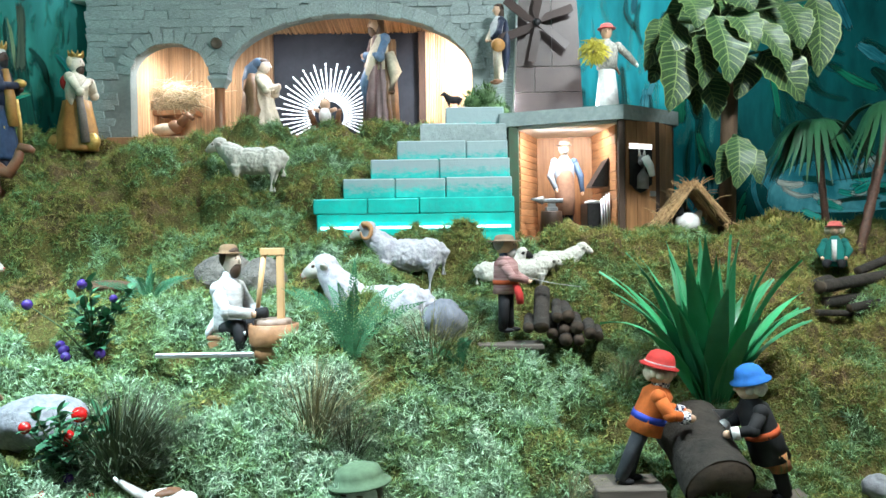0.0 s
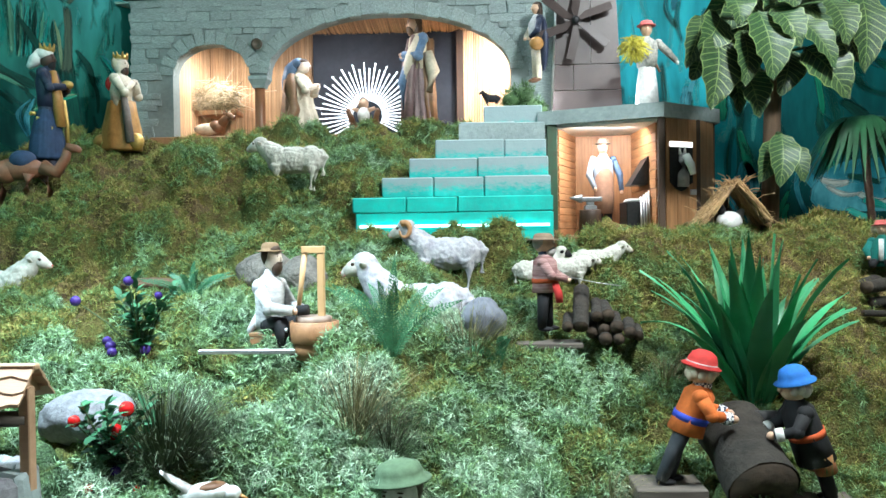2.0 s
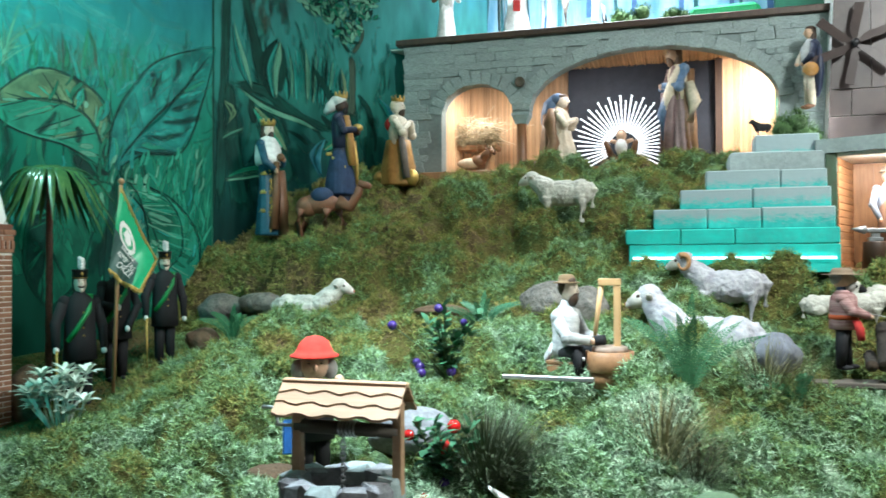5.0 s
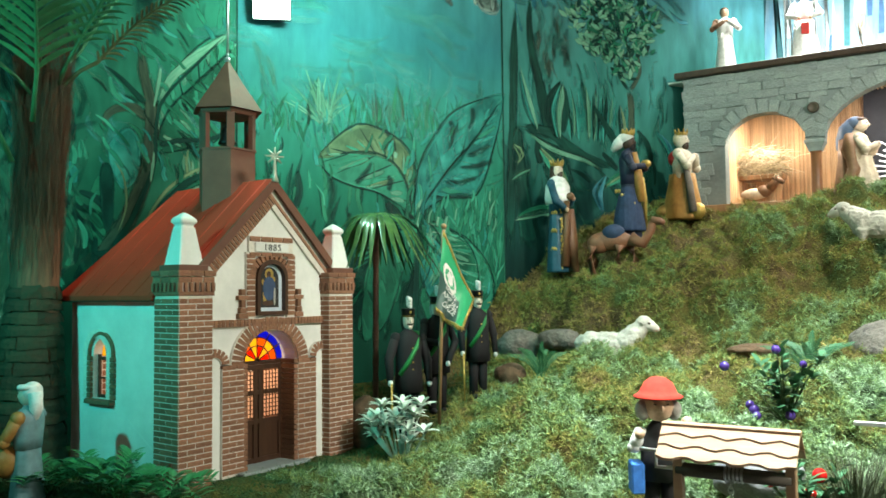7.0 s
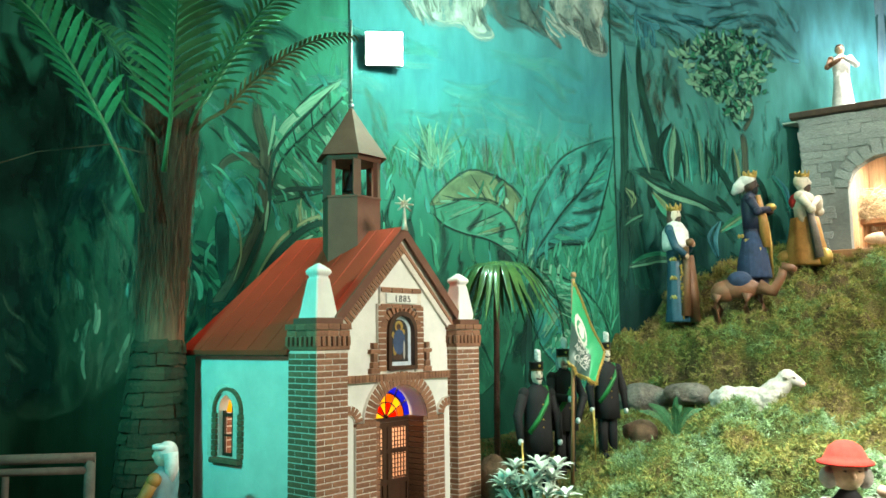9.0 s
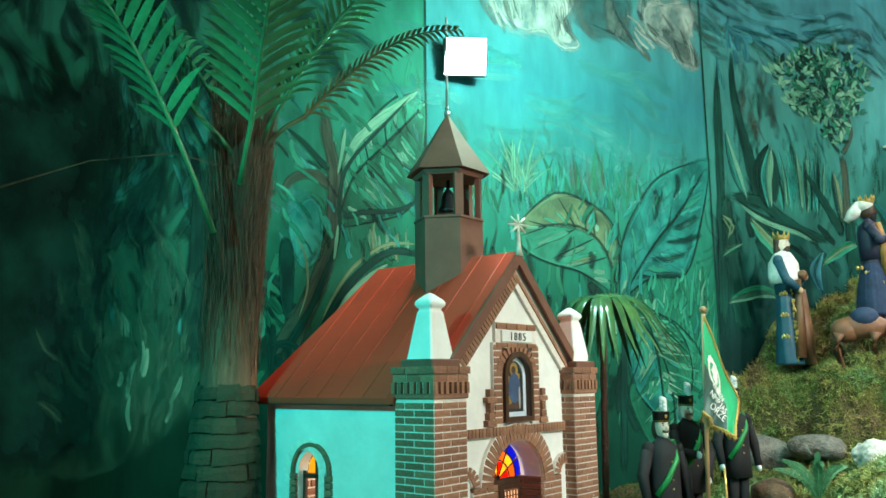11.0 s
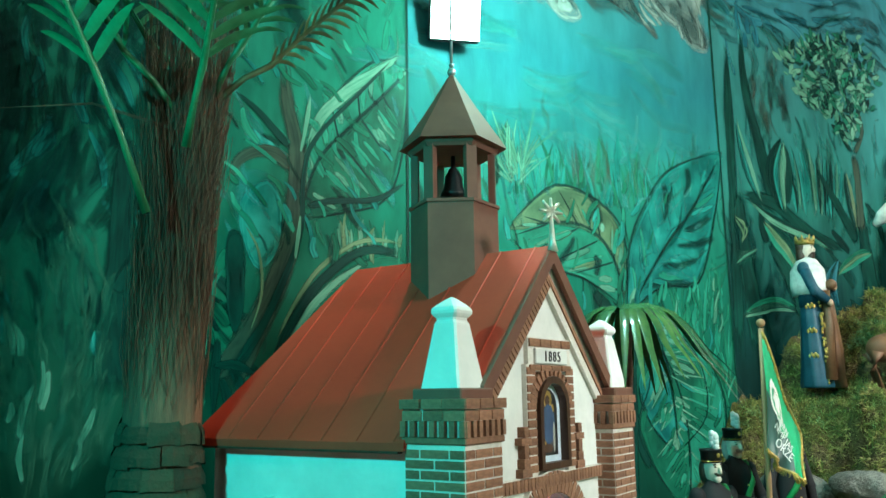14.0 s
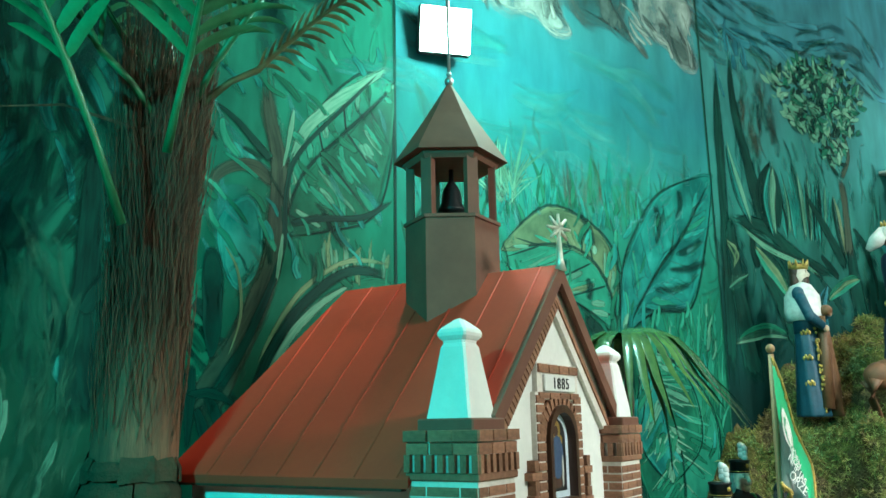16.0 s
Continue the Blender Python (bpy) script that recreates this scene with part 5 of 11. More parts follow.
def wall_patch(parent, outline, material, name="painted_area", layer=0, back=None, rim_width=0.03):
    """A painted area with a rounded outline and a soft rim."""
    place = back or on_wall
    bm = bmesh.new()
    LAYER[0] = (LAYER[0] + 1) % 12
    out = 0.0026 + layer * 0.0005 + LAYER[0] * 0.00004
    p = [Vector(q) for q in outline]
    n = len(p)
    rim = []
    for i in range(n):
        a, b, c, d = p[i - 1], p[i], p[(i + 1) % n], p[(i + 2) % n]
        for k in range(4):
            t = k / 4
            rim.append(0.5 * ((2 * b) + (c - a) * t + (2 * a - 5 * b + 4 * c - d) * t * t + (3 * b - a - 3 * c + d) * t ** 3))
    mid = sum(rim, Vector((0, 0))) / len(rim)
    uvl = bm.loops.layers.uv.verify()
    ins = [q + (mid - q).normalized() * min(rim_width, (mid - q).length * 0.7) for q in rim]
    ro, ri = [bm.verts.new(place(*q, out)) for q in rim], [bm.verts.new(place(*q, out)) for q in ins]
    k = len(rim)
    for i in range(k):
        j = (i + 1) % k
        f = bm.faces.new((ro[i], ro[j], ri[j], ri[i]))
        for lp, v in zip(f.loops, ((0.0, 0.5), (0.0, 0.5), (0.4, 0.5), (0.4, 0.5))):
            lp[uvl].uv = v
    f = bm.faces.new(ri)
    for lp in f.loops:
        lp[uvl].uv = (0.4, 0.5)
    bmesh.ops.triangulate(bm, faces=[f])
    return part(name, bm, material, parent)


def leaf_of(parent, rib, left, right, fills, layer=2, back=None, ribs=6, line=0.022, vein=None, slits=()):
    """A painted leaf: two halves between the rib and the rims, side strokes, dark slits, rib and outline."""
    body = wall_patch(parent, left + rib[::-1][1:-1], fills[0], "painted_leaf", layer, back)
    wall_patch(body, right + rib[::-1][1:-1], fills[1], "leaf_half", layer, back)
    place = back or on_wall
    out = 0.0026 + (layer + 1) * 0.0005

    def along(pts, f):
        f *= len(pts) - 1
        i = min(int(f), len(pts) - 2)
        return Vector(pts[i]).lerp(Vector(pts[i + 1]), f - i)
    rr = random.Random(int(rib[0][0] * 1000) + int(rib[-1][1] * 100))
    bm = bmesh.new()
    for rim in (left, right):
        for k in range(ribs * 3):
            f = rr.uniform(0.05, 0.9)
            a, b = along(rib, f), along(rim, min(f + 0.12, 1))
            g, h = rr.uniform(0.08, 0.35), rr.uniform(0.55, 0.95)
            w = rr.uniform(0.014, 0.034)
            put_strip(bm, [a.lerp(b, g), a.lerp(b, (g + h) / 2), a.lerp(b, h)], [w * 0.5, w, w * 0.3], lambda s, z: place(s, z, out + 0.00005 * (k % 12)), rr.randrange(3))
    part("leaf_tone", bm, [fills[2], fills[0], fills[1]], body)
    bm = bmesh.new()
    for k in range(ribs):
        f = (k + 0.6) / ribs * 0.9
        for rim in (left, right):
            a, b = along(rib, f), along(rim, min(f + 0.10, 1))
            put_strip(bm, [a, a.lerp(b, 0.5), a.lerp(b, 0.92)], [0.010, 0.008, 0.002], lambda s, z: place(s, z, out + 0.0002))
    part("leaf_veins", bm, vein or fills[2], body)
    bm = bmesh.new()
    for rim in (left, right):
        put_strip(bm, rim, [line * 0.4] + [line * 0.7] * (len(rim) - 2) + [line * 0.3], lambda s, z: place(s, z, out + 0.0003))
    for pts in slits:
        put_strip(bm, pts, [0.034] + [0.046] * (len(pts) - 2) + [0.018], lambda s, z: place(s, z, out + 0.0004))
    put_strip(bm, rib, [line * 1.3] + [line * 0.9] * (len(rib) - 2) + [0.006], lambda s, z: place(s, z, out + 0.0005))
    part("leaf_outline", bm, P_LINE, body)
    return body


def grass_paint(parent, s0, s1, z0, z1, count, mats, lo, hi, seed, layer=0, back=None, lean=0.08, wmax=0.022):
    rr = random.Random(seed)
    bm = bmesh.new()
    place = back or on_wall
    for k in range(count):
        s, z, h = rr.uniform(s0, s1), rr.uniform(z0, z1), rr.uniform(lo, hi)
        ln = rr.uniform(-lean, lean)
        out = 0.0026 + layer * 0.0005 + 0.00004 * (k % 12)
        w = rr.uniform(0.010, wmax * 1.6)
        put_strip(bm, [(s, z), (s + ln * 0.35, z + h * 0.5), (s + ln, z + h)], [w * 0.6, w, 0.001], lambda a, b: place(a, b, out), rr.randrange(len(mats)))
    return part("painted_grass", bm, mats, parent)


def dabs(parent, s0, s1, z0, z1, count, mats, size, seed, layer=0, lean=(40, 140), back=None):
    """Loose brush dabs of foliage."""
    rr = random.Random(seed)
    bm = bmesh.new()
    place = back or on_wall
    for k in range(count):
        s, z, h = rr.uniform(s0, s1), rr.uniform(z0, z1), size * rr.uniform(0.7, 2.0)
        mid = (lean[0] + lean[1]) / 2
        a = radians(mid + (lean[1] - lean[0]) * 0.9 * noise.noise(Vector((s * 2.2, z * 2.2, seed * 3.7))) + rr.uniform(-9, 9))
        d = Vector((math.cos(a), math.sin(a))) * h
        turn = Vector((-d.y, d.x)) * rr.uniform(-0.16, 0.16)
        w = size * rr.uniform(0.20, 0.50)
        out = 0.0026 + layer * 0.0005 + 0.00004 * (k % 12)
        put_strip(bm, [(s, z), (s + d.x * 0.5 + turn.x, z + d.y * 0.5 + turn.y), (s + d.x, z + d.y)], [w * 0.7, w, w * 0.4], lambda u, v: place(u, v, out), rr.randrange(len(mats)))
    return part("painted_dabs", bm, mats, parent)


def mural_board(s0, s1, material, label):
    return part("mural_board", prism([(s0, 0.6), (s1, 0.6), (s1, 4.28), (s0, 4.28)], lambda u, v, w: on_wall(u, v, 0.0022 - w), 0.0021), material, mural_left, label)


board_mid = mural_board(0.006, 1.424, board_paint("board_middle", [(1.3, (0.003, 0.040, 0.026)), (1.75, (0.006, 0.085, 0.052)), (2.15, (0.010, 0.135, 0.090)), (2.46, (0.024, 0.190, 0.145)), (2.60, (0.024, 0.175, 0.165)), (2.9, (0.024, 0.165, 0.190)), (3.3, (0.045, 0.20, 0.21))], 0.08, 0.05, 0.5), "painted board with broad jungle leaves under a teal sky")
board_left = mural_board(1.436, 4.2, board_paint("board_left", [(1.3, (0.005, 0.040, 0.024)), (1.8, (0.010, 0.080, 0.048)), (2.2, (0.014, 0.125, 0.080)), (2.7, (0.016, 0.155, 0.105)), (3.2, (0.014, 0.12, 0.085))], 0.22, 0.05), "painted board with dark trees and broad leaves")
board_right = mural_board(-1.9, -0.006, board_paint("board_right", [(1.6, (0.003, 0.018, 0.016)), (2.05, (0.006, 0.042, 0.038)), (2.4, (0.022, 0.135, 0.110)), (2.75, (0.030, 0.165, 0.150)), (3.1, (0.038, 0.165, 0.160)), (3.35, (0.04, 0.17, 0.20))], 0.10, 0.10), "painted board with dark blades and a small tree")

# middle board: haze, rocks under the sky, grass line, banana leaves
mb = board_mid
for outline, m in (([(1.16, 3.36), (1.12, 3.18), (1.00, 3.11), (0.86, 3.12), (0.74, 3.07), (0.64, 3.10), (0.70, 3.22), (0.66, 3.40), (0.9, 3.46)], P_GREY),
                   ([(0.34, 3.44), (0.38, 3.27), (0.29, 3.17), (0.18, 3.13), (0.10, 3.06), (0.012, 3.08), (0.010, 3.25), (0.012, 3.46)], P_GREY),
                   ([(0.76, 3.42), (0.73, 3.24), (0.62, 3.13), (0.50, 3.15), (0.33, 3.12), (0.36, 3.24), (0.40, 3.44)], P_ROCK),
                   ([(0.24, 3.30), (0.20, 3.16), (0.10, 3.09), (0.015, 3.09), (0.015, 3.20)], P_ROCK)):
    wall_patch(mb, outline, m, "painted_rock", 1 if m is P_GREY else 2, None, 0.09)
dabs(mb, 0.68, 1.12, 3.10, 3.40, 26, [P_GREY, P_ROCK, P_GREY], 0.09, 62, 3, (20, 110))
dabs(mb, 0.02, 0.36, 3.08, 3.40, 26, [P_GREY, P_GREY, P_ROCK], 0.08, 63, 3, (40, 140))
dabs(mb, 0.10, 1.36, 2.50, 3.05, 30, [P_HAZE], 0.22, 64, 0, (-10, 30))
grass_paint(mb, 0.04, 1.38, 2.30, 2.44, 120, [P_TEAL, P_MID, P_HAZE, P_MID], 0.10, 0.22, 1, 1, wmax=0.02)
grass_paint(mb, 0.10, 0.75, 2.38, 2.46, 34, [P_RUST, P_RUST, P_TEAL], 0.12, 0.24, 21, 1, lean=0.06, wmax=0.02)
rr = random.Random(52)
bm = bmesh.new()
for k in range(46):
    a = radians(rr.gauss(92, 27))
    h, w = rr.uniform(0.12, 0.30), rr.uniform(0.006, 0.016)
    p0 = Vector((1.0 + rr.uniform(-0.04, 0.04), 2.42 + rr.uniform(-0.03, 0.04)))
    d = Vector((math.cos(a), math.sin(a))) * h
    put_strip(bm, [tuple(p0), tuple(p0 + d * 0.5 + Vector((0, 0.01))), tuple(p0 + d)], [w * 0.6, w, 0.002], lambda u, v: on_wall(u, v, 0.0038 + 0.00004 * (k % 12)), rr.randrange(4))
part("painted_tuft", bm, [P_BLADE, P_PALE, P_HAZE, P_PALE], mb)
grass_paint(mb, 0.03, 0.30, 1.45, 2.05, 110, [P_MID, P_BRIGHT, P_MID], 0.10, 0.26, 3, 1, wmax=0.018)
grass_paint(mb, 0.3, 1.4, 1.3, 2.2, 70, [P_SHADE, P_MID, P_SHADE], 0.15, 0.4, 4, 0, wmax=0.04)
dabs(mb, 0.3, 1.38, 1.3, 2.0, 60, [P_SHADE, P_DARK, P_MID], 0.14, 61, 0)
leaf_of(mb, [(0.529, 1.948), (0.426, 2.086), (0.304, 2.241), (0.173, 2.381), (-0.015, 2.648)], [(0.529, 1.948), (0.501, 2.209), (0.406, 2.393), (0.270, 2.542), (-0.015, 2.648)], [(0.529, 1.948), (0.349, 2.058), (0.164, 2.084), (0.057, 2.349), (-0.015, 2.648)], (P_TEAL, P_TEAL, P_BRIGHT), 2, None, 6, 0.022, P_HAZE,
        ([(0.077, 2.364), (0.168, 2.307), (0.226, 2.292)], [(0.056, 2.272), (0.177, 2.233), (0.278, 2.223)], [(0.151, 2.179), (0.263, 2.145), (0.363, 2.142)], [(0.188, 2.080), (0.332, 2.065), (0.446, 2.056)], [(0.321, 2.483), (0.300, 2.399), (0.326, 2.313)], [(0.188, 2.559), (0.183, 2.491), (0.212, 2.428)]))
leaf_of(mb, [(0.538, 1.965), (0.567, 2.124), (0.647, 2.239), (0.789, 2.280), (1.047, 2.235)], [(0.538, 1.965), (0.520, 2.208), (0.600, 2.348), (0.833, 2.418), (1.047, 2.235)], [(0.538, 1.965), (0.700, 2.062), (0.852, 2.098), (0.972, 2.146), (1.047, 2.235)], (P_OLIVE, P_BRIGHT, P_PALE), 2, None, 5, 0.020, P_DARK,
        ([(0.846, 2.104), (0.790, 2.169), (0.753, 2.235)], [(0.668, 2.080), (0.655, 2.133), (0.673, 2.168)], [(0.694, 2.408), (0.645, 2.346), (0.627, 2.278)]))
leaf_of(mb, [(0.488, 1.919), (0.355, 1.778), (0.287, 1.611), (0.266, 1.410), (0.288, 1.205)], [(0.488, 1.919), (0.438, 1.707), (0.506, 1.533), (0.430, 1.357), (0.288, 1.205)], [(0.488, 1.919), (0.238, 1.856), (0.075, 1.645), (0.117, 1.376), (0.288, 1.205)], (P_MID, P_BRIGHT, P_MID), 1, None, 7, 0.016, P_PALE)
leaf_of(mb, [(0.514, 1.913), (0.672, 1.853), (0.782, 1.709), (0.816, 1.511), (0.803, 1.313)], [(0.514, 1.913), (0.581, 1.708), (0.632, 1.535), (0.696, 1.394), (0.803, 1.313)], [(0.514, 1.913), (0.733, 1.910), (0.872, 1.738), (0.891, 1.484), (0.803, 1.313)], (P_MID, P_SHADE, P_MID), 1, None, 5, 0.014, P_MID)
wall_strip(mb, [(0.545, 1.189), (0.521, 1.591), (0.507, 1.942)], [0.05, 0.04, 0.02], P_DARK, layer=3)
leaf_of(mb, [(0.474, 1.952), (0.394, 1.871), (0.351, 1.747), (0.327, 1.564), (0.328, 1.425)], [(0.474, 1.952), (0.456, 1.788), (0.495, 1.648), (0.428, 1.508), (0.328, 1.425)], [(0.474, 1.952), (0.282, 1.873), (0.180, 1.747), (0.172, 1.560), (0.328, 1.425)], (P_TEAL, P_MID, P_PALE), 2, None, 6, 0.016, P_PALE)
dabs(mb, 0.05, 1.38, 1.5, 2.45, 90, [P_MID, P_TEAL, P_SHADE, P_MID, P_BRIGHT], 0.07, 91, 4, (60, 120))
dabs(mb, 0.05, 0.55, 1.75, 2.05, 30, [P_PALE, P_BRIGHT, P_MID], 0.06, 93, 4, (60, 120))
dabs(mb, 0.06, 0.48, 2.05, 2.50, 34, [P_HAZE, P_GLAZE, P_HAZE], 0.06, 98, 4, (120, 165))
dabs(mb, 0.05, 1.38, 2.20, 2.62, 60, [P_HAZE, P_MIST], 0.10, 99, 2, (75, 105))
# seams between the boards
for s in (0.0, 1.43):
    wall_strip(mural_left, [(s, 0.9), (s, 2.4), (s, 4.2)], [0.009, 0.009, 0.009], P_DARK, "board_seam", layer=5)

# right board: dark stems, broad blades brushed from dark to pale, the little tree
rb = board_right


def brushed_blade(parent, spine, width, shades, seed, layer=3, lines=9, tail=0.12):
    """A broad painted blade: fine strokes side by side, from the first shade on one rim to the last on the other."""
    rr = random.Random(seed)
    bm = bmesh.new()
    p = [Vector(q) for q in spine]
    for k in range(lines):
        f = (k + rr.uniform(-0.3, 0.3)) / (lines - 1)
        path = []
        for i, q in enumerate(p):
            d = (p[min(i + 1, len(p) - 1)] - p[max(i - 1, 0)]).normalized()
            g = i / (len(p) - 1)
            swell = tail + (1 - tail) * math.sin(math.pi * min(max(g, 0.02), 0.98)) ** 0.7
            path.append(q + Vector((-d.y, d.x)) * (f - 0.5) * width * swell + d * rr.uniform(-0.02, 0.02))
        w = width / lines * rr.uniform(1.4, 2.6)
        tone = min(max(int(f * len(shades) + rr.uniform(-0.35, 0.35)), 0), len(shades) - 1)
        out = 0.0026 + layer * 0.0005 + 0.00004 * k
        put_strip(bm, [tuple(q) for q in path], [w * 0.5] + [w] * (len(path) - 2) + [w * 0.3], lambda u, v: on_wall(u, v, out), tone)
    return part("painted_blade", bm, shades, parent)


dabs(rb, -1.30, -0.03, 3.16, 3.50, 90, [P_DIM, P_BLUE, P_UMBER, P_DIM, P_GLAZE], 0.13, 67, 0, (-30, 60))
dabs(rb, -0.30, -0.08, 3.00, 3.22, 14, [P_BLUE, P_HAZE], 0.10, 68, 1, (60, 120))
dabs(rb, -0.45, -0.20, 2.72, 3.10, 40, [P_UMBER, P_DIM, P_UMBER, P_GLAZE], 0.11, 69, 1, (75, 115))
dabs(rb, -1.15, -0.10, 2.30, 2.80, 90, [P_GLAZE, P_DIM, P_HAZE, P_GLAZE], 0.10, 96, 1, (70, 115))
dabs(rb, -1.20, -0.03, 1.80, 2.35, 70, [P_DIM, P_DARK, P_GLAZE, P_DIM], 0.12, 97, 1, (10, 130))
for pts, w in (([(-0.03, 1.78), (-0.06, 2.48), (-0.07, 2.79), (-0.085, 3.16)], (0.09, 0.06, 0.07, 0.02)),
               ([(-0.29, 2.42), (-0.255, 2.62), (-0.18, 2.95), (-0.178, 3.22)], (0.06, 0.09, 0.06, 0.015)),
               ([(-0.16, 1.78), (-0.10, 2.25), (-0.09, 2.50)], (0.16, 0.10, 0.05)),
               ([(-0.10, 2.47), (-0.30, 2.44), (-0.50, 2.33), (-0.72, 2.27)], (0.06, 0.09, 0.08, 0.04)),
               ([(-0.39, 2.73), (-0.40, 2.58), (-0.37, 2.44)], (0.02, 0.07, 0.04)),
               ([(-0.57, 2.64), (-0.70, 2.47), (-0.81, 2.30)], (0.02, 0.06, 0.08)),
               ([(-0.24, 2.28), (-0.36, 2.12), (-0.44, 1.95)], (0.03, 0.12, 0.16)),
               ([(-0.90, 1.78), (-0.86, 2.17), (-0.85, 2.48)], (0.20, 0.12, 0.05))):
    wall_strip(rb, pts, w, P_DARK, "painted_trunk", 2)
brushed_blade(rb, [(-0.108, 2.80), (-0.14, 2.64), (-0.17, 2.55), (-0.215, 2.45)], 0.055, [P_PALE, P_HAZE, P_TEAL, P_DIM], 1)
brushed_blade(rb, [(-0.380, 2.75), (-0.335, 2.64), (-0.322, 2.54), (-0.345, 2.42)], 0.105, [P_PALE, P_MIST, P_TEAL, P_DARK], 2, lines=11)
brushed_blade(rb, [(-0.16, 2.44), (-0.25, 2.39), (-0.36, 2.35), (-0.52, 2.31), (-0.62, 2.26)], 0.035, [P_DARK, P_MIST, P_PALE], 3, 4, 6)
brushed_blade(rb, [(-0.23, 2.36), (-0.30, 2.30), (-0.37, 2.23), (-0.42, 2.14)], 0.085, [P_DARK, P_MID, P_OLIVE, P_BRIGHT], 4)
brushed_blade(rb, [(-0.07, 1.96), (-0.16, 1.99), (-0.26, 2.01), (-0.37, 1.99)], 0.055, [P_MID, P_MIST, P_BLADE], 5)
brushed_blade(rb, [(-0.05, 2.17), (-0.10, 2.20), (-0.17, 2.235)], 0.050, [P_MIST, P_BLADE, P_GLAZE], 6)
brushed_blade(rb, [(-0.06, 2.36), (-0.09, 2.32), (-0.08, 2.25)], 0.06, [P_OLIVE, P_GLAZE, P_DIM], 7)
brushed_blade(rb, [(-0.77, 2.64), (-0.78, 2.55), (-0.79, 2.46), (-0.81, 2.36)], 0.045, [P_OLIVE, P_UMBER, P_DARK], 8)
brushed_blade(rb, [(-0.66, 2.16), (-0.74, 2.21), (-0.82, 2.25), (-0.90, 2.27)], 0.05, [P_MID, P_OLIVE, P_BRIGHT], 9)
brushed_blade(rb, [(-0.63, 2.02), (-0.60, 2.12), (-0.66, 2.22)], 0.06, [P_BLUE, P_DIM, P_BLUE], 10)
brushed_blade(rb, [(-1.02, 2.50), (-1.10, 2.42), (-1.15, 2.28)], 0.06, [P_BLUE, P_TEAL, P_DIM], 11)
rr = random.Random(41)
for k in range(30):
    s0 = rr.uniform(-0.72, -0.42)
    z0, ln = 2.43 + rr.uniform(-0.04, 0.08), rr.uniform(0.12, 0.28)
    tilt = (s0 + 0.56) * 0.9 + rr.uniform(-0.06, 0.06)
    brushed_blade(rb, [(s0, z0), (s0 + tilt * ln * 0.4, z0 + ln * 0.5), (s0 + tilt * ln, z0 + ln)], rr.uniform(0.012, 0.032), rr.choice(([P_GLAZE, P_PALE], [P_HAZE, P_TEAL], [P_MIST, P_DIM], [P_TEAL, P_DARK])), 100 + k, 2, 3)
# the tree's stem and fork
wall_strip(rb, [(-0.835, 2.36), (-0.850, 2.60), (-0.840, 2.74)], [0.075, 0.055, 0.05], P_BROWN, "painted_trunk", 4)
wall_strip(rb, [(-0.838, 2.73), (-0.775, 2.81), (-0.735, 2.93), (-0.712, 3.07)], [0.04, 0.028, 0.02, 0.008], P_DARK, "painted_trunk", 4)
wall_strip(rb, [(-0.842, 2.73), (-0.915, 2.84), (-0.91, 2.93), (-0.885, 3.02)], [0.04, 0.028, 0.02, 0.008], P_BROWN, "painted_trunk", 4)
wall_strip(rb, [(-0.777, 2.88), (-0.785, 2.83), (-0.812, 2.77)], [0.004, 0.014, 0.006], P_PALE, layer=5)
rr = random.Random(8)
bm = bmesh.new()
tree_at, tree_up = Vector((-0.770, 3.070)), 0.25
for k in range(640):
    a, r = rr.uniform(0, 2 * math.pi), math.sqrt(rr.random())
    bulge = 1 + 0.16 * math.sin(3 * a + 1) + 0.08 * math.sin(7 * a)
    s, z = tree_at.x + 0.29 * bulge * r * math.cos(a), tree_at.y + tree_up * bulge * r * math.sin(a)
    if z < tree_at.y - 0.16 and abs(s - tree_at.x) > 0.16:
        continue
    w, t = rr.uniform(0.016, 0.042), rr.uniform(0, math.pi)
    out = 0.0056 + 0.00004 * (k % 14)
    tone = rr.choice((0, 3, 5)) if k < 240 else rr.choice((0, 1, 6, 1, 7, 1, 3))
    put_strip(bm, [(s, z), (s + w * math.cos(t), z + w * math.sin(t)), (s + 2 * w * math.cos(t), z + 2 * w * math.sin(t))], [0.006, w * 1.1, 0.004], lambda p, q: on_wall(p, q, out), tone)
part("painted_tree", bm, [P_MID, P_PALE, P_TEAL, P_DARK, P_OLIVE, P_DIM, P_MIST, P_BLADE], rb)

# left board behind the palm: stems, large leaves, pale growth in the dark
lb = board_left
leaf_of(lb, [(1.809, 2.209), (1.743, 2.411), (1.624, 2.548), (1.488, 2.696), (1.426, 2.767)], [(1.809, 2.209), (1.796, 2.421), (1.701, 2.620), (1.548, 2.783), (1.426, 2.767)], [(1.809, 2.209), (1.658, 2.241), (1.508, 2.302), (1.444, 2.489), (1.426, 2.767)], (P_BRIGHT, P_MID, P_PALE), 1, None, 6, 0.018, P_DARK)
wall_strip(lb, [(1.785, 2.441), (1.727, 2.568), (1.606, 2.694), (1.446, 2.823)], [0.02, 0.05, 0.05, 0.02], P_PALE, "painted_stroke", 3)
wall_strip(lb, [(1.792, 2.246), (1.695, 2.277), (1.546, 2.296), (1.440, 2.365)], [0.03, 0.03, 0.025, 0.02], P_DARK, layer=3)
grass_paint(lb, 1.46, 1.72, 2.06, 2.16, 40, [P_PALE, P_MID, P_OLIVE], 0.05, 0.12, 6, 2, lean=0.03, wmax=0.014)
wall_patch(lb, [(1.886, 1.715), (1.793, 1.908), (1.691, 2.030), (1.545, 2.108), (1.442, 2.098), (1.450, 1.990), (1.618, 1.880), (1.755, 1.714)], P_MID, "painted_leaf", 1)
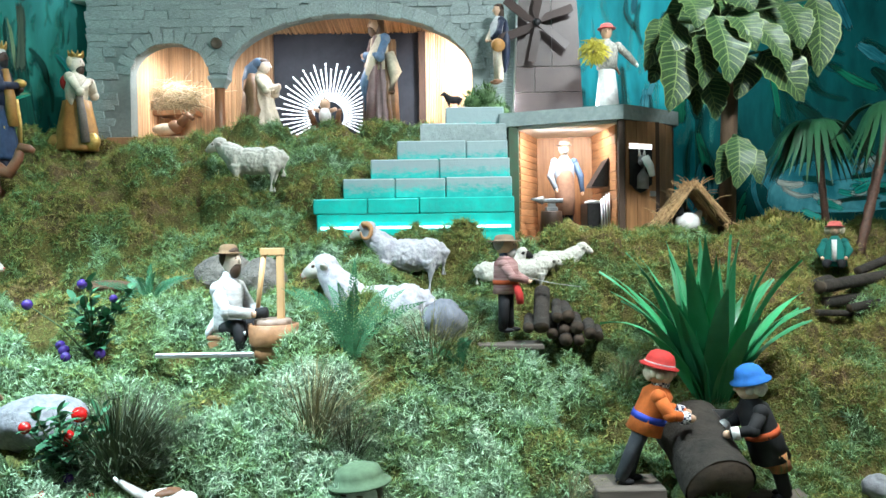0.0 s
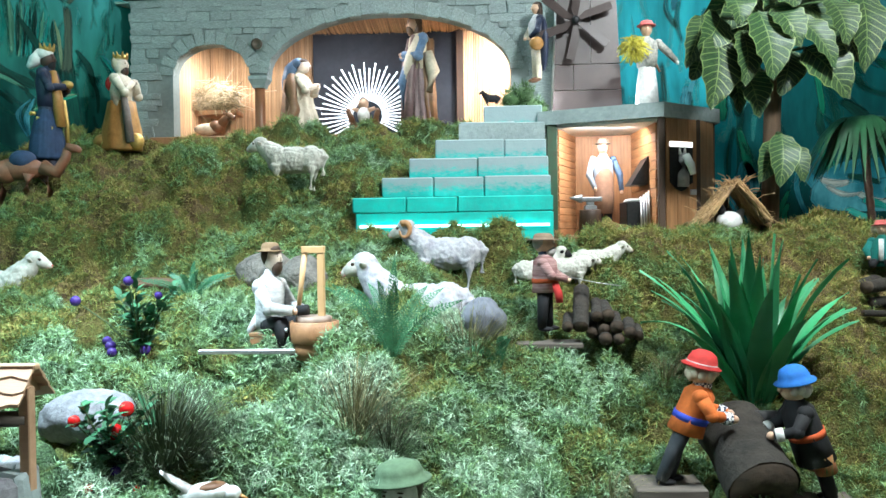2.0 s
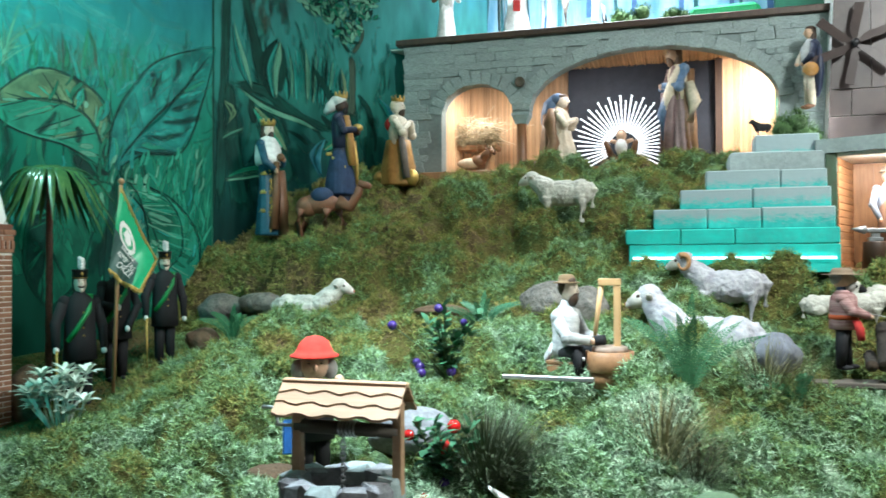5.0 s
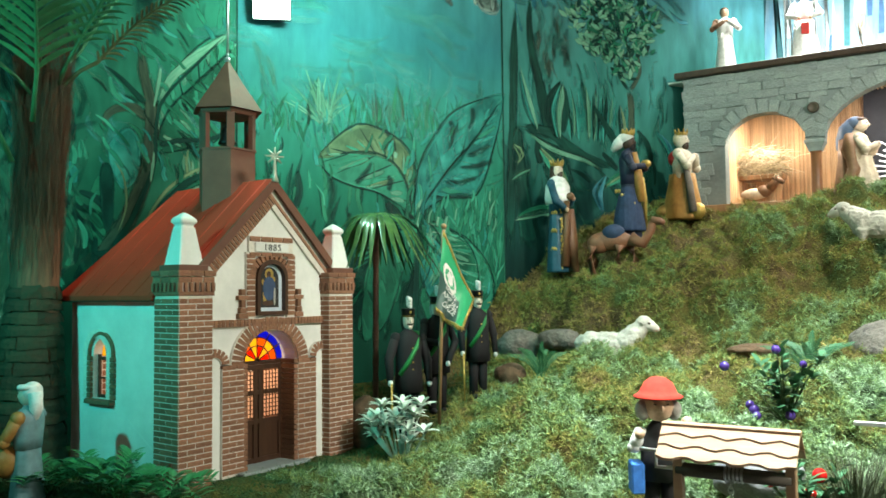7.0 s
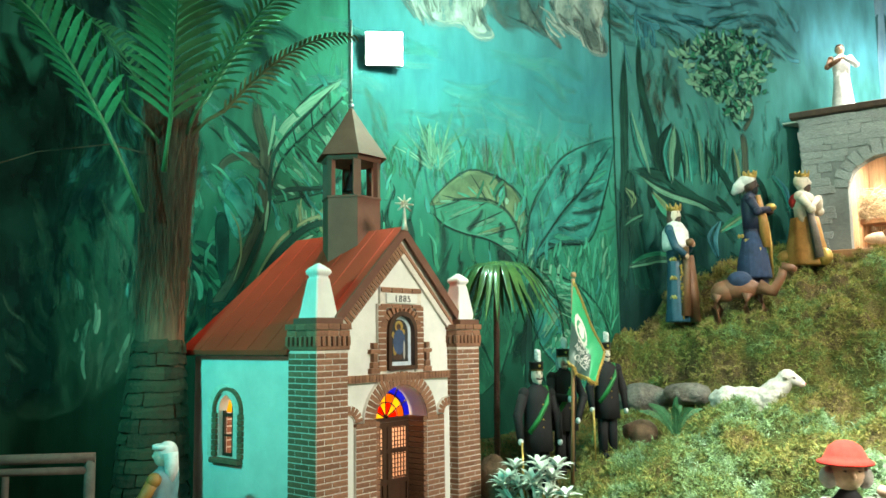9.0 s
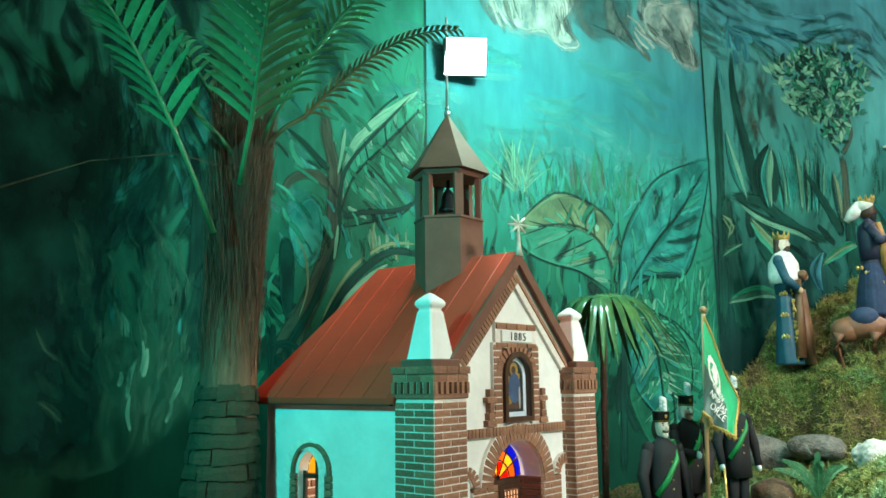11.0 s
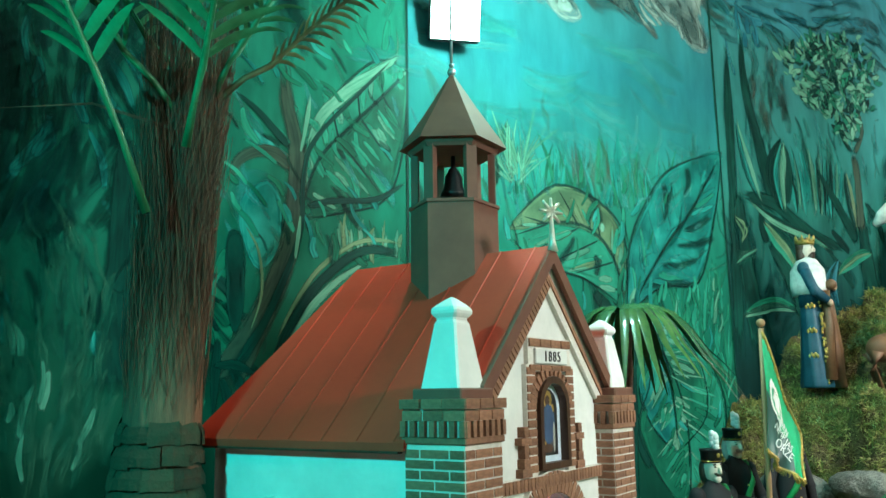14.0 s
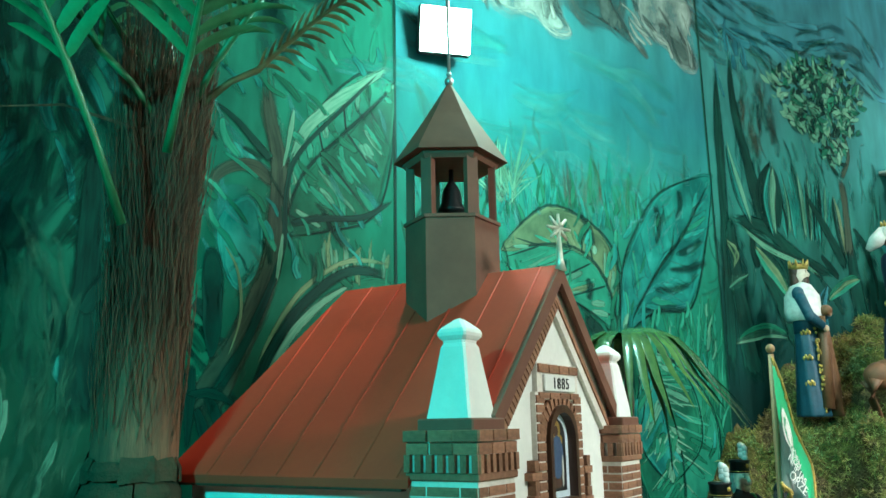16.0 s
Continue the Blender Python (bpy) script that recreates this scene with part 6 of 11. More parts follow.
wall_strip(lb, [(1.893, 1.700), (1.825, 1.874), (1.726, 2.019), (1.583, 2.123), (1.441, 2.112)], [0.03, 0.04, 0.04, 0.04, 0.03], P_DARK, layer=3)
wall_strip(lb, [(1.870, 1.715), (1.792, 1.883), (1.691, 2.004), (1.574, 2.085)], [0.01, 0.03, 0.03, 0.01], P_PALE, layer=3)
wall_strip(lb, [(1.870, 1.825), (1.794, 1.974), (1.710, 2.080), (1.583, 2.155), (1.445, 2.152)], [0.01, 0.02, 0.02, 0.02, 0.01], P_OLIVE, layer=3)
wall_strip(lb, [(2.053, 1.656), (1.953, 1.824), (1.871, 2.003), (1.825, 2.157), (1.817, 2.313), (1.820, 2.454), (1.848, 2.585), (1.867, 2.738)], [0.16, 0.11, 0.09, 0.08, 0.075, 0.07, 0.06, 0.05], P_BROWN, "painted_trunk", 3)
wall_strip(lb, [(2.024, 1.686), (1.930, 1.840), (1.854, 2.004), (1.799, 2.176), (1.793, 2.351), (1.753, 2.482), (1.587, 2.678), (1.467, 2.819)], [0.05, 0.04, 0.03, 0.02, 0.02, 0.02, 0.015, 0.01], P_DARK, layer=4)
wall_strip(lb, [(1.834, 2.434), (1.894, 2.496), (1.947, 2.550), (2.016, 2.601)], [0.035, 0.03, 0.025, 0.01], P_DARK, layer=4)
wall_strip(lb, [(1.821, 2.365), (1.883, 2.413), (1.942, 2.415), (1.999, 2.377), (2.023, 2.306)], [0.05, 0.06, 0.05, 0.04, 0.01], P_BROWN, layer=2)
wall_strip(lb, [(1.805, 2.420), (1.782, 2.550), (1.774, 2.625)], [0.01, 0.022, 0.006], P_PALE, layer=4)
wall_strip(lb, [(1.817, 2.073), (1.806, 2.158), (1.801, 2.227)], [0.008, 0.018, 0.006], P_PALE, layer=4)
wall_strip(lb, [(1.978, 2.484), (1.909, 2.432), (1.840, 2.398)], [0.04, 0.06, 0.03], P_TEAL, "painted_leaf", 1)
wall_patch(lb, [(2.013, 2.324), (1.965, 2.367), (1.898, 2.355), (1.880, 2.305), (1.919, 2.233), (1.991, 2.176), (2.017, 2.240)], P_HAZE, "painted_area", 1)
wall_patch(lb, [(1.994, 2.259), (1.906, 2.337), (1.852, 2.239), (1.865, 2.103), (1.929, 2.032), (1.989, 2.126)], P_TEAL, "painted_leaf", 1)
wall_patch(lb, [(2.029, 2.140), (1.990, 2.159), (1.965, 2.063), (1.972, 1.902), (2.000, 1.839), (2.030, 1.963)], P_DARK, "painted_leaf", 3)
wall_patch(lb, [(2.070, 2.024), (2.027, 2.107), (1.990, 1.965), (2.000, 1.823), (2.050, 1.761), (2.078, 1.868)], P_MID, "painted_leaf", 1)
wall_strip(lb, [(1.975, 2.177), (1.931, 2.098), (1.918, 1.968), (1.954, 1.840)], [0.006, 0.010, 0.010, 0.004], P_OLIVE, layer=4)
dabs(lb, 1.9, 2.25, 1.55, 2.0, 40, [P_DARK, P_SHADE, P_MID], 0.10, 72, 1)
for k, (a, b) in enumerate(([(2.046, 1.838), (2.050, 1.597)], [(2.012, 1.761), (1.944, 1.594)], [(2.057, 1.746), (1.918, 1.715)], [(2.033, 1.716), (1.989, 1.566)])):
    wall_strip(lb, [a, ((a[0] + b[0]) / 2, (a[1] + b[1]) / 2 + 0.02), b], [0.02, 0.04, 0.01], P_DARK, layer=4)
dabs(lb, 1.46, 2.0, 2.05, 2.9, 60, [P_MID, P_BRIGHT, P_SHADE, P_TEAL, P_MID], 0.07, 94, 3, (30, 90))
dabs(lb, 1.46, 2.15, 2.10, 2.95, 70, [P_BRIGHT, P_MIST, P_GLAZE, P_HAZE], 0.09, 95, 2, (40, 100))
dabs(lb, 1.90, 2.20, 1.60, 2.20, 40, [P_GLAZE, P_BRIGHT, P_MIST], 0.08, 87, 2, (60, 120))
# the dark side: a black stem, hanging fern and a pale mound
wall_patch(lb, [(2.651, 1.857), (2.524, 1.752), (2.499, 1.577), (2.544, 1.340), (2.787, 1.290), (2.747, 1.616)], P_MIST, "painted_area", 1)
wall_patch(lb, [(2.632, 1.787), (2.579, 1.717), (2.604, 1.579), (2.691, 1.447), (2.733, 1.384), (2.701, 1.615)], P_MIST, "painted_area", 2)
dabs(lb, 2.40, 2.76, 1.35, 1.90, 80, [P_MIST, P_MIST, P_GLAZE, P_GLAZE, P_PALE], 0.08, 73, 2, (50, 120))
dabs(lb, 2.10, 2.65, 1.70, 2.60, 110, [P_GLAZE, P_DIM, P_SHADE, P_GLAZE, P_TEAL], 0.12, 75, 1, (60, 120))
wall_strip(lb, [(2.305, 1.661), (2.330, 1.832), (2.331, 2.038), (2.325, 2.254), (2.330, 2.445)], [0.16, 0.11, 0.08, 0.09, 0.06], P_DARK, "painted_trunk", 3)
wall_strip(lb, [(2.332, 1.949), (2.290, 2.041), (2.244, 2.091)], [0.05, 0.05, 0.03], P_DARK, layer=3)
# broad dark strokes and dabs, darkening the board towards its far upper end
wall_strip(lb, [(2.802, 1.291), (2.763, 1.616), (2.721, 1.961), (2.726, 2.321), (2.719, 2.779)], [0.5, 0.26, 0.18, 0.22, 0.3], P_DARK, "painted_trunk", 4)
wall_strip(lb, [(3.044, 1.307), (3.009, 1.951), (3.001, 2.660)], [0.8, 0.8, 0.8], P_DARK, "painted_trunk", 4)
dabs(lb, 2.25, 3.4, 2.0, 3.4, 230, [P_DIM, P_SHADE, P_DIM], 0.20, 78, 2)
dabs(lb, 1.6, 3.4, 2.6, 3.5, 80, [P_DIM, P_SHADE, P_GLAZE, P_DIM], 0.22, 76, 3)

dabs(lb, 2.34, 2.76, 1.45, 2.10, 90, [P_MIST, P_GLAZE, P_MIST], 0.10, 79, 5, (50, 110))

# right wall, seen behind the leafy tree
on_right = lambda s, z, out=0.0: Vector((s, 4.85 - out, z))
part("mural_board", box(0.7, 1.50, 4.8480, 4.8498, 0.8, 4.28), board_paint("board_bright", [(1.3, (0.005, 0.06, 0.06)), (2.0, (0.010, 0.13, 0.15)), (2.4, (0.020, 0.22, 0.26)), (3.3, (0.03, 0.28, 0.32))], 0.10, 0.22), mural_right, "painted board in streaked turquoise")
part("mural_board", box(1.503, 3.18, 4.8480, 4.8498, 0.8, 4.28), board_paint("board_dark", [(1.3, (0.002, 0.02, 0.018)), (1.8, (0.004, 0.045, 0.045)), (2.3, (0.005, 0.065, 0.07)), (3.3, (0.006, 0.075, 0.08))], 0.16, 0.16), mural_right, "painted board in dark blue green foliage")
dabs(mural_right, 0.78, 1.6, 1.9, 3.4, 60, [P_HAZE, P_BLUE, P_HAZE, P_SHADE], 0.20, 81, 1, (82, 98), on_right)
dabs(mural_right, 1.4, 3.1, 1.4, 3.2, 110, [P_SHADE, P_MID, P_SHADE, P_BLUE, P_DARK], 0.22, 82, 2, (40, 140), on_right)
wall_patch(mural_right, [(1.95, 1.62), (2.0, 1.83), (2.25, 1.88), (2.75, 1.86), (2.9, 1.72), (2.6, 1.60)], P_BLUE, "painted_rock", 7, on_right)
wall_patch(mural_right, [(2.0, 1.76), (2.05, 1.87), (2.3, 1.92), (2.7, 1.90), (2.5, 1.80)], P_BLUE, "painted_rock", 8, on_right)
dabs(mural_right, 1.95, 2.9, 1.6, 1.85, 22, [P_TEAL, P_GREY, P_DARK], 0.16, 83, 9, (-15, 15), on_right)

# ---- figures and animals: one plain mesh each ----
PAINTS = {}


def paint(name, colour, rough=0.5, bump=0.25, scale=45):
    if name not in PAINTS:
        PAINTS[name] = mat("paint_" + name, colour, tuple(c * 0.68 for c in colour), scale, rough, bump=bump, big=14, big_amount=0.18, dist=0.004)
    return PAINTS[name]


SKIN, PALE = paint("skin", (0.62, 0.40, 0.27)), paint("pale_skin", (0.72, 0.60, 0.50))
HAIR, GREYHAIR, BLOND = paint("hair", (0.055, 0.03, 0.018)), paint("grey_hair", (0.35, 0.33, 0.31), 0.9), paint("pale_hair", (0.62, 0.52, 0.38), 0.9)
IVORY, CREAM, WHITE = paint("ivory", (0.60, 0.52, 0.37)), paint("cream", (0.60, 0.53, 0.41)), paint("white", (0.70, 0.70, 0.68))
BLUE, NAVY, DARKTEAL = paint("blue", (0.07, 0.17, 0.30)), paint("navy", (0.015, 0.022, 0.05)), paint("dark_teal", (0.01, 0.07, 0.11))
BROWN, DARKBROWN, OCHRE = paint("brown", (0.16, 0.075, 0.035)), paint("dark_brown", (0.06, 0.03, 0.02)), paint("ochre", (0.38, 0.19, 0.05))
RED, PINK, ORANGE = paint("red", (0.48, 0.03, 0.025), 0.8), paint("pink", (0.55, 0.12, 0.11), 0.8), paint("orange", (0.60, 0.14, 0.025), 0.9)
BLACK, GREY, TEALC = paint("black", (0.010, 0.010, 0.012), 0.8), paint("grey", (0.055, 0.06, 0.068), 0.9), paint("teal", (0.01, 0.15, 0.13), 0.9)
GREEN, BRIGHTBLUE, SASH = paint("green", (0.01, 0.24, 0.06)), paint("bright_blue", (0.03, 0.17, 0.55), 0.85), paint("sash", (0.55, 0.10, 0.03), 0.9)
GILT = M_GOLD


class Body:
    """Collects the pieces of one figure, in its own axes: x ahead, y to its left, z up."""

    def __init__(self):
        self.bm, self.mats = bmesh.new(), []

    def mi(self, m):
        if m not in self.mats:
            self.mats.append(m)
        return self.mats.index(m)

    def lathe(self, m, profile, at=(0, 0, 0), sx=1.0, sy=1.0, sides=20, wob=0.0, folds=0, tilt=None):
        mm = Matrix.Translation(at) @ (Euler([radians(a) for a in tilt]).to_matrix().to_4x4() if tilt else Matrix())
        put_lathe(self.bm, profile, sides=sides, mi=self.mi(m), sx=sx, sy=sy, m=mm, wob=wob, folds=folds)

    def ball(self, m, at, r, rot=None):
        put_ball(self.bm, at, r, self.mi(m), rot, 14, 9)

    def tube(self, m, pts, r, sides=10, squash=1.0):
        put_tube(self.bm, pts, r, sides, self.mi(m), squash=squash)

    def slab(self, m, x0, x1, y0, y1, z0, z1, bevel=0.0):
        put_box(self.bm, x0, x1, y0, y1, z0, z1, bevel, self.mi(m))

    def done(self, name, m, label, category, scale=1.0, group="", fat=1.0):
        bmesh.ops.scale(self.bm, vec=(scale * fat, scale * fat, scale), verts=self.bm.verts)
        ob = finish(self.bm, name, self.mats)
        ob.matrix_world = m
        return tagged(ob, label, category, group)


def head(b, z, hs=1.0, skin=SKIN, hair=HAIR, beard=None, long_hair=False, x=0.0, tilt=0.0):
    """A plain head: skull, nose, hair, beard."""
    r = 0.062 * hs
    b.ball(skin, (x, 0, z), (r, r * 0.86, r * 1.16), (0, tilt, 0))
    b.ball(skin, (x + r * 0.98, 0, z - r * 0.12), (r * 0.22, r * 0.14, r * 0.26))
    for s in (-1, 1):
        b.ball(HAIR, (x + r * 0.87, s * r * 0.36, z + r * 0.16), (r * 0.06, r * 0.10, r * 0.055))
        b.ball(hair or HAIR, (x + r * 0.86, s * r * 0.36, z + r * 0.34), (r * 0.07, r * 0.17, r * 0.04))
    if hair:
        b.ball(hair, (x - r * 0.40, 0, z + r * 0.26), (r * 0.80, r * 0.96, r * 1.02))
        b.ball(hair, (x - r * 0.05, 0, z + r * 0.72), (r * 0.85, r * 0.84, r * 0.55))
        if long_hair:
            b.ball(hair, (x - r * 0.5, 0, z - r * 0.7), (r * 0.7, r * 1.05, r * 1.3))
    if beard:
        b.ball(beard, (x + r * 0.52, 0, z - r * 0.86), (r * 0.52, r * 0.6, r * 0.75), (0, 15, 0))
        b.ball(beard, (x + r * 0.95, 0, z - r * 0.42), (r * 0.12, r * 0.45, r * 0.1))


def hat(b, z, m, r=0.085, crown=0.055, x=0.0, brim=True, band=None, tall=0.07, tilt=(0, 0, 0)):
    pr = ([(r * 1.05, 0.0), (r * 1.05, 0.007)] if brim else []) + [(crown * 1.15, 0.010), (crown * 1.1, tall * 0.5), (crown * 0.95, tall * 0.85), (crown * 0.6, tall), (0.004, tall * 1.04)]
    b.lathe(m, pr, (x, 0, z), tilt=tilt)
    if band:
        b.lathe(band, [(crown * 1.2, 0.010), (crown * 1.2, 0.024)], (x, 0, z), tilt=tilt)


def crown(b, z, r=0.058, x=0.0):
    for k in range(8):
        a = 2 * math.pi * k / 8
        c, s = math.cos(a), math.sin(a)
        b.tube(GILT, [(x + c * r, s * r, z + 0.02), (x + c * r * 1.18, s * r * 1.18, z + 0.062)], [0.014, 0.004], 6)
    b.lathe(GILT, [(r * 0.98, 0), (r * 1.08, 0.004), (r * 1.1, 0.03), (r * 0.9, 0.032)], (x, 0, z))


def arm(b, m, hand, shoulder, elbow, palm, r=0.042, glove=0.022):
    b.tube(m, [shoulder, elbow, palm], [r, r * 0.92, r * 0.66], 10)
    b.ball(m, shoulder, r * 1.08)
    b.ball(m, elbow, r * 0.95)
    v = (Vector(palm) - Vector(elbow)).normalized() * 0.018
    b.ball(hand, tuple(Vector(palm) + v), (glove, glove * 0.8, glove))


def robe(b, m, top=0.60, r=0.15, folds=9, wob=0.05, sx=0.85):
    b.lathe(m, [(r, 0), (r * 1.03, 0.015), (r * 0.93, 0.12), (r * 0.82, 0.28), (r * 0.70, 0.44), (r * 0.66, top)], sx=sx, sides=36, wob=wob, folds=folds)


def torso(b, m, z0=0.52, r=0.105, sx=0.8):
    b.lathe(m, [(r * 0.96, z0), (r * 1.02, z0 + 0.10), (r * 1.10, z0 + 0.20), (r * 0.98, z0 + 0.265), (r * 0.45, z0 + 0.305), (r * 0.3, z0 + 0.33)], sx=sx, sides=24, wob=0.015, folds=7)


def legs(b, m, shoe, top=0.46, spread=0.052, stride=0.0, r=0.052, hip=0.0):
    for s in (-1, 1):
        b.tube(m, [(hip, s * spread * 0.9, top), (hip * 0.45 + stride * s * 0.5, s * spread, top * 0.52), (stride * s, s * spread * 1.05, 0.035)], [r * 1.15, r * 0.95, r * 0.8])
        b.ball(shoe, (stride * s + 0.032, s * spread * 1.05, 0.022), (0.068, 0.032, 0.026))


def stand(x, y, face, lift=0.0):
    """On the hill at (x, y), facing the compass angle face (0 is along +x)."""
    return pose(x, y, float(ground_height(np.float64(x), np.float64(y))) + lift, 0, 0, face)


# holy family
MAUVE, GREYBLUE, WARMBROWN = paint("mauve", (0.17, 0.11, 0.11), 0.45), paint("grey_blue", (0.10, 0.17, 0.28), 0.45), paint("warm_brown", (0.20, 0.11, 0.055), 0.45)
b = Body()
b.lathe(CREAM, [(0.15, 0), (0.155, 0.02), (0.135, 0.16), (0.10, 0.32), (0.085, 0.42)], sx=1.15, sides=48, wob=0.13, folds=11)
torso(b, CREAM, 0.36, 0.095)
for s in (-1, 1):
    arm(b, CREAM, PALE, (0.02, s * 0.09, 0.60), (0.09, s * 0.09, 0.47), (0.15, s * 0.02, 0.53), 0.038, 0.016)
    b.tube(WARMBROWN, [(-0.02, s * 0.085, 0.63), (-0.03, s * 0.135, 0.48), (0.02, s * 0.155, 0.28), (-0.05, s * 0.16, 0.06)], [0.045, 0.055, 0.05, 0.06])
b.lathe(WARMBROWN, [(0.15, 0.02), (0.13, 0.2), (0.10, 0.42), (0.085, 0.60)], (-0.07, 0, 0), sx=0.7, sides=40, wob=0.14, folds=9)
b.ball(MAUVE, (-0.17, 0, 0.06), (0.12, 0.11, 0.07))
head(b, 0.735, 1.0, PALE, HAIR, x=0.03)
b.ball(GREYBLUE, (-0.006, 0, 0.760), (0.064, 0.066, 0.066))
b.tube(GREYBLUE, [(-0.02, 0, 0.775), (-0.07, 0, 0.71), (-0.10, 0, 0.60), (-0.13, 0, 0.50)], [0.05, 0.066, 0.06, 0.03])
b.done("kneeling_statue", pose(-1.015, 4.62, 2.045, 0, 0, -12), "kneeling painted statue in cream robe, brown cloak and blue veil", "statue", 0.56, "", 1.22)
b = Body()
b.lathe(MAUVE, [(0.15, 0), (0.155, 0.02), (0.135, 0.14), (0.115, 0.32), (0.095, 0.52), (0.09, 0.62)], sx=0.85, sides=48, wob=0.13, folds=12)
torso(b, IVORY, 0.53, 0.10)
b.lathe(WARMBROWN, [(0.135, 0.10), (0.125, 0.30), (0.115, 0.55), (0.105, 0.78)], (-0.055, 0.0, 0), sx=0.62, sides=40, wob=0.13, folds=9)
b.tube(MAUVE, [(0.05, 0.06, 0.80), (0.085, 0.07, 0.60), (0.10, 0.06, 0.30), (0.10, 0.05, 0.05)], [0.03, 0.04, 0.045, 0.05])
b.tube(MAUVE, [(0.05, -0.06, 0.80), (0.085, -0.07, 0.60), (0.10, -0.06, 0.30), (0.10, -0.05, 0.05)], [0.03, 0.04, 0.045, 0.05])
b.tube(CREAM, [(-0.04, 0.12, 0.66), (-0.08, 0.14, 0.50), (-0.05, 0.13, 0.34)], [0.04, 0.055, 0.03])
b.tube(CREAM, [(0.03, 0.11, 0.78), (0.10, 0.10, 0.62), (0.13, 0.02, 0.44), (0.10, -0.08, 0.30)], [0.035, 0.045, 0.050, 0.03])
b.tube(GREYBLUE, [(0.12, 0.06, 0.56), (0.15, 0.03, 0.42), (0.13, 0.02, 0.20)], [0.03, 0.042, 0.02])
arm(b, GREYBLUE, SKIN, (0.0, 0.115, 0.77), (0.05, 0.15, 0.62), (0.15, 0.05, 0.64), 0.046, 0.018)
arm(b, GREYBLUE, SKIN, (0.0, -0.115, 0.77), (0.04, -0.15, 0.63), (0.13, -0.04, 0.64), 0.046, 0.018)
BROWNHAIR = paint("brown_hair", (0.13, 0.07, 0.04))
head(b, 0.905, 0.98, SKIN, BROWNHAIR, BROWNHAIR, True, 0.04, 12)
b.done("standing_statue", pose(-0.335, 4.62, 2.06, 0, 0, 200), "standing bearded statue in brown and blue robes", "statue", 0.68)
manger = empty("manger", label="straw filled wooden manger with a small child figure", category="manger")
bm = bmesh.new()
rr = random.Random(3)
for k in range(300):
    a, q = rr.uniform(0, 6.28), rr.uniform(0.02, 0.115)
    p = Vector((-0.655 + q * math.cos(a), 4.66 + 0.5 * q * math.sin(a), 2.05 + rr.uniform(0, 0.07)))
    d = Vector((rr.uniform(-1, 1), rr.uniform(-1, 1), rr.uniform(-0.2, 0.7))) * 0.05
    put_tube(bm, [p, p + d], 0.0018, 3, cap=False)
part("straw", bm, M_THATCH, manger, "loose yellow straw")
b = Body()
b.ball(WHITE, (0, 0, 0.05), (0.035, 0.055, 0.05))
b.ball(SKIN, (0, 0, 0.115), (0.030, 0.030, 0.033))
b.ball(HAIR, (0, 0.008, 0.125), (0.029, 0.028, 0.03))
for s in (-1, 1):
    b.tube(SKIN, [(s * 0.03, 0, 0.08), (s * 0.065, -0.01, 0.09)], [0.013, 0.010])
    b.tube(BROWN, [(s * 0.06, 0.03, 0.0), (s * 0.085, -0.03, 0.08)], [0.02, 0.014])
b.done("child_statue", pose(-0.655, 4.63, 2.125), "small painted child figure lying in straw", "statue")
# hay rack and ox in the small arch
rack = empty("hay_rack", label="wooden hay rack heaped with dry hay", category="hay rack")
part("trough", box(-1.70, -1.42, 4.76, 4.90, 2.215, 2.245, 0.004), M_WOOD, rack)
part("post", box(-1.68, -1.65, 4.80, 4.83, 2.03, 2.215), M_WOOD, rack)
part("post", box(-1.47, -1.44, 4.80, 4.83, 2.03, 2.215), M_WOOD, rack)
bm = bmesh.new()
for k in range(520):
    p = Vector((rr.uniform(-1.71, -1.41), rr.gauss(4.78, 0.035), 2.25 + rr.random() ** 1.3 * 0.115))
    d = Vector((rr.uniform(-1, 1), rr.uniform(-0.6, 0.6), rr.uniform(-0.7, 0.3))) * 0.06
    put_tube(bm, [p - d, p + Vector((0, 0, 0.012)), p + d], 0.0015, 3, cap=False)
part("hay", bm, mat("dry_hay", (0.40, 0.33, 0.20), (0.20, 0.15, 0.08), 60, 0.9, island=0.5), rack, "tangled dry hay")
bm = bmesh.new()
for k in range(130):
    p = Vector((rr.uniform(-1.69, -1.43), rr.uniform(4.72, 4.84), rr.uniform(2.26, 2.38)))
    d = Vector((rr.gauss(0.015, 0.10), rr.uniform(-0.06, 0.02), rr.gauss(0.0, 0.05)))
    put_tube(bm, [p, p + d * 0.5 + Vector((0, -0.01, rr.uniform(0.0, 0.035))), p + d], 0.0016, 3, cap=False)
tagged(part("loose_hay", bm, mat("pale_straw", (0.62, 0.53, 0.38), (0.45, 0.37, 0.24), 60, 0.8, island=0.4), rack, "pale stalks sticking out of the hay"), kind="stuff")
b = Body()
b.ball(CREAM, (-0.06, 0, 0.055), (0.14, 0.06, 0.055))
b.ball(BROWN, (0.03, 0, 0.075), (0.075, 0.06, 0.06))
b.tube(BROWN, [(0.08, 0, 0.09), (0.13, 0, 0.15), (0.15, 0, 0.17)], [0.045, 0.038, 0.032])
b.tube(BROWN, [(0.15, 0, 0.18), (0.20, 0, 0.15), (0.215, 0, 0.135)], [0.033, 0.024, 0.018])
b.ball(WHITE, (0.19, 0, 0.16), (0.028, 0.012, 0.02))
for s in (-1, 1):
    b.tube(CREAM, [(0.15, s * 0.022, 0.20), (0.155, s * 0.045, 0.225)], [0.009, 0.003])
    b.ball(BROWN, (0.14, s * 0.045, 0.185), (0.01, 0.025, 0.012))
b.done("ox_figure", pose(-1.53, 4.66, 2.085, 0, 0, -12), "brown ox figure lying beside the hay rack", "ox figure", 0.62)

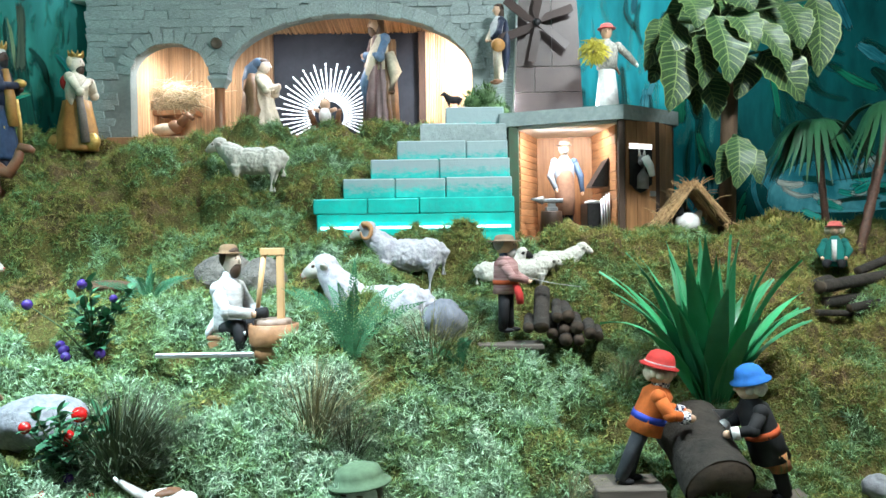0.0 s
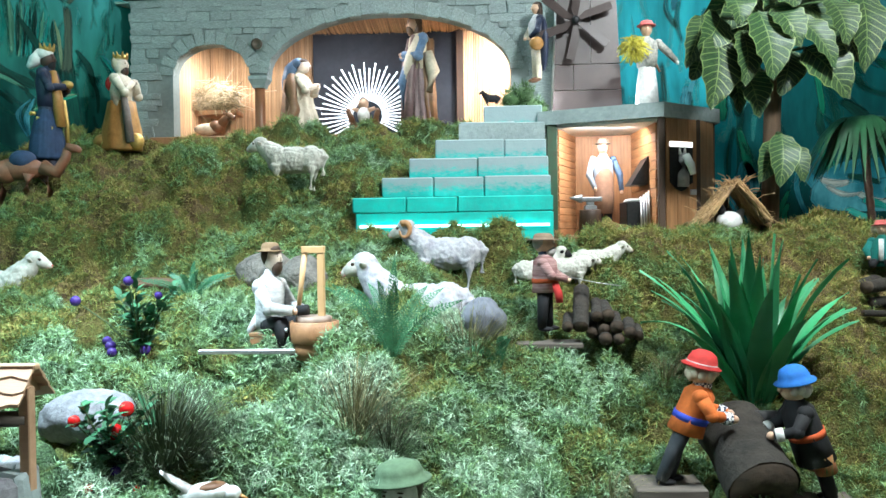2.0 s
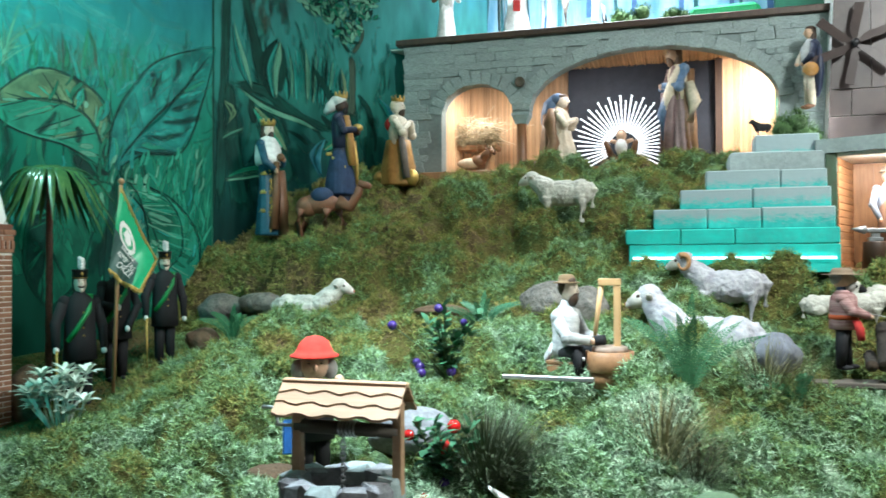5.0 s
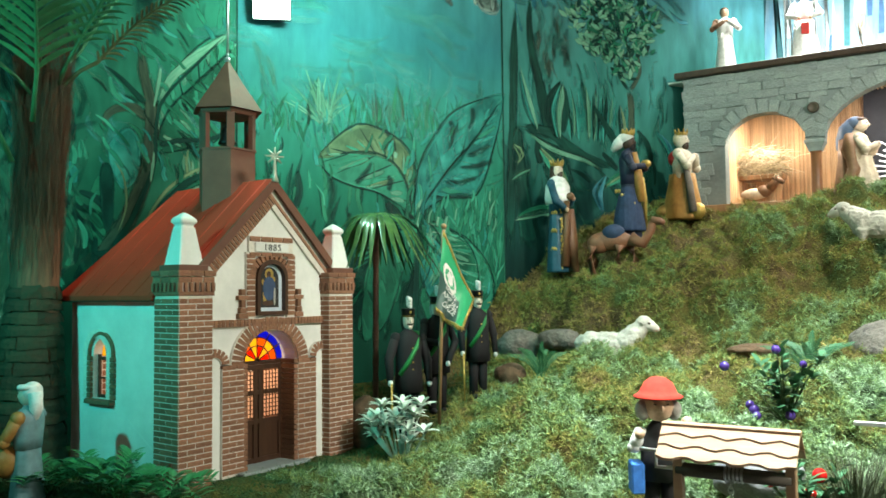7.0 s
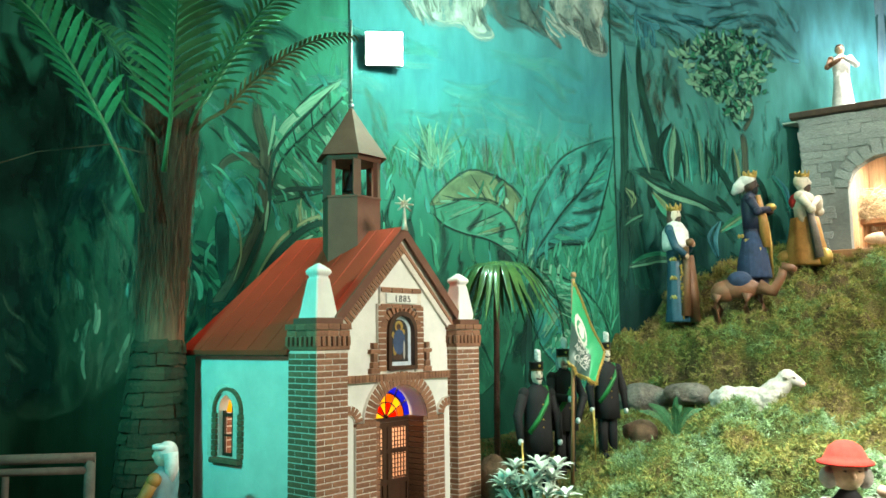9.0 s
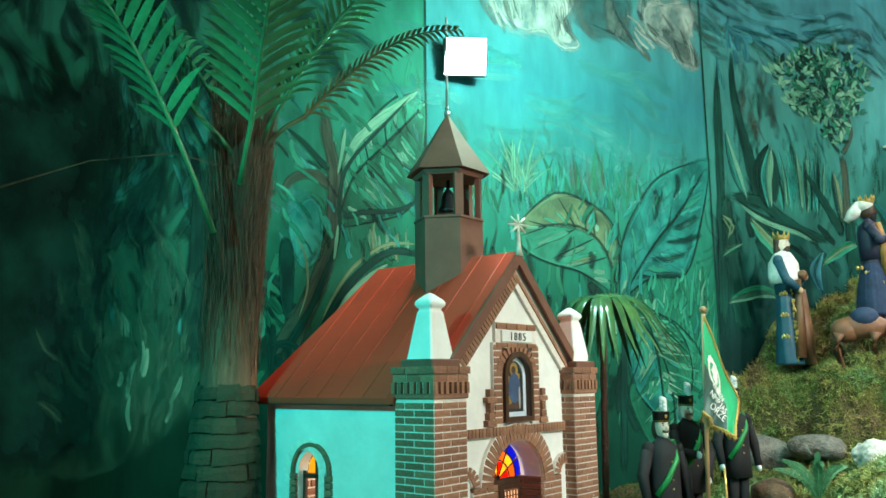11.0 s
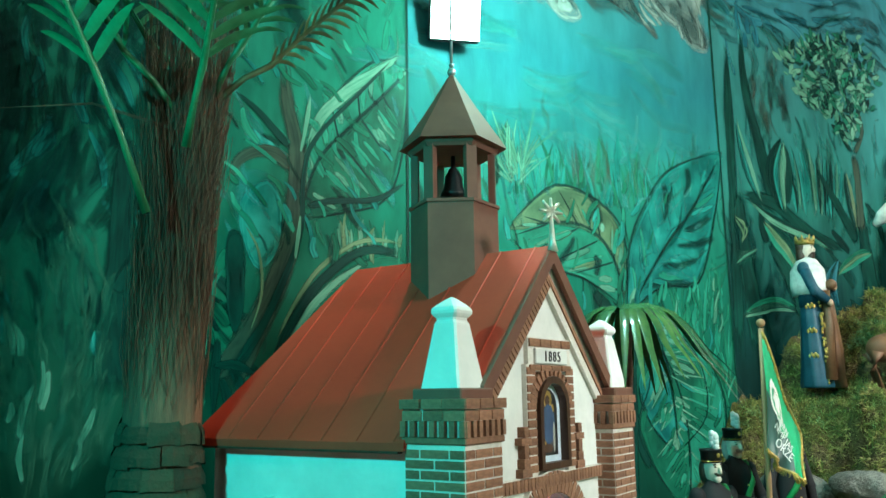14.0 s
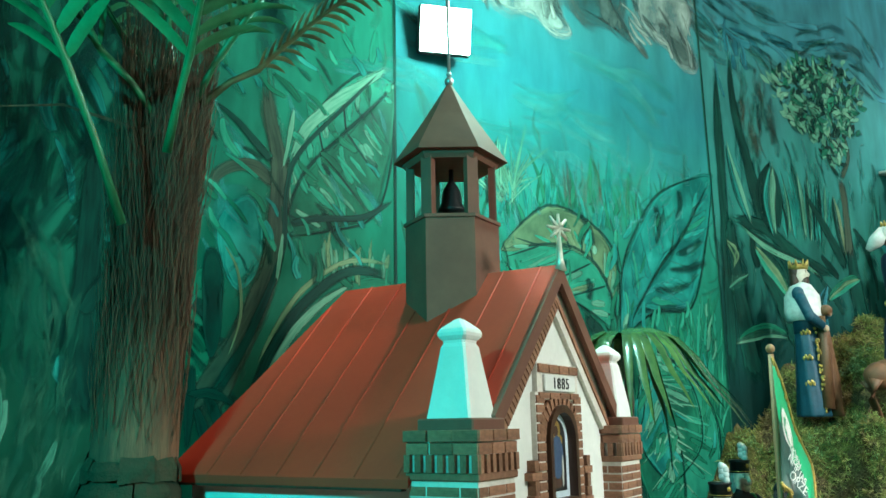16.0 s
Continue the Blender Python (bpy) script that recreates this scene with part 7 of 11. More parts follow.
# sheep
# the darker second tone stands for shade in the fleece's crevices
M_WOOL = mat("painted_wool", (0.55, 0.54, 0.48), (0.33, 0.32, 0.28), 34, 0.7, bump=0.9, bump_scale=75, big=14, big_amount=0.12, dist=0.004)
M_WOOLW = mat("painted_wool_white", (0.46, 0.455, 0.47), (0.25, 0.245, 0.28), 34, 0.7, bump=0.9, bump_scale=75, big=14, big_amount=0.12, dist=0.004)


def sheep(m, label, wool, size, lying=False, head_up=0.5, horns=False, black_face=False, seed=1):
    """A moulded sheep: fleece in one lumpy skin, face, ears, eyes, horns and hooves set into it."""
    w = Body()
    lift = 0.105 if lying else 0.27
    w.ball(wool, (-0.02, 0, lift), (0.235, 0.110, 0.122))
    w.ball(wool, (0.125, 0, lift + 0.012), (0.115, 0.102, 0.120))
    w.ball(wool, (-0.165, 0, lift + 0.006), (0.105, 0.106, 0.122))
    w.tube(wool, [(-0.235, 0, lift + 0.08), (-0.278, 0, lift + 0.02), (-0.270, 0, lift - 0.14)], [0.036, 0.044, 0.026])
    hx, hz = 0.275 + 0.02 * (1 - head_up), lift + 0.10 + 0.16 * head_up
    w.tube(wool, [(0.13, 0, lift + 0.03), (0.205, 0, lift + 0.07 + 0.07 * head_up), (hx - 0.005, 0, hz - 0.004)], [0.108, 0.088, 0.060], 14)
    w.ball(wool, (hx - 0.002, 0, hz + 0.014), (0.070, 0.062, 0.064))
    if lying:
        for sg in (-1, 1):
            w.tube(wool, [(0.13, sg * 0.06, 0.06), (0.215, sg * 0.075, 0.035), (0.15, sg * 0.07, 0.02)], [0.045, 0.030, 0.022])
            w.ball(wool, (-0.13, sg * 0.088, 0.06), (0.09, 0.035, 0.06))
    else:
        for sx, o in ((0.135, 0.0), (-0.165, -0.02)):
            for sg in (-1, 1):
                w.tube(wool, [(sx, sg * 0.058, lift - 0.04), (sx + o, sg * 0.060, 0.15), (sx + o * 0.3, sg * 0.060, 0.0)], [0.060, 0.026, 0.020])
    skin = finish(w.bm, "fleece", wool)
    mod = skin.modifiers.new("blend", "REMESH")
    mod.mode, mod.voxel_size, mod.use_smooth_shade = "VOXEL", 0.0095, True
    dg = bpy.context.evaluated_depsgraph_get()
    body = bpy.data.meshes.new_from_object(skin.evaluated_get(dg))
    bpy.data.objects.remove(skin)
    bm = bmesh.new()
    bm.from_mesh(body)
    bmesh.ops.smooth_vert(bm, verts=bm.verts, factor=0.5, use_axis_x=True, use_axis_y=True, use_axis_z=True)
    bm.normal_update()
    off = Vector((seed * 3.1, seed * 5.7, 0))
    for v in bm.verts:
        q = v.co + off
        curl = abs(noise.noise(Vector((q.x * 38 + 1.5 * noise.noise(q * 14), q.y * 38, q.z * 15)))) * 1.3 + 0.5 * noise.noise(q * 45)
        thick = min(1, max(0, (v.co.z - 0.13) / 0.05)) if not lying else min(1, v.co.z / 0.05)
        thick *= 1 - min(1, max(0, (v.co.x - hx + 0.035) / 0.04))
        v.co += v.normal * (curl - 0.25) * 0.011 * thick
    for f in bm.faces:
        f.material_index, f.smooth = 0, True
    b = Body()
    b.bm.free()
    b.bm, b.mats = bm, [wool]
    face = BLACK if black_face else SHEEPFACE
    b.tube(face, [(hx + 0.012, 0, hz + 0.010), (hx + 0.066, 0, hz - 0.016), (hx + 0.102, 0, hz - 0.036)], [0.056, 0.042, 0.029], 14)
    b.ball(face, (hx + 0.103, 0, hz - 0.036), (0.024, 0.026, 0.022))
    b.ball(PINK if not black_face else BLACK, (hx + 0.124, 0, hz - 0.034), (0.006, 0.014, 0.008))
    b.tube(PINK if not black_face else BLACK, [(hx + 0.098, -0.025, hz - 0.050), (hx + 0.122, 0, hz - 0.051), (hx + 0.098, 0.025, hz - 0.050)], 0.0025, 5)
    for sg in (-1, 1):
        b.ball(HAIR, (hx + 0.050, sg * 0.042, hz + 0.012), (0.012, 0.008, 0.009))
        b.ball(face, (hx + 0.048, sg * 0.042, hz + 0.024), (0.016, 0.010, 0.006))
        if horns:
            c = Vector((hx - 0.006, sg * 0.056, hz + 0.002))
            b.tube(paint("horn", (0.40, 0.21, 0.09)), [c + Vector((0.050 * math.cos(t) * (1 - 0.06 * t), sg * 0.007 * t, 0.052 * math.sin(t))) for t in np.linspace(1.0, 6.2, 15)], [0.025 - 0.0013 * i for i in range(15)], 10)
        else:
            b.ball(face, (hx - 0.012, sg * 0.066, hz + 0.006), (0.020, 0.036, 0.010), (sg * 35, 15, 0))
    return b.done("sheep", m, label, "sheep figure", size, "sheep of the flock")


SHEEPFACE = paint("sheep_face", (0.64, 0.60, 0.54))
sheep(pose(-0.862, 3.735, 1.704, 0, 0, 178), "white painted sheep standing on the mossy bank", M_WOOL, 0.52, head_up=0.24, seed=1)
sheep(pose(-1.905, 3.12, 1.258, 0, 0, 6), "white painted sheep lying before the bank", M_WOOL, 0.53, lying=True, head_up=0.52, seed=2)
sheep(pose(-0.150, 3.305, 1.264, 0, 0, 175), "white ram with curled brown horns", M_WOOLW, 0.56, horns=True, head_up=0.48, seed=3)
sheep(pose(-0.238, 2.945, 1.050, 0, 0, 174), "large white sheep behind a green fern", M_WOOLW, 0.69, head_up=0.70, seed=4)
sheep(stand(0.225, 3.27, 8, -0.03), "small white lamb lying with a dark face", M_WOOL, 0.34, lying=True, head_up=0.7, black_face=True, seed=5)
sheep(pose(0.465, 3.32, 1.285, 0, 0, 8), "small cream lamb standing", M_WOOL, 0.36, head_up=0.25, seed=6)
sheep(pose(0.335, 3.26, 1.255, 0, 0, 10), "small cream lamb standing behind the woodcutter", M_WOOL, 0.36, head_up=-0.1, seed=7)
sheep(pose(0.06, 4.12, 2.13, 0, 0, 200), "tiny black lamb beside the arch", BLACK, 0.16, head_up=0.4, black_face=True, seed=8)

# three kings and the camel
b = Body()
robe(b, DARKTEAL, 0.62, 0.135, 9, 0.05)
torso(b, DARKTEAL)
b.lathe(WHITE, [(0.125, 0.60), (0.135, 0.66), (0.125, 0.76), (0.075, 0.83), (0.045, 0.85)], sides=20, wob=0.04, folds=11)
rk = random.Random(6)
for k in range(46):
    z = rk.uniform(0.02, 0.58)
    y = -0.062 - 0.045 * (0.6 - z) - 0.01 * math.sin(z * 40)
    b.ball(GILT, (0.085 + 0.04 * (0.6 - z) + rk.uniform(-0.012, 0.012), y + rk.uniform(-0.012, 0.012), z), (0.008, 0.007, 0.010))
for z, y in ((0.52, -0.095), (0.36, -0.105), (0.20, -0.115)):
    for k in range(5):
        b.ball(GILT, (0.02 + 0.014 * (k - 2), y, z + 0.012 * (k % 2)), (0.010, 0.008, 0.014))
arm(b, DARKTEAL, SKIN, (0.0, -0.11, 0.77), (0.07, -0.13, 0.62), (0.15, -0.08, 0.55))
arm(b, DARKTEAL, SKIN, (0.0, 0.11, 0.77), (0.08, 0.12, 0.62), (0.16, 0.05, 0.64))
b.tube(BROWN, [(0.12, -0.02, 0.62), (0.13, -0.03, 0.4), (0.11, -0.05, 0.05)], [0.035, 0.04, 0.05])
b.ball(BROWN, (0.16, 0, 0.66), (0.045, 0.04, 0.035))
b.tube(BROWN, [(0.10, 0.06, 0.55), (0.13, 0.07, 0.25), (0.13, 0.07, 0.0)], [0.055, 0.06, 0.065])
head(b, 0.905, 1.0, PALE, HAIR, HAIR, True)
crown(b, 0.935, 0.062)
b.done("king_statue", stand(-2.36, 3.60, -10, 0.005), "standing king statue in dark blue robe with white fur collar", "statue", 0.60, "three kings", 0.84)
b = Body()
robe(b, NAVY, 0.62, 0.13, 9, 0.05)
torso(b, NAVY)
b.tube(OCHRE, [(0.06, -0.05, 0.80), (0.10, -0.05, 0.60), (0.11, -0.04, 0.36)], [0.03, 0.04, 0.045])
arm(b, NAVY, DARKBROWN, (0.0, -0.11, 0.78), (0.07, -0.14, 0.66), (0.15, -0.03, 0.68))
arm(b, NAVY, DARKBROWN, (0.0, 0.11, 0.78), (0.07, 0.13, 0.66), (0.15, 0.03, 0.66))
b.ball(GILT, (0.16, 0, 0.70), (0.05, 0.045, 0.035))
b.tube(GILT, [(0.12, 0.02, 0.58), (0.14, 0.03, 0.4), (0.13, 0.05, 0.1)], [0.015, 0.016, 0.02])
b.lathe(paint("striped_rug", (0.020, 0.042, 0.095), 0.8), [(0.15, 0.10), (0.155, 0.12), (0.135, 0.28), (0.10, 0.42), (0.06, 0.50)], (0.0, -0.03, 0), sx=0.9, sides=40, wob=0.10, folds=16)
for k in range(7):
    b.ball(GILT, (-0.10 + 0.028 * k, -0.115 + 0.004 * abs(k - 3), 0.46 - 0.02 * k + 0.02 * (k % 2)), (0.014, 0.012, 0.018))
head(b, 0.905, 1.0, DARKBROWN, None, BLACK)
b.ball(WHITE, (-0.02, 0, 0.945), (0.07, 0.066, 0.055))
b.tube(WHITE, [(-0.04, 0, 0.95), (-0.11, 0, 0.89), (-0.16, 0, 0.84)], [0.055, 0.05, 0.02])
crown(b, 0.965, 0.05)
b.done("king_statue", stand(-2.02, 3.76, 5, 0.07), "king statue in navy cloak with white headcloth and crown", "statue", 0.585, "three kings", 0.95)
b = Body()
b.lathe(OCHRE, [(0.15, 0), (0.155, 0.02), (0.145, 0.18), (0.115, 0.34), (0.10, 0.44)], sx=1.2, sides=34, wob=0.05, folds=8)
b.ball(OCHRE, (-0.14, 0, 0.08), (0.14, 0.11, 0.085))
b.ball(GILT, (0.17, -0.06, 0.07), (0.075, 0.06, 0.08))
torso(b, CREAM, 0.38, 0.108)
b.tube(paint("fur_band", (0.16, 0.13, 0.11), 0.9, 0.8, 120), [(0.07, -0.09, 0.50), (0.12, -0.125, 0.30), (0.15, -0.13, 0.06)], [0.028, 0.036, 0.04])
b.ball(RED, (-0.06, 0.0, 0.60), (0.06, 0.13, 0.08), (0, 20, 0))
for s in (-1, 1):
    arm(b, CREAM, PALE, (0.0, s * 0.11, 0.63), (0.10, s * 0.12, 0.50), (0.13, s * 0.03, 0.60), 0.045)
head(b, 0.765, 1.1, PALE, paint("pale_hair", (0.62, 0.52, 0.38)), HAIR)
crown(b, 0.815, 0.056)
b.done("king_statue", stand(-1.86, 4.19, -6, 0.0), "kneeling king statue in gold and cream robe", "statue", 0.58, "three kings", 0.98)
b = Body()
CAMEL = paint("camel", (0.21, 0.085, 0.045))
b.ball(CAMEL, (0, 0, 0.29), (0.18, 0.07, 0.085))
b.ball(CAMEL, (-0.10, 0, 0.27), (0.10, 0.075, 0.085))
b.ball(paint("striped_rug", (0.020, 0.042, 0.095), 0.8), (0.02, 0, 0.35), (0.095, 0.085, 0.075))
b.tube(CAMEL, [(0.16, 0, 0.30), (0.26, 0, 0.26), (0.32, 0, 0.36), (0.34, 0, 0.43)], [0.06, 0.045, 0.034, 0.032])
b.tube(CAMEL, [(0.33, 0, 0.44), (0.40, 0, 0.43), (0.43, 0, 0.415)], [0.038, 0.03, 0.02])
for sx, o in ((0.14, 0.05), (-0.14, -0.03), (0.08, -0.02), (-0.18, 0.04)):
    b.tube(CAMEL, [(sx, 0.05 if o > 0 else -0.05, 0.25), (sx + o, 0.05 if o > 0 else -0.05, 0.13), (sx - o * 0.3, 0.05 if o > 0 else -0.05, 0)], [0.042, 0.024, 0.02])
b.done("camel_figure", stand(-2.06, 3.58, 6, -0.010), "brown camel figure with a blue striped rug", "camel figure", 0.62)

# cooper on the bench by his tub
# white linen, fold shading put in as grey streaks of colour
LINEN = mat("creased_shaded_linen", (0.60, 0.61, 0.60), (0.30, 0.31, 0.32), 26, 0.8, bump=0.7, stretch=(1, 1, 2.6), big=12, big_amount=0.2, dist=0.006)
b = Body()
b.slab(paint("clay", (0.34, 0.17, 0.08)), -0.17, 0.06, -0.1, 0.1, 0.0, 0.13, 0.006)
b.slab(paint("clay", (0.34, 0.17, 0.08)), -0.175, 0.065, -0.105, 0.105, 0.13, 0.155, 0.006)
for s in (-1, 1):
    b.tube(BLACK, [(-0.04, s * 0.06, 0.20), (0.10, s * 0.075, 0.22), (0.11, s * 0.075, 0.04)], [0.07, 0.058, 0.048])
    b.tube(WHITE, [(0.15, s * 0.085, 0.19), (0.16, s * 0.09, 0.17)], [0.010, 0.006])
    b.ball(DARKBROWN, (0.14, s * 0.075, 0.025), (0.07, 0.036, 0.03))
b.lathe(LINEN, [(0.115, 0.17), (0.12, 0.24), (0.115, 0.34), (0.125, 0.42), (0.11, 0.48), (0.05, 0.53), (0.035, 0.56)], (-0.05, 0, 0), sx=0.85, sides=26, wob=0.03, folds=9)
b.tube(LINEN, [(-0.12, -0.05, 0.26), (-0.19, -0.06, 0.17), (-0.2, -0.05, 0.11)], [0.03, 0.026, 0.02])
for s in (-1, 1):
    arm(b, LINEN, SKIN, (-0.05, s * 0.13, 0.45), (0.04, s * 0.15, 0.32), (0.20, s * 0.07, 0.30), 0.05)
b.tube(BLACK, [(0.22, -0.03, 0.30), (0.30, -0.02, 0.31)], [0.035, 0.035])
head(b, 0.635, 1.2, PALE, HAIR, HAIR, False, -0.02)
hat(b, 0.675, paint("felt", (0.20, 0.13, 0.07), 0.95), 0.10, 0.062, -0.04, True, None, 0.06)
b.done("cooper_figure", pose(-0.668, 2.60, 1.110, 0, 0, -22), "seated cooper figure in white shirt and brown hat", "figurine", 0.50, "", 0.86)
tub = empty("tub", label="brown wooden tub with a hoop and a round lid", category="tub")
tx, ty = -0.540, 2.58
tz = 1.106
M_CLAY = paint("clay", (0.34, 0.17, 0.08))
for nm, pr in (("body", [(0.062, 0.0), (0.068, 0.05), (0.062, 0.055)]), ("upper_body", [(0.072, 0.052), (0.075, 0.055), (0.080, 0.118), (0.073, 0.12), (0.068, 0.11)]), ("lid", [(0.058, 0.108), (0.058, 0.132), (0.050, 0.136)])):
    bm = bmesh.new()
    put_lathe(bm, pr, (tx, ty, tz), 28)
    part(nm, bm, M_CLAY if nm != "lid" else paint("grey_brown", (0.30, 0.22, 0.17)), tub)
press = empty("plane_frame", label="pale wooden upright cutting frame over the tub", category="frame")
M_PINE = mat("pine", (0.55, 0.36, 0.18), (0.45, 0.27, 0.12), 40, 0.5, bump=0.1, stretch=(1, 1, 0.1))
part("upright", box(tx + 0.014, tx + 0.036, ty - 0.01, ty + 0.012, tz + 0.13, tz + 0.335, 0.002), M_PINE, press)
part("top", box(tx - 0.036, tx + 0.038, ty - 0.012, ty + 0.014, tz + 0.335, tz + 0.358, 0.002), M_PINE, press)
bm = bmesh.new()
put_tube(bm, [(tx - 0.026, ty, tz + 0.336), (tx - 0.052, ty, tz + 0.14)], [0.010, 0.007], 6)
part("saw_arm", bm, M_PINE, press)
tagged(part("board", box(-0.88, -0.58, 2.475, 2.49, 1.135, 1.149, 0.002), M_METAL), "thin pale metal edged board in the moss", "board")

# woodcutter with saw
b = Body()
legs(b, BLACK, BLACK, 0.46, 0.055, 0.02)
STRIPE = mat("striped_cloth", (0.45, 0.30, 0.28), (0.16, 0.05, 0.05), 18, 0.95, bump=0.3, stretch=(0.4, 0.4, 5.0))
b.lathe(STRIPE, [(0.125, 0.40), (0.12, 0.50), (0.12, 0.62), (0.115, 0.72), (0.06, 0.79), (0.035, 0.81)], sx=0.9, sides=24, wob=0.03, folds=7)
b.lathe(SASH, [(0.128, 0.50), (0.128, 0.545)], sx=0.9)
b.tube(RED, [(0.10, -0.08, 0.50), (0.13, -0.09, 0.40), (0.14, -0.09, 0.30)], [0.03, 0.035, 0.03])
for s in (-1, 1):
    arm(b, STRIPE, SKIN, (0.0, s * 0.12, 0.71), (0.08, s * 0.14, 0.58), (0.19, s * 0.05, 0.53), 0.046)
b.tube(M_METAL, [(0.20, 0, 0.56), (0.45, 0, 0.50), (0.65, 0, 0.47)], 0.012, 6, 0.4)
b.tube(NAVY, [(0.0, 0, 0.78), (0.0, 0, 0.83)], 0.055)
head(b, 0.90, 1.45, SKIN, GREYHAIR, GREYHAIR)
hat(b, 0.945, paint("hat_brown", (0.22, 0.16, 0.11), 0.95), 0.15, 0.08, -0.01, True, None, 0.07)
b.done("woodcutter_doll", stand(0.225, 2.95, -14, 0.02), "woodcutter doll in striped shirt with a frame saw", "doll", 0.345, "", 1.2)

# pair of dolls at the big log
def sawyer(m, top, legm, hatm, sash, face_hair, label, long_coat):
    b = Body()
    legs(b, legm, BLACK, 0.46, 0.055, 0.03, 0.054, 0.14)
    lo = 0.30 if long_coat else 0.40
    b.lathe(top, [(0.135, lo), (0.125, 0.50), (0.12, 0.60), (0.115, 0.70), (0.06, 0.76), (0.04, 0.79)], (0, 0, 0), sx=0.92, sides=26, wob=0.03, folds=6, tilt=(0, 19, 0))
    b.lathe(sash, [(0.129, 0.49), (0.129, 0.54)], sx=0.93, tilt=(0, 19, 0))
    for s in (-1, 1):
        arm(b, top, SKIN, (0.22, s * 0.11, 0.655), (0.29, s * 0.14, 0.53), (0.42, s * 0.09, 0.50), 0.050, 0.030)
        v = Vector((0.13, s * -0.05, -0.03)).normalized()
        p = Vector((0.39, s * 0.10, 0.505))
        b.tube(CHECK if not long_coat else WHITE, [p - v * 0.03, p + v * 0.022], 0.047)
        if long_coat:
            b.tube(STRIPES2, [(0.10, s * 0.06, 0.34), (0.06, s * 0.065, 0.22)], [0.075, 0.07])
    if not long_coat:
        b.tube(CHECK, [(0.28, 0.0, 0.74), (0.29, 0, 0.58), (0.23, 0, 0.38)], [0.03, 0.024, 0.022])
        b.lathe(CHECK, [(0.064, 0.745), (0.056, 0.79)], (0.0, 0, 0), tilt=(0, 19, 0))
    head(b, 0.815, 1.45, paint("doll_face", (0.72, 0.55, 0.40)), face_hair, None, False, 0.25)
    for q in range(9):
        t = 1.0 + q * 0.53
        b.ball(face_hair, (0.235 + 0.075 * math.cos(t), 0.080 * math.sin(t), 0.805 + 0.012 * math.sin(q * 2.3)), (0.030, 0.030, 0.040))
    b.lathe(hatm, [(0.132, -0.014), (0.136, -0.004), (0.104, 0.012), (0.098, 0.045), (0.080, 0.085), (0.045, 0.108), (0.004, 0.114)], (0.24, 0, 0.866), sides=28, wob=0.015, folds=3, tilt=(0, 14, 0))
    if not long_coat:
        b.lathe(WHITE, [(0.1055, 0.012), (0.1045, 0.020)], (0.24, 0, 0.866), sides=28, tilt=(0, 14, 0))
    return b.done("sawyer_doll", m, label, "doll", 0.40, "pair of sawyers", 1.08)


CHECK = bpy.data.materials.new("checked_braid")
CHECK.use_nodes = True
_n, _l = CHECK.node_tree.nodes, CHECK.node_tree.links
_c, _t = _n.new("ShaderNodeTexChecker"), _n.new("ShaderNodeTexCoord")
_c.inputs["Scale"].default_value, _c.inputs[1].default_value, _c.inputs[2].default_value = 130, (0.75, 0.75, 0.75, 1), (0.02, 0.025, 0.06, 1)
_l.new(_t.outputs["Object"], _c.inputs[0]), _l.new(_c.outputs[0], _n["Principled BSDF"].inputs["Base Color"])
_n["Principled BSDF"].inputs["Roughness"].default_value = 0.9
STRIPES2 = mat("striped_skirt", (0.42, 0.08, 0.03), (0.08, 0.13, 0.05), 14, 0.95, bump=0.2, stretch=(6, 6, 0.2))
plat = empty("plank_stand", label="grey weathered planks under the sawyer dolls", category="plank stand")
M_GREYWOOD = mat("weathered_plank", (0.13, 0.11, 0.09), (0.08, 0.066, 0.055), 30, 0.9, bump=0.5, stretch=(0.15, 1, 1))
part("plank", box(0.43, 0.63, 2.32, 2.48, 0.722, 0.762, 0.003), M_GREYWOOD, plat)
part("plank", box(0.50, 0.70, 2.20, 2.315, 0.60, 0.728, 0.003), M_GREYWOOD, plat)
part("plank", box(0.86, 1.06, 2.28, 2.46, 0.68, 0.722, 0.003), M_GREYWOOD, plat)
sawyer(pose(0.525, 2.40, 0.762, 0, 0, -8), ORANGE, GREY, RED, paint("royal_blue", (0.03, 0.06, 0.45), 0.7), BLOND, "sawyer doll in orange tunic and red hat", False)
sawyer(pose(0.985, 2.36, 0.722, 0, 0, 184), BLACK, BLACK, BRIGHTBLUE, SASH, paint("white_hair", (0.66, 0.62, 0.55), 0.95), "sawyer doll in black coat and blue hat", True)

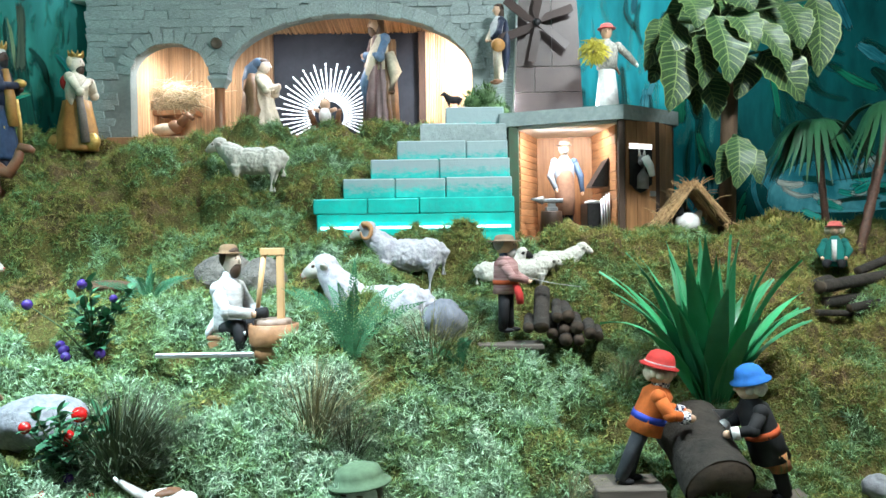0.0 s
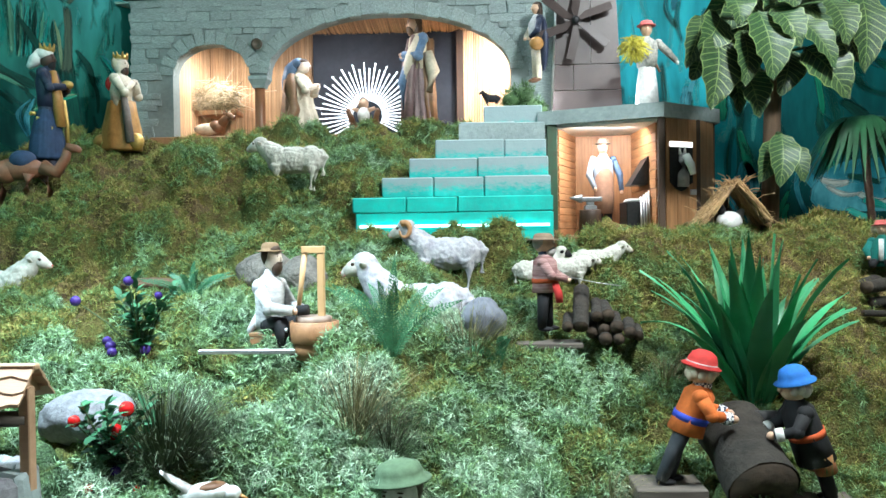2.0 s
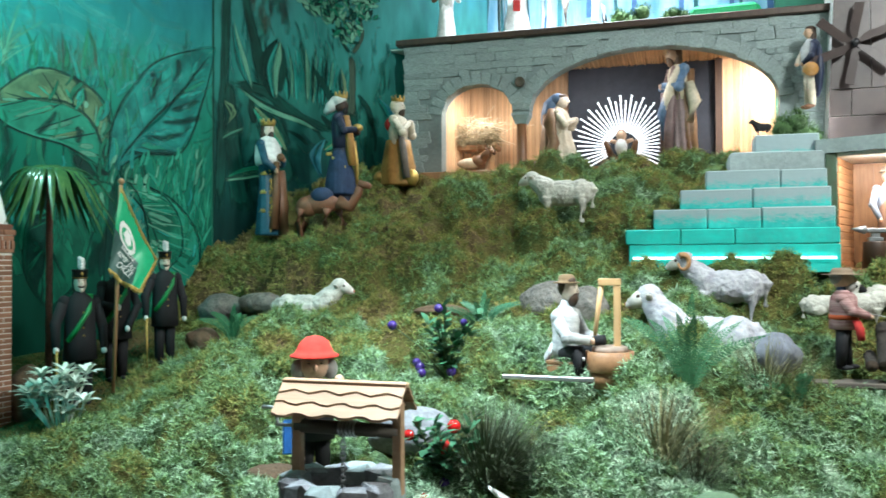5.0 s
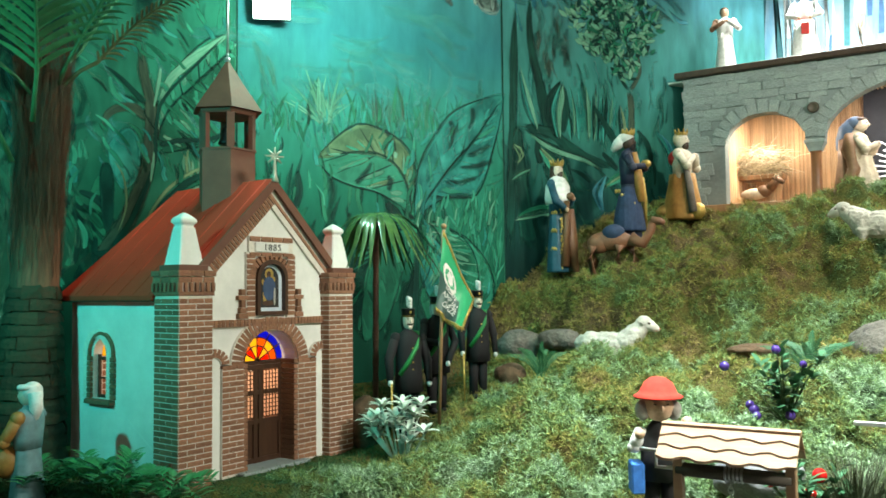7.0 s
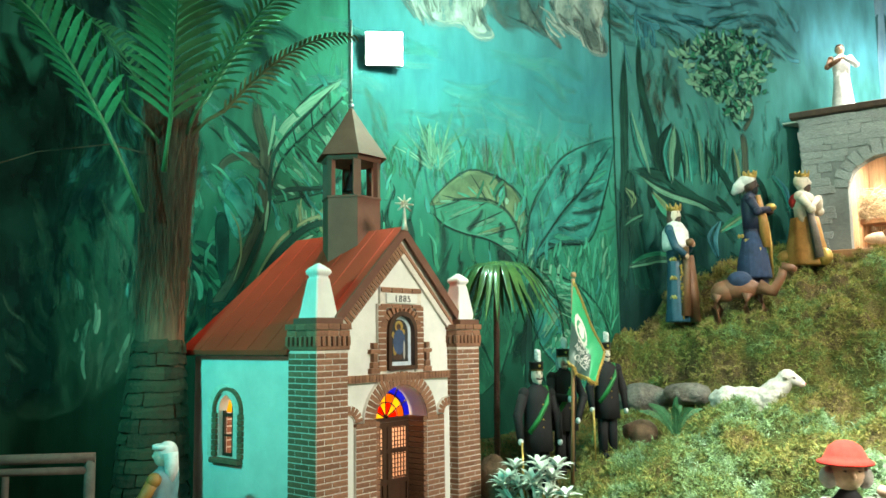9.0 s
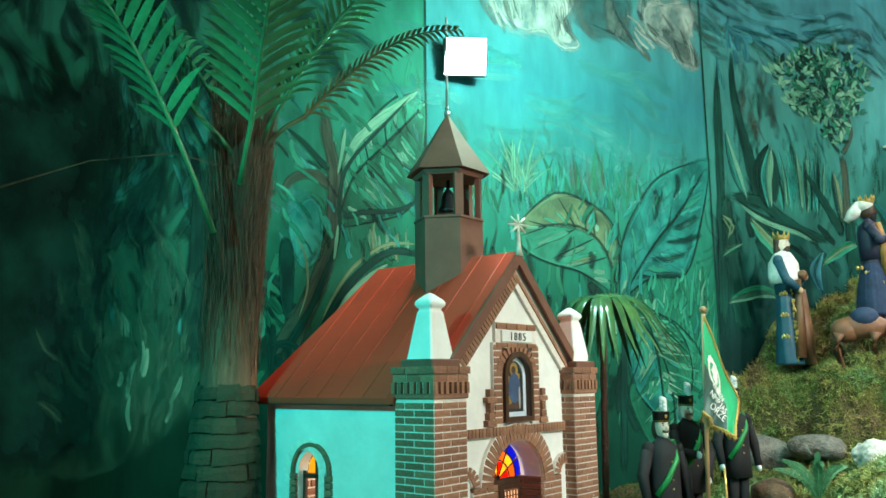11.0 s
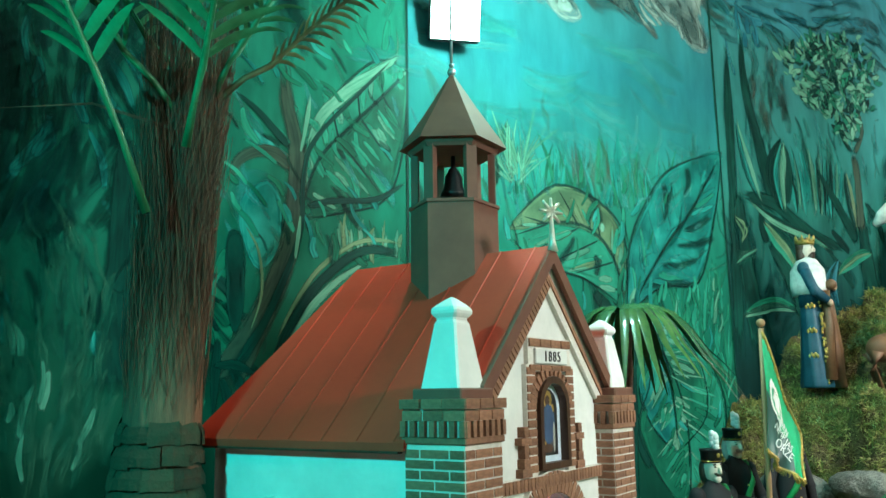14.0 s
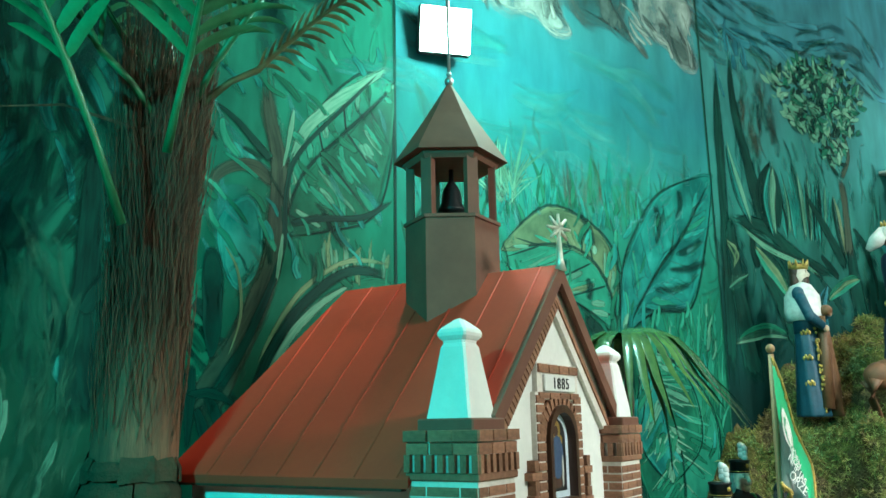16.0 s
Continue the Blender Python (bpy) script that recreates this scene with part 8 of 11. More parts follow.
# doll in teal by the logs, doll at the well, smith and others
def seated_doll(m, coat, hatm, label, size):
    b = Body()
    b.lathe(coat, [(0.15, 0.0), (0.14, 0.10), (0.125, 0.25), (0.11, 0.36), (0.05, 0.43), (0.04, 0.46)], sx=0.9, sides=24, wob=0.03, folds=7)
    b.tube(WHITE, [(0.115, 0, 0.40), (0.13, 0, 0.25), (0.14, 0, 0.08)], [0.032, 0.03, 0.03])
    for s in (-1, 1):
        arm(b, coat, SKIN, (0.0, s * 0.11, 0.37), (0.05, s * 0.17, 0.24), (0.15, s * 0.14, 0.14), 0.05, 0.03)
        b.ball(BLOND, (-0.01, s * 0.085, 0.54), (0.04, 0.04, 0.06))
    head(b, 0.55, 1.25, SKIN, BLOND)
    for q in range(10):
        t = 0.6 + q * 0.55
        b.ball(BLOND, (0.055 * math.cos(t) - 0.02, 0.085 * math.sin(t), 0.545 + 0.02 * math.sin(q * 2.0)), 0.032)
    for q in (-1, 1):
        b.tube(BLACK, [(0.06, q * 0.07, 0.06), (0.22, q * 0.09, 0.07), (0.26, q * 0.09, 0.0)], [0.055, 0.05, 0.04])
    b.lathe(hatm, [(0.120, -0.010), (0.122, 0.0), (0.088, 0.012), (0.080, 0.05), (0.06, 0.075), (0.004, 0.082)], (-0.01, 0, 0.595), sides=24, tilt=(0, -8, 0))
    return b.done("seated_doll", m, label, "doll", size, "", 1.15)


seated_doll(pose(1.60, 3.34, 1.345, 0, 0, -118), TEALC, PINK, "seated doll in teal jacket and pink hat", 0.275)
b = Body()
legs(b, BLACK, BLACK, 0.42)
b.lathe(BLACK, [(0.13, 0.36), (0.12, 0.52), (0.115, 0.68), (0.06, 0.76), (0.04, 0.79)], sx=0.9, sides=24)
for s in (-1, 1):
    arm(b, WHITE, SKIN, (0.0, s * 0.12, 0.69), (0.05, s * 0.17, 0.60), (0.12, s * 0.15, 0.78 if s > 0 else 0.70), 0.045, 0.04)
b.slab(BRIGHTBLUE, -0.02, 0.14, -0.20, -0.12, 0.28, 0.50, 0.01)
head(b, 0.90, 1.75, SKIN, GREYHAIR)
for s in (-1, 1):
    b.ball(GREYHAIR, (-0.015, s * 0.10, 0.86), (0.06, 0.05, 0.075))
b.lathe(paint("bright_red", (0.66, 0.045, 0.03), 0.9), [(0.155, -0.012), (0.158, 0.0), (0.125, 0.020), (0.112, 0.05), (0.09, 0.10), (0.05, 0.135), (0.006, 0.145)], (-0.005, 0, 0.965), sides=26, wob=0.02, folds=3)
b.done("well_doll", pose(-1.385, 2.115, 0.838, 0, 0, -62), "doll in bright red felt hat behind the well", "doll", 0.415, "", 1.15)
b = Body()
SHIRT = paint("smith_shirt", (0.22, 0.25, 0.30), 0.8)
legs(b, paint("smith_trousers", (0.035, 0.05, 0.085), 0.8), BLACK, 0.46)
b.lathe(SHIRT, [(0.11, 0.44), (0.115, 0.60), (0.12, 0.74), (0.06, 0.81), (0.04, 0.84)], sx=0.85, sides=24, wob=0.03, folds=7)
b.lathe(paint("apron", (0.23, 0.12, 0.075), 0.8), [(0.105, 0.22), (0.118, 0.40), (0.104, 0.60), (0.062, 0.78)], (0.03, 0, 0), sx=0.85, sides=24, wob=0.03, folds=6)
arm(b, paint("smith_sleeve", (0.05, 0.09, 0.16), 0.8), SKIN, (0.0, 0.12, 0.77), (0.03, 0.19, 0.62), (0.06, 0.20, 0.46))
arm(b, SHIRT, SKIN, (0.0, -0.12, 0.77), (0.04, -0.18, 0.62), (0.14, -0.14, 0.48))
head(b, 0.90, 1.05, SKIN, GREYHAIR, None)
b.ball(GREYHAIR, (0.060, 0, 0.872), (0.014, 0.034, 0.012))
hat(b, 0.938, paint("hat_tan", (0.16, 0.12, 0.09), 0.9), 0.085, 0.06, 0, True, None, 0.055)
b.done("smith_figure", pose(0.615, 4.12, 1.48, 0, 0, -82), "smith figure in brown apron and hat", "figurine", 0.485, "", 0.88)
anvil = empty("anvil", label="grey iron anvil on a dark wooden block", category="anvil")
bm = bmesh.new()
put_lathe(bm, [(0.058, 1.48), (0.052, 1.60), (0.050, 1.605)], (0.53, 3.98, 0), 14)
part("block", bm, M_DARKWOOD, anvil)
bm = bmesh.new()
put_box(bm, 0.50, 0.56, 3.955, 4.005, 1.605, 1.625, 0.003)
put_box(bm, 0.512, 0.548, 3.965, 3.995, 1.625, 1.645)
put_box(bm, 0.49, 0.585, 3.955, 4.005, 1.645, 1.665, 0.003)
put_tube(bm, [(0.49, 3.98, 1.658), (0.43, 3.98, 1.664)], [0.022, 0.003], 8)
part("iron", bm, mat("anvil_iron", (0.22, 0.23, 0.24), (0.14, 0.15, 0.15), 30, 0.5, metal=0.5), anvil)
hearth = empty("forge_hearth", label="black forge hearth with hood and tools", category="forge")
part("table", box(0.70, 0.80, 3.95, 4.15, 1.48, 1.64, 0.004), M_BLACKMETAL, hearth)
part("hood", prism([(0.72, 1.72), (0.80, 1.72), (0.805, 1.86)], xz_place(3.95), 0.16), M_BLACKMETAL, hearth)
part("ashes", box(0.71, 0.79, 3.97, 4.1, 1.641, 1.655, 0.005), M_WHITE, hearth)
for k in range(4):
    bm = bmesh.new()
    put_tube(bm, [(0.76 + k * 0.013, 3.90, 1.49), (0.765 + k * 0.012, 3.935, 1.66 + 0.01 * k)], 0.0045, 6)
    tagged(part("tool", bm, M_METAL), "thin iron tool leaning on the forge", "tool", "forge tools")

b = Body()
legs(b, CREAM, BROWN, 0.46)
b.lathe(paint("jacket", (0.45, 0.45, 0.45), 0.8), [(0.11, 0.42), (0.115, 0.60), (0.12, 0.73), (0.06, 0.80), (0.04, 0.83)], sx=0.85, sides=22)
b.ball(NAVY, (-0.06, 0.06, 0.46), (0.06, 0.12, 0.34))
arm(b, CREAM, SKIN, (0.0, -0.12, 0.76), (0.06, -0.17, 0.62), (0.12, -0.08, 0.55))
arm(b, NAVY, SKIN, (0.0, 0.12, 0.76), (0.05, 0.17, 0.60), (0.12, 0.10, 0.52))
b.lathe(OCHRE, [(0.075, -0.05), (0.082, 0), (0.075, 0.05)], (0.06, 0.16, 0.44), tilt=(70, 0, 0))
head(b, 0.91, 1.05, SKIN, HAIR, None, True)
b.done("drummer_statue", pose(0.305, 4.30, 2.285, 0, 0, 195), "painted shepherd statue with a small drum and dark cloak", "statue", 0.42)
b = Body()
robe(b, WHITE, 0.50, 0.125, 8, 0.05)
PLAID = mat("plaid_cloth", (0.45, 0.44, 0.38), (0.10, 0.10, 0.10), 30, 0.9, bump=0.2, stretch=(3, 3, 3))
torso(b, PLAID, 0.46, 0.11)
arm(b, PLAID, SKIN, (0.0, -0.12, 0.71), (0.06, -0.17, 0.58), (0.14, -0.14, 0.62))
arm(b, PLAID, WHITE, (0.0, 0.12, 0.71), (0.03, 0.22, 0.60), (0.05, 0.30, 0.50))
b.tube(BROWN, [(0.02, -0.09, 0.47), (0.02, 0.10, 0.47), (0.03, 0.13, 0.40)], [0.02, 0.02, 0.012])
head(b, 0.86, 1.1, SKIN, HAIR)
hat(b, 0.895, PINK, 0.095, 0.062, 0, True, None, 0.06)
b.done("harvester_figure", pose(0.815, 4.02, 2.084, 0, 0, -95), "harvester figure in plaid shirt, white skirt and pink hat", "figurine", 0.455)
bm = bmesh.new()
rr = random.Random(17)
for k in range(330):
    d = Vector((rr.gauss(0, 1), rr.gauss(0, 1), rr.gauss(0, 1))).normalized()
    p = Vector((0.735, 3.94, 2.372)) + d * 0.02
    put_tube(bm, [p, p + d * 0.03 + Vector((0, 0, 0.004)), p + d * rr.uniform(0.035, 0.055) + Vector((rr.uniform(-0.02, 0.02), 0, -0.012))], 0.0022, 3, cap=False)
tagged(part("hay_sheaf", bm, mat("fresh_hay", (0.50, 0.46, 0.05), (0.40, 0.34, 0.05), 40, 0.8, island=0.3)), "bright yellow bundle of hay", "hay bundle")

# miners beside the chapel
def miner(m, pale_hair, label, arms_fwd, size):
    b = Body()
    legs(b, BLACK, BLACK, 0.46, 0.05)
    b.lathe(BLACK, [(0.13, 0.34), (0.12, 0.50), (0.115, 0.62), (0.12, 0.72), (0.10, 0.78), (0.045, 0.82), (0.03, 0.85)], sx=0.85, sides=24, wob=0.02, folds=7)
    b.tube(GREEN, [(0.02, 0.085, 0.80), (0.10, 0.04, 0.70), (0.105, -0.04, 0.58), (0.06, -0.105, 0.48)], [0.012, 0.02, 0.02, 0.02])
    b.tube(GREEN, [(0.02, 0.085, 0.80), (-0.05, 0.06, 0.80), (-0.10, 0.0, 0.66)], [0.016, 0.02, 0.02])
    for k in range(4):
        b.ball(GILT, (0.105, 0.0, 0.52 + 0.055 * k), 0.007)
    if arms_fwd:
        arm(b, BLACK, WHITE, (0.0, -0.12, 0.76), (0.07, -0.17, 0.62), (0.16, -0.05, 0.60), 0.044, 0.026)
        arm(b, BLACK, WHITE, (0.0, 0.12, 0.76), (0.05, 0.17, 0.60), (0.16, 0.05, 0.44), 0.044, 0.026)
    else:
        arm(b, BLACK, WHITE, (0.0, -0.12, 0.76), (0.02, -0.19, 0.60), (0.08, -0.20, 0.44), 0.044, 0.026)
        arm(b, BLACK, WHITE, (0.0, 0.12, 0.76), (0.02, 0.17, 0.58), (0.06, 0.17, 0.42), 0.044, 0.026)
        b.tube(GILT, [(0.11, -0.20, 0.42), (0.12, -0.20, 0.2), (0.12, -0.20, 0.0)], 0.009)
    hairm = GREYHAIR if pale_hair else HAIR
    b.ball(PALE, (0.005, 0, 0.892), (0.056, 0.048, 0.074))
    b.ball(PALE, (0.062, 0, 0.888), (0.013, 0.010, 0.020), (0, -15, 0))
    b.ball(PALE, (0.040, 0, 0.845), (0.022, 0.024, 0.020))
    b.ball(hairm, (-0.034, 0, 0.880), (0.042, 0.055, 0.078))
    for q in (-1, 1):
        b.ball(hairm, (0.052, q * 0.014, 0.868), (0.013, 0.018, 0.008), (q * 20, 0, 0))
        b.ball(HAIR, (0.051, q * 0.020, 0.905), (0.006, 0.008, 0.004))
        b.ball(hairm, (0.048, q * 0.021, 0.917), (0.009, 0.013, 0.004))
    b.lathe(paint("shako", (0.008, 0.008, 0.010), 0.35), [(0.058, 0.0), (0.057, 0.055), (0.063, 0.058), (0.063, 0.068), (0.01, 0.070)], (0.0, 0, 0.925), sides=20)
    b.lathe(GILT, [(0.0595, 0.006), (0.0595, 0.010)], (0, 0, 0.925), sides=20)
    b.ball(GILT, (0.060, 0, 0.962), (0.006, 0.012, 0.012))
    for k in range(9):
        b.ball(WHITE, (0.035 + 0.012 * math.cos(k * 2.1), 0.012 * math.sin(k * 2.1), 1.005 + 0.008 * k), (0.018, 0.018, 0.020))
    return b.done("miner_figure", m, label, "figurine", size, "miners in parade dress", 0.9)


miner(stand(-2.555, 2.47, -34, -0.015), False, "miner figure in black parade dress with a stick", False, 0.535)
miner(stand(-2.525, 2.645, -34, -0.015), True, "miner figure in black parade dress holding the banner pole", True, 0.51)
miner(stand(-2.40, 2.79, -38, -0.015), False, "miner figure in black parade dress with green sash", False, 0.48)
banner = empty("banner", label="green banner with gold fringe and pale emblem on a pole", category="banner")
fx, fy = -2.425, 2.500
bm = bmesh.new()
put_tube(bm, [(fx, fy, 1.02), (fx + 0.021, fy + 0.018, 1.825)], 0.0075, 8)
put_ball(bm, (fx + 0.0215, fy + 0.0185, 1.840), 0.012)
part("pole", bm, M_WOOD, banner)
M_FLAG = mat("green_silk", (0.012, 0.30, 0.13), (0.02, 0.38, 0.17), 10, 0.35, bump=0.15, bump_scale=14)
M_FLAGDARK = mat("dark_silk", (0.03, 0.075, 0.065), (0.04, 0.095, 0.08), 10, 0.35, bump=0.15, bump_scale=14)
FLAG = [Vector(q) for q in ((-2.402, 2.512, 1.815), (-2.410, 2.452, 1.500), (-2.337, 2.540, 1.415), (-2.345, 2.655, 1.535))]


def flag_point(u, v, out=0.0):
    """u from the pole to the outer edge, v down the cloth, with hanging folds."""
    top = FLAG[0].lerp(FLAG[3], u)
    low = FLAG[1].lerp(FLAG[2], u)
    p = top.lerp(low, v)
    wave = 0.016 * math.sin(u * 7.5 + 1.2 * v) * (0.3 + 0.7 * v) + 0.010 * math.sin(u * 15 + 4 * v) * v
    return p + Vector((0.80, -0.55, 0.0)) * (wave + out) + Vector((0, 0, -0.03 * u * (1 - u)))


def flag_cells(u0, u1, v0, v1, out, n=14, inside=lambda u, v: True):
    bm = bmesh.new()
    g = [[bm.verts.new(flag_point(u0 + (u1 - u0) * i / n, v0 + (v1 - v0) * j / n, out)) for i in range(n + 1)] for j in range(n + 1)]
    for j in range(n):
        for i in range(n):
            if inside(u0 + (u1 - u0) * (i + 0.5) / n, v0 + (v1 - v0) * (j + 0.5) / n):
                bm.faces.new((g[j][i], g[j][i + 1], g[j + 1][i + 1], g[j + 1][i]))
    bmesh.ops.delete(bm, geom=[v for v in bm.verts if not v.link_faces], context="VERTS")
    for f in bm.faces:
        f.smooth = True
    return bm


cloth = part("cloth", flag_cells(0, 1, 0, 1, 0, 22), M_FLAG, banner)
part("dark_field", flag_cells(0, 0.72, 0.50, 0.985, 0.0015, 18), M_FLAGDARK, cloth)
part("emblem", flag_cells(0.06, 0.62, 0.24, 0.56, 0.003, 26, lambda u, v: (0.030 < (u - 0.34) ** 2 + ((v - 0.40) * 1.6) ** 2 < 0.062 and v < 0.53) or (abs(u - 0.34) < 0.06 + 0.5 * (v - 0.3) * (v < 0.42) and 0.30 < v < 0.47)), M_WHITE, cloth, "pale embroidered emblem")
bm = bmesh.new()
rr = random.Random(9)
for pts in ([flag_point(1, v, 0.001) for v in np.linspace(0, 1, 26)], [flag_point(u, 1, 0.001) for u in np.linspace(0, 1, 22)], [flag_point(u, 0, 0.001) for u in np.linspace(0, 1, 26)]):
    put_tube(bm, pts, 0.0045, 6)
    for p, q in zip(pts, pts[1:]):
        for k in range(3):
            a = p.lerp(q, k / 3)
            put_tube(bm, [a, a + Vector((rr.uniform(-0.006, 0.006), rr.uniform(-0.006, 0.006), -rr.uniform(0.010, 0.018)))], [0.0028, 0.0015], 4)
part("fringe", bm, M_GOLD, cloth, "gold fringe")
for body, v, size in (("GÓRN", 0.60, 0.030), ("NMP JAS", 0.735, 0.030), ("ORZE", 0.87, 0.034)):
    font = bpy.data.curves.new("lettering", "FONT")
    font.body, font.size, font.extrude, font.align_x = body, size, 0.0006, "CENTER"
    font.materials.append(M_WHITE)
    line = new("lettering", font)
    line.parent = cloth
    a, c = flag_point(0.08, v + 0.03, 0.006), flag_point(0.66, v + 0.03, 0.006)
    dx = (c - a).normalized()
    up = (flag_point(0.35, v - 0.1, 0.006) - flag_point(0.35, v + 0.1, 0.006))
    up = (up - dx * up.dot(dx)).normalized()
    nz = dx.cross(up)
    mid = max((flag_point(q, v + 0.03, 0.008) for q in (0.1, 0.3, 0.5, 0.65)), key=lambda w: w.dot(nz))
    at = a.lerp(c, 0.5)
    at += nz * ((mid - at).dot(nz) + 0.002)
    line.matrix_local = Matrix(((dx.x, up.x, nz.x, at.x), (dx.y, up.y, nz.y, at.y), (dx.z, up.z, nz.z, at.z), (0, 0, 0, 1))) @ Matrix.Diagonal((0.85, 1, 1, 1))

# white scarf figure, bench and others by the palm
b = Body()
robe(b, paint("pale_teal", (0.16, 0.30, 0.33)), 0.55, 0.15, 7, 0.04)
torso(b, paint("pale_teal", (0.16, 0.30, 0.33)), 0.5, 0.12)
arm(b, paint("pale_teal", (0.16, 0.30, 0.33)), SKIN, (0.0, -0.13, 0.74), (0.10, -0.15, 0.58), (0.22, -0.06, 0.56), 0.05)
arm(b, OCHRE, SKIN, (0.0, 0.13, 0.74), (0.10, 0.15, 0.56), (0.22, 0.06, 0.55), 0.05)
b.ball(OCHRE, (0.14, 0.03, 0.40), (0.13, 0.12, 0.13))
head(b, 0.90, 1.25, PALE, None)
b.ball(WHITE, (-0.03, 0, 0.925), (0.075, 0.076, 0.080))
b.lathe(WHITE, [(0.080, 0), (0.084, 0.02), (0.076, 0.034)], (0.0, 0, 0.945))
b.tube(WHITE, [(-0.06, 0.02, 0.92), (-0.085, 0.03, 0.80), (-0.075, 0.04, 0.66)], [0.06, 0.05, 0.012])
b.done("scarf_figure", pose(-3.15, 1.165, 0.87, 0, 0, 205), "figure in white headscarf and teal dress beside the palm", "figurine", 0.42)
stall = empty("wooden_stall", label="low dark wooden stall frame with green leaves", category="stall")
for x0, y0, z0, x1, y1, z1, r in ((-3.50, 0.70, 1.262, -3.27, 1.01, 1.252, 0.016), (-3.50, 0.70, 0.9, -3.50, 0.70, 1.262, 0.016), (-3.28, 1.0, 0.9, -3.28, 1.0, 1.25, 0.016), (-3.49, 0.72, 1.225, -3.28, 1.0, 1.215, 0.012), (-3.42, 0.82, 0.9, -3.42, 0.82, 1.22, 0.010)):
    bm = bmesh.new()
    put_tube(bm, [(x0, y0, z0), (x1, y1, z1)], r, 6)
    part("beam", bm, M_GREYWOOD, stall)

# upper stage figures
b = Body()
robe(b, WHITE, 0.6, 0.15, 8, 0.05)
torso(b, WHITE)
for s in (-1, 1):
    arm(b, BROWN if s < 0 else WHITE, SKIN, (0.0, s * 0.12, 0.78), (0.06, s * 0.18, 0.66), (0.14, s * 0.03, 0.74))
head(b, 0.905, 1.05, SKIN, HAIR)
b.done("angel_statue", pose(-1.70, 4.62, 2.838, 0, 0, -70), "white robed statue on the upper stage", "statue", 0.42)
b = Body()
robe(b, WHITE, 0.55, 0.19, 8, 0.05)
torso(b, WHITE)
b.lathe(RED, [(0.125, 0.50), (0.125, 0.56)], sx=0.8)
b.slab(RED, 0.10, 0.125, -0.05, 0.05, 0.36, 0.52, 0.01)
for s in (-1, 1):
    arm(b, WHITE, SKIN, (0.0, s * 0.12, 0.78), (0.05, s * 0.19, 0.64), (0.13, s * 0.08, 0.58))
head(b, 0.905, 1.05, SKIN, HAIR)
hat(b, 0.94, PINK, 0.09, 0.06)
b.done("girl_statue", pose(-1.26, 4.62, 2.838, 0, 0, -80), "white dressed figure with red sash on the upper stage", "statue", 0.44)
bm = bmesh.new()
for dx in (-0.10, -0.07, 0.06):
    put_tube(bm, [(-1.26 + dx, 4.60, 2.838), (-1.26 + dx, 4.61, 3.6)], 0.004, 5)
tagged(part("swing_rope", bm, M_METAL), "thin pale ropes hanging on the upper stage", "rope")

# front edge: bird and green hat figure
b = Body()
b.ball(WHITE, (0, 0, 0.05), (0.10, 0.042, 0.04), (0, -12, 0))
b.tube(WHITE, [(-0.05, 0, 0.06), (-0.12, 0, 0.10), (-0.16, 0, 0.125)], [0.03, 0.02, 0.008], 8, 0.5)
b.ball(WHITE, (0.10, 0, 0.055), (0.032, 0.026, 0.028))
b.tube(OCHRE, [(0.12, 0, 0.05), (0.155, 0, 0.04)], [0.011, 0.003])
b.ball(BROWN, (0.02, 0, 0.075), (0.06, 0.036, 0.018), (0, -10, 0))
b.done("dove_figure", pose(-0.695, 1.97, 0.828, 0, 0, -5), "white bird figure nestled in the moss", "bird figure", 0.72)
b = Body()
b.ball(WHITE, (0, 0, 0.10), (0.10, 0.10, 0.12))
head(b, 0.25, 1.2, WHITE, HAIR)
hat(b, 0.292, paint("hat_green", (0.10, 0.16, 0.09), 0.95), 0.10, 0.072, -0.01, True, None, 0.065, (6, 0, 0))
b.done("green_hat_figure", pose(-0.222, 2.06, 0.64, 0, 0, -105), "figure with a wide green felt hat", "figurine", 0.78)

# the hen in its straw hut
hut = empty("straw_hut", label="small straw roofed hut on the moss", category="straw hut")
hx, hy, hz_ = 1.085, 3.60, 1.455
for sg in (-1, 1):
    bm = bmesh.new()
    rr = random.Random(20 + sg)
    for k in range(560):
        y0 = hy + rr.uniform(-0.09, 0.12)
        s0 = rr.uniform(-0.01, 0.03)
        L = rr.uniform(0.13, 0.21)
        o = rr.uniform(-0.008, 0.012)
        p0 = Vector((hx + sg * s0 + o, y0, hz_ + 0.245 - s0 + o))
        put_tube(bm, [p0, p0 + Vector((sg * L * 0.62, rr.uniform(-0.035, 0.035), -L * 0.78 + rr.uniform(-0.012, 0.012)))], 0.0022, 3, cap=False)
    for k in range(150):
        f = rr.random()
        p0 = Vector((hx + sg * 0.14 * f, hy + rr.uniform(-0.11, 0.12), hz_ + 0.25 - 0.19 * f))
        d = Vector((sg * rr.uniform(-0.2, 1.0), rr.uniform(-0.9, 0.7), rr.uniform(-0.9, 0.7))) * rr.uniform(0.03, 0.09)
        put_tube(bm, [p0, p0 + d * 0.5 + Vector((0, 0, 0.01)), p0 + d], 0.0016, 3, cap=False)
    part("straw_roof", bm, M_THATCH, hut)
part("back_wall", prism([(hx - 0.12, hz_), (hx + 0.12, hz_), (hx, hz_ + 0.215)], xz_place(hy + 0.12), 0.01), M_DARKWOOD, hut)
for sg in (-1, 1):
    bm = bmesh.new()
    put_tube(bm, [(hx + sg * 0.015, hy - 0.075, hz_ + 0.225), (hx + sg * 0.125, hy - 0.075, hz_ + 0.07)], 0.009, 6)
    part("rafter", bm, M_BARK, hut)
b = Body()
b.ball(WHITE, (0, 0, 0.05), (0.065, 0.045, 0.045))
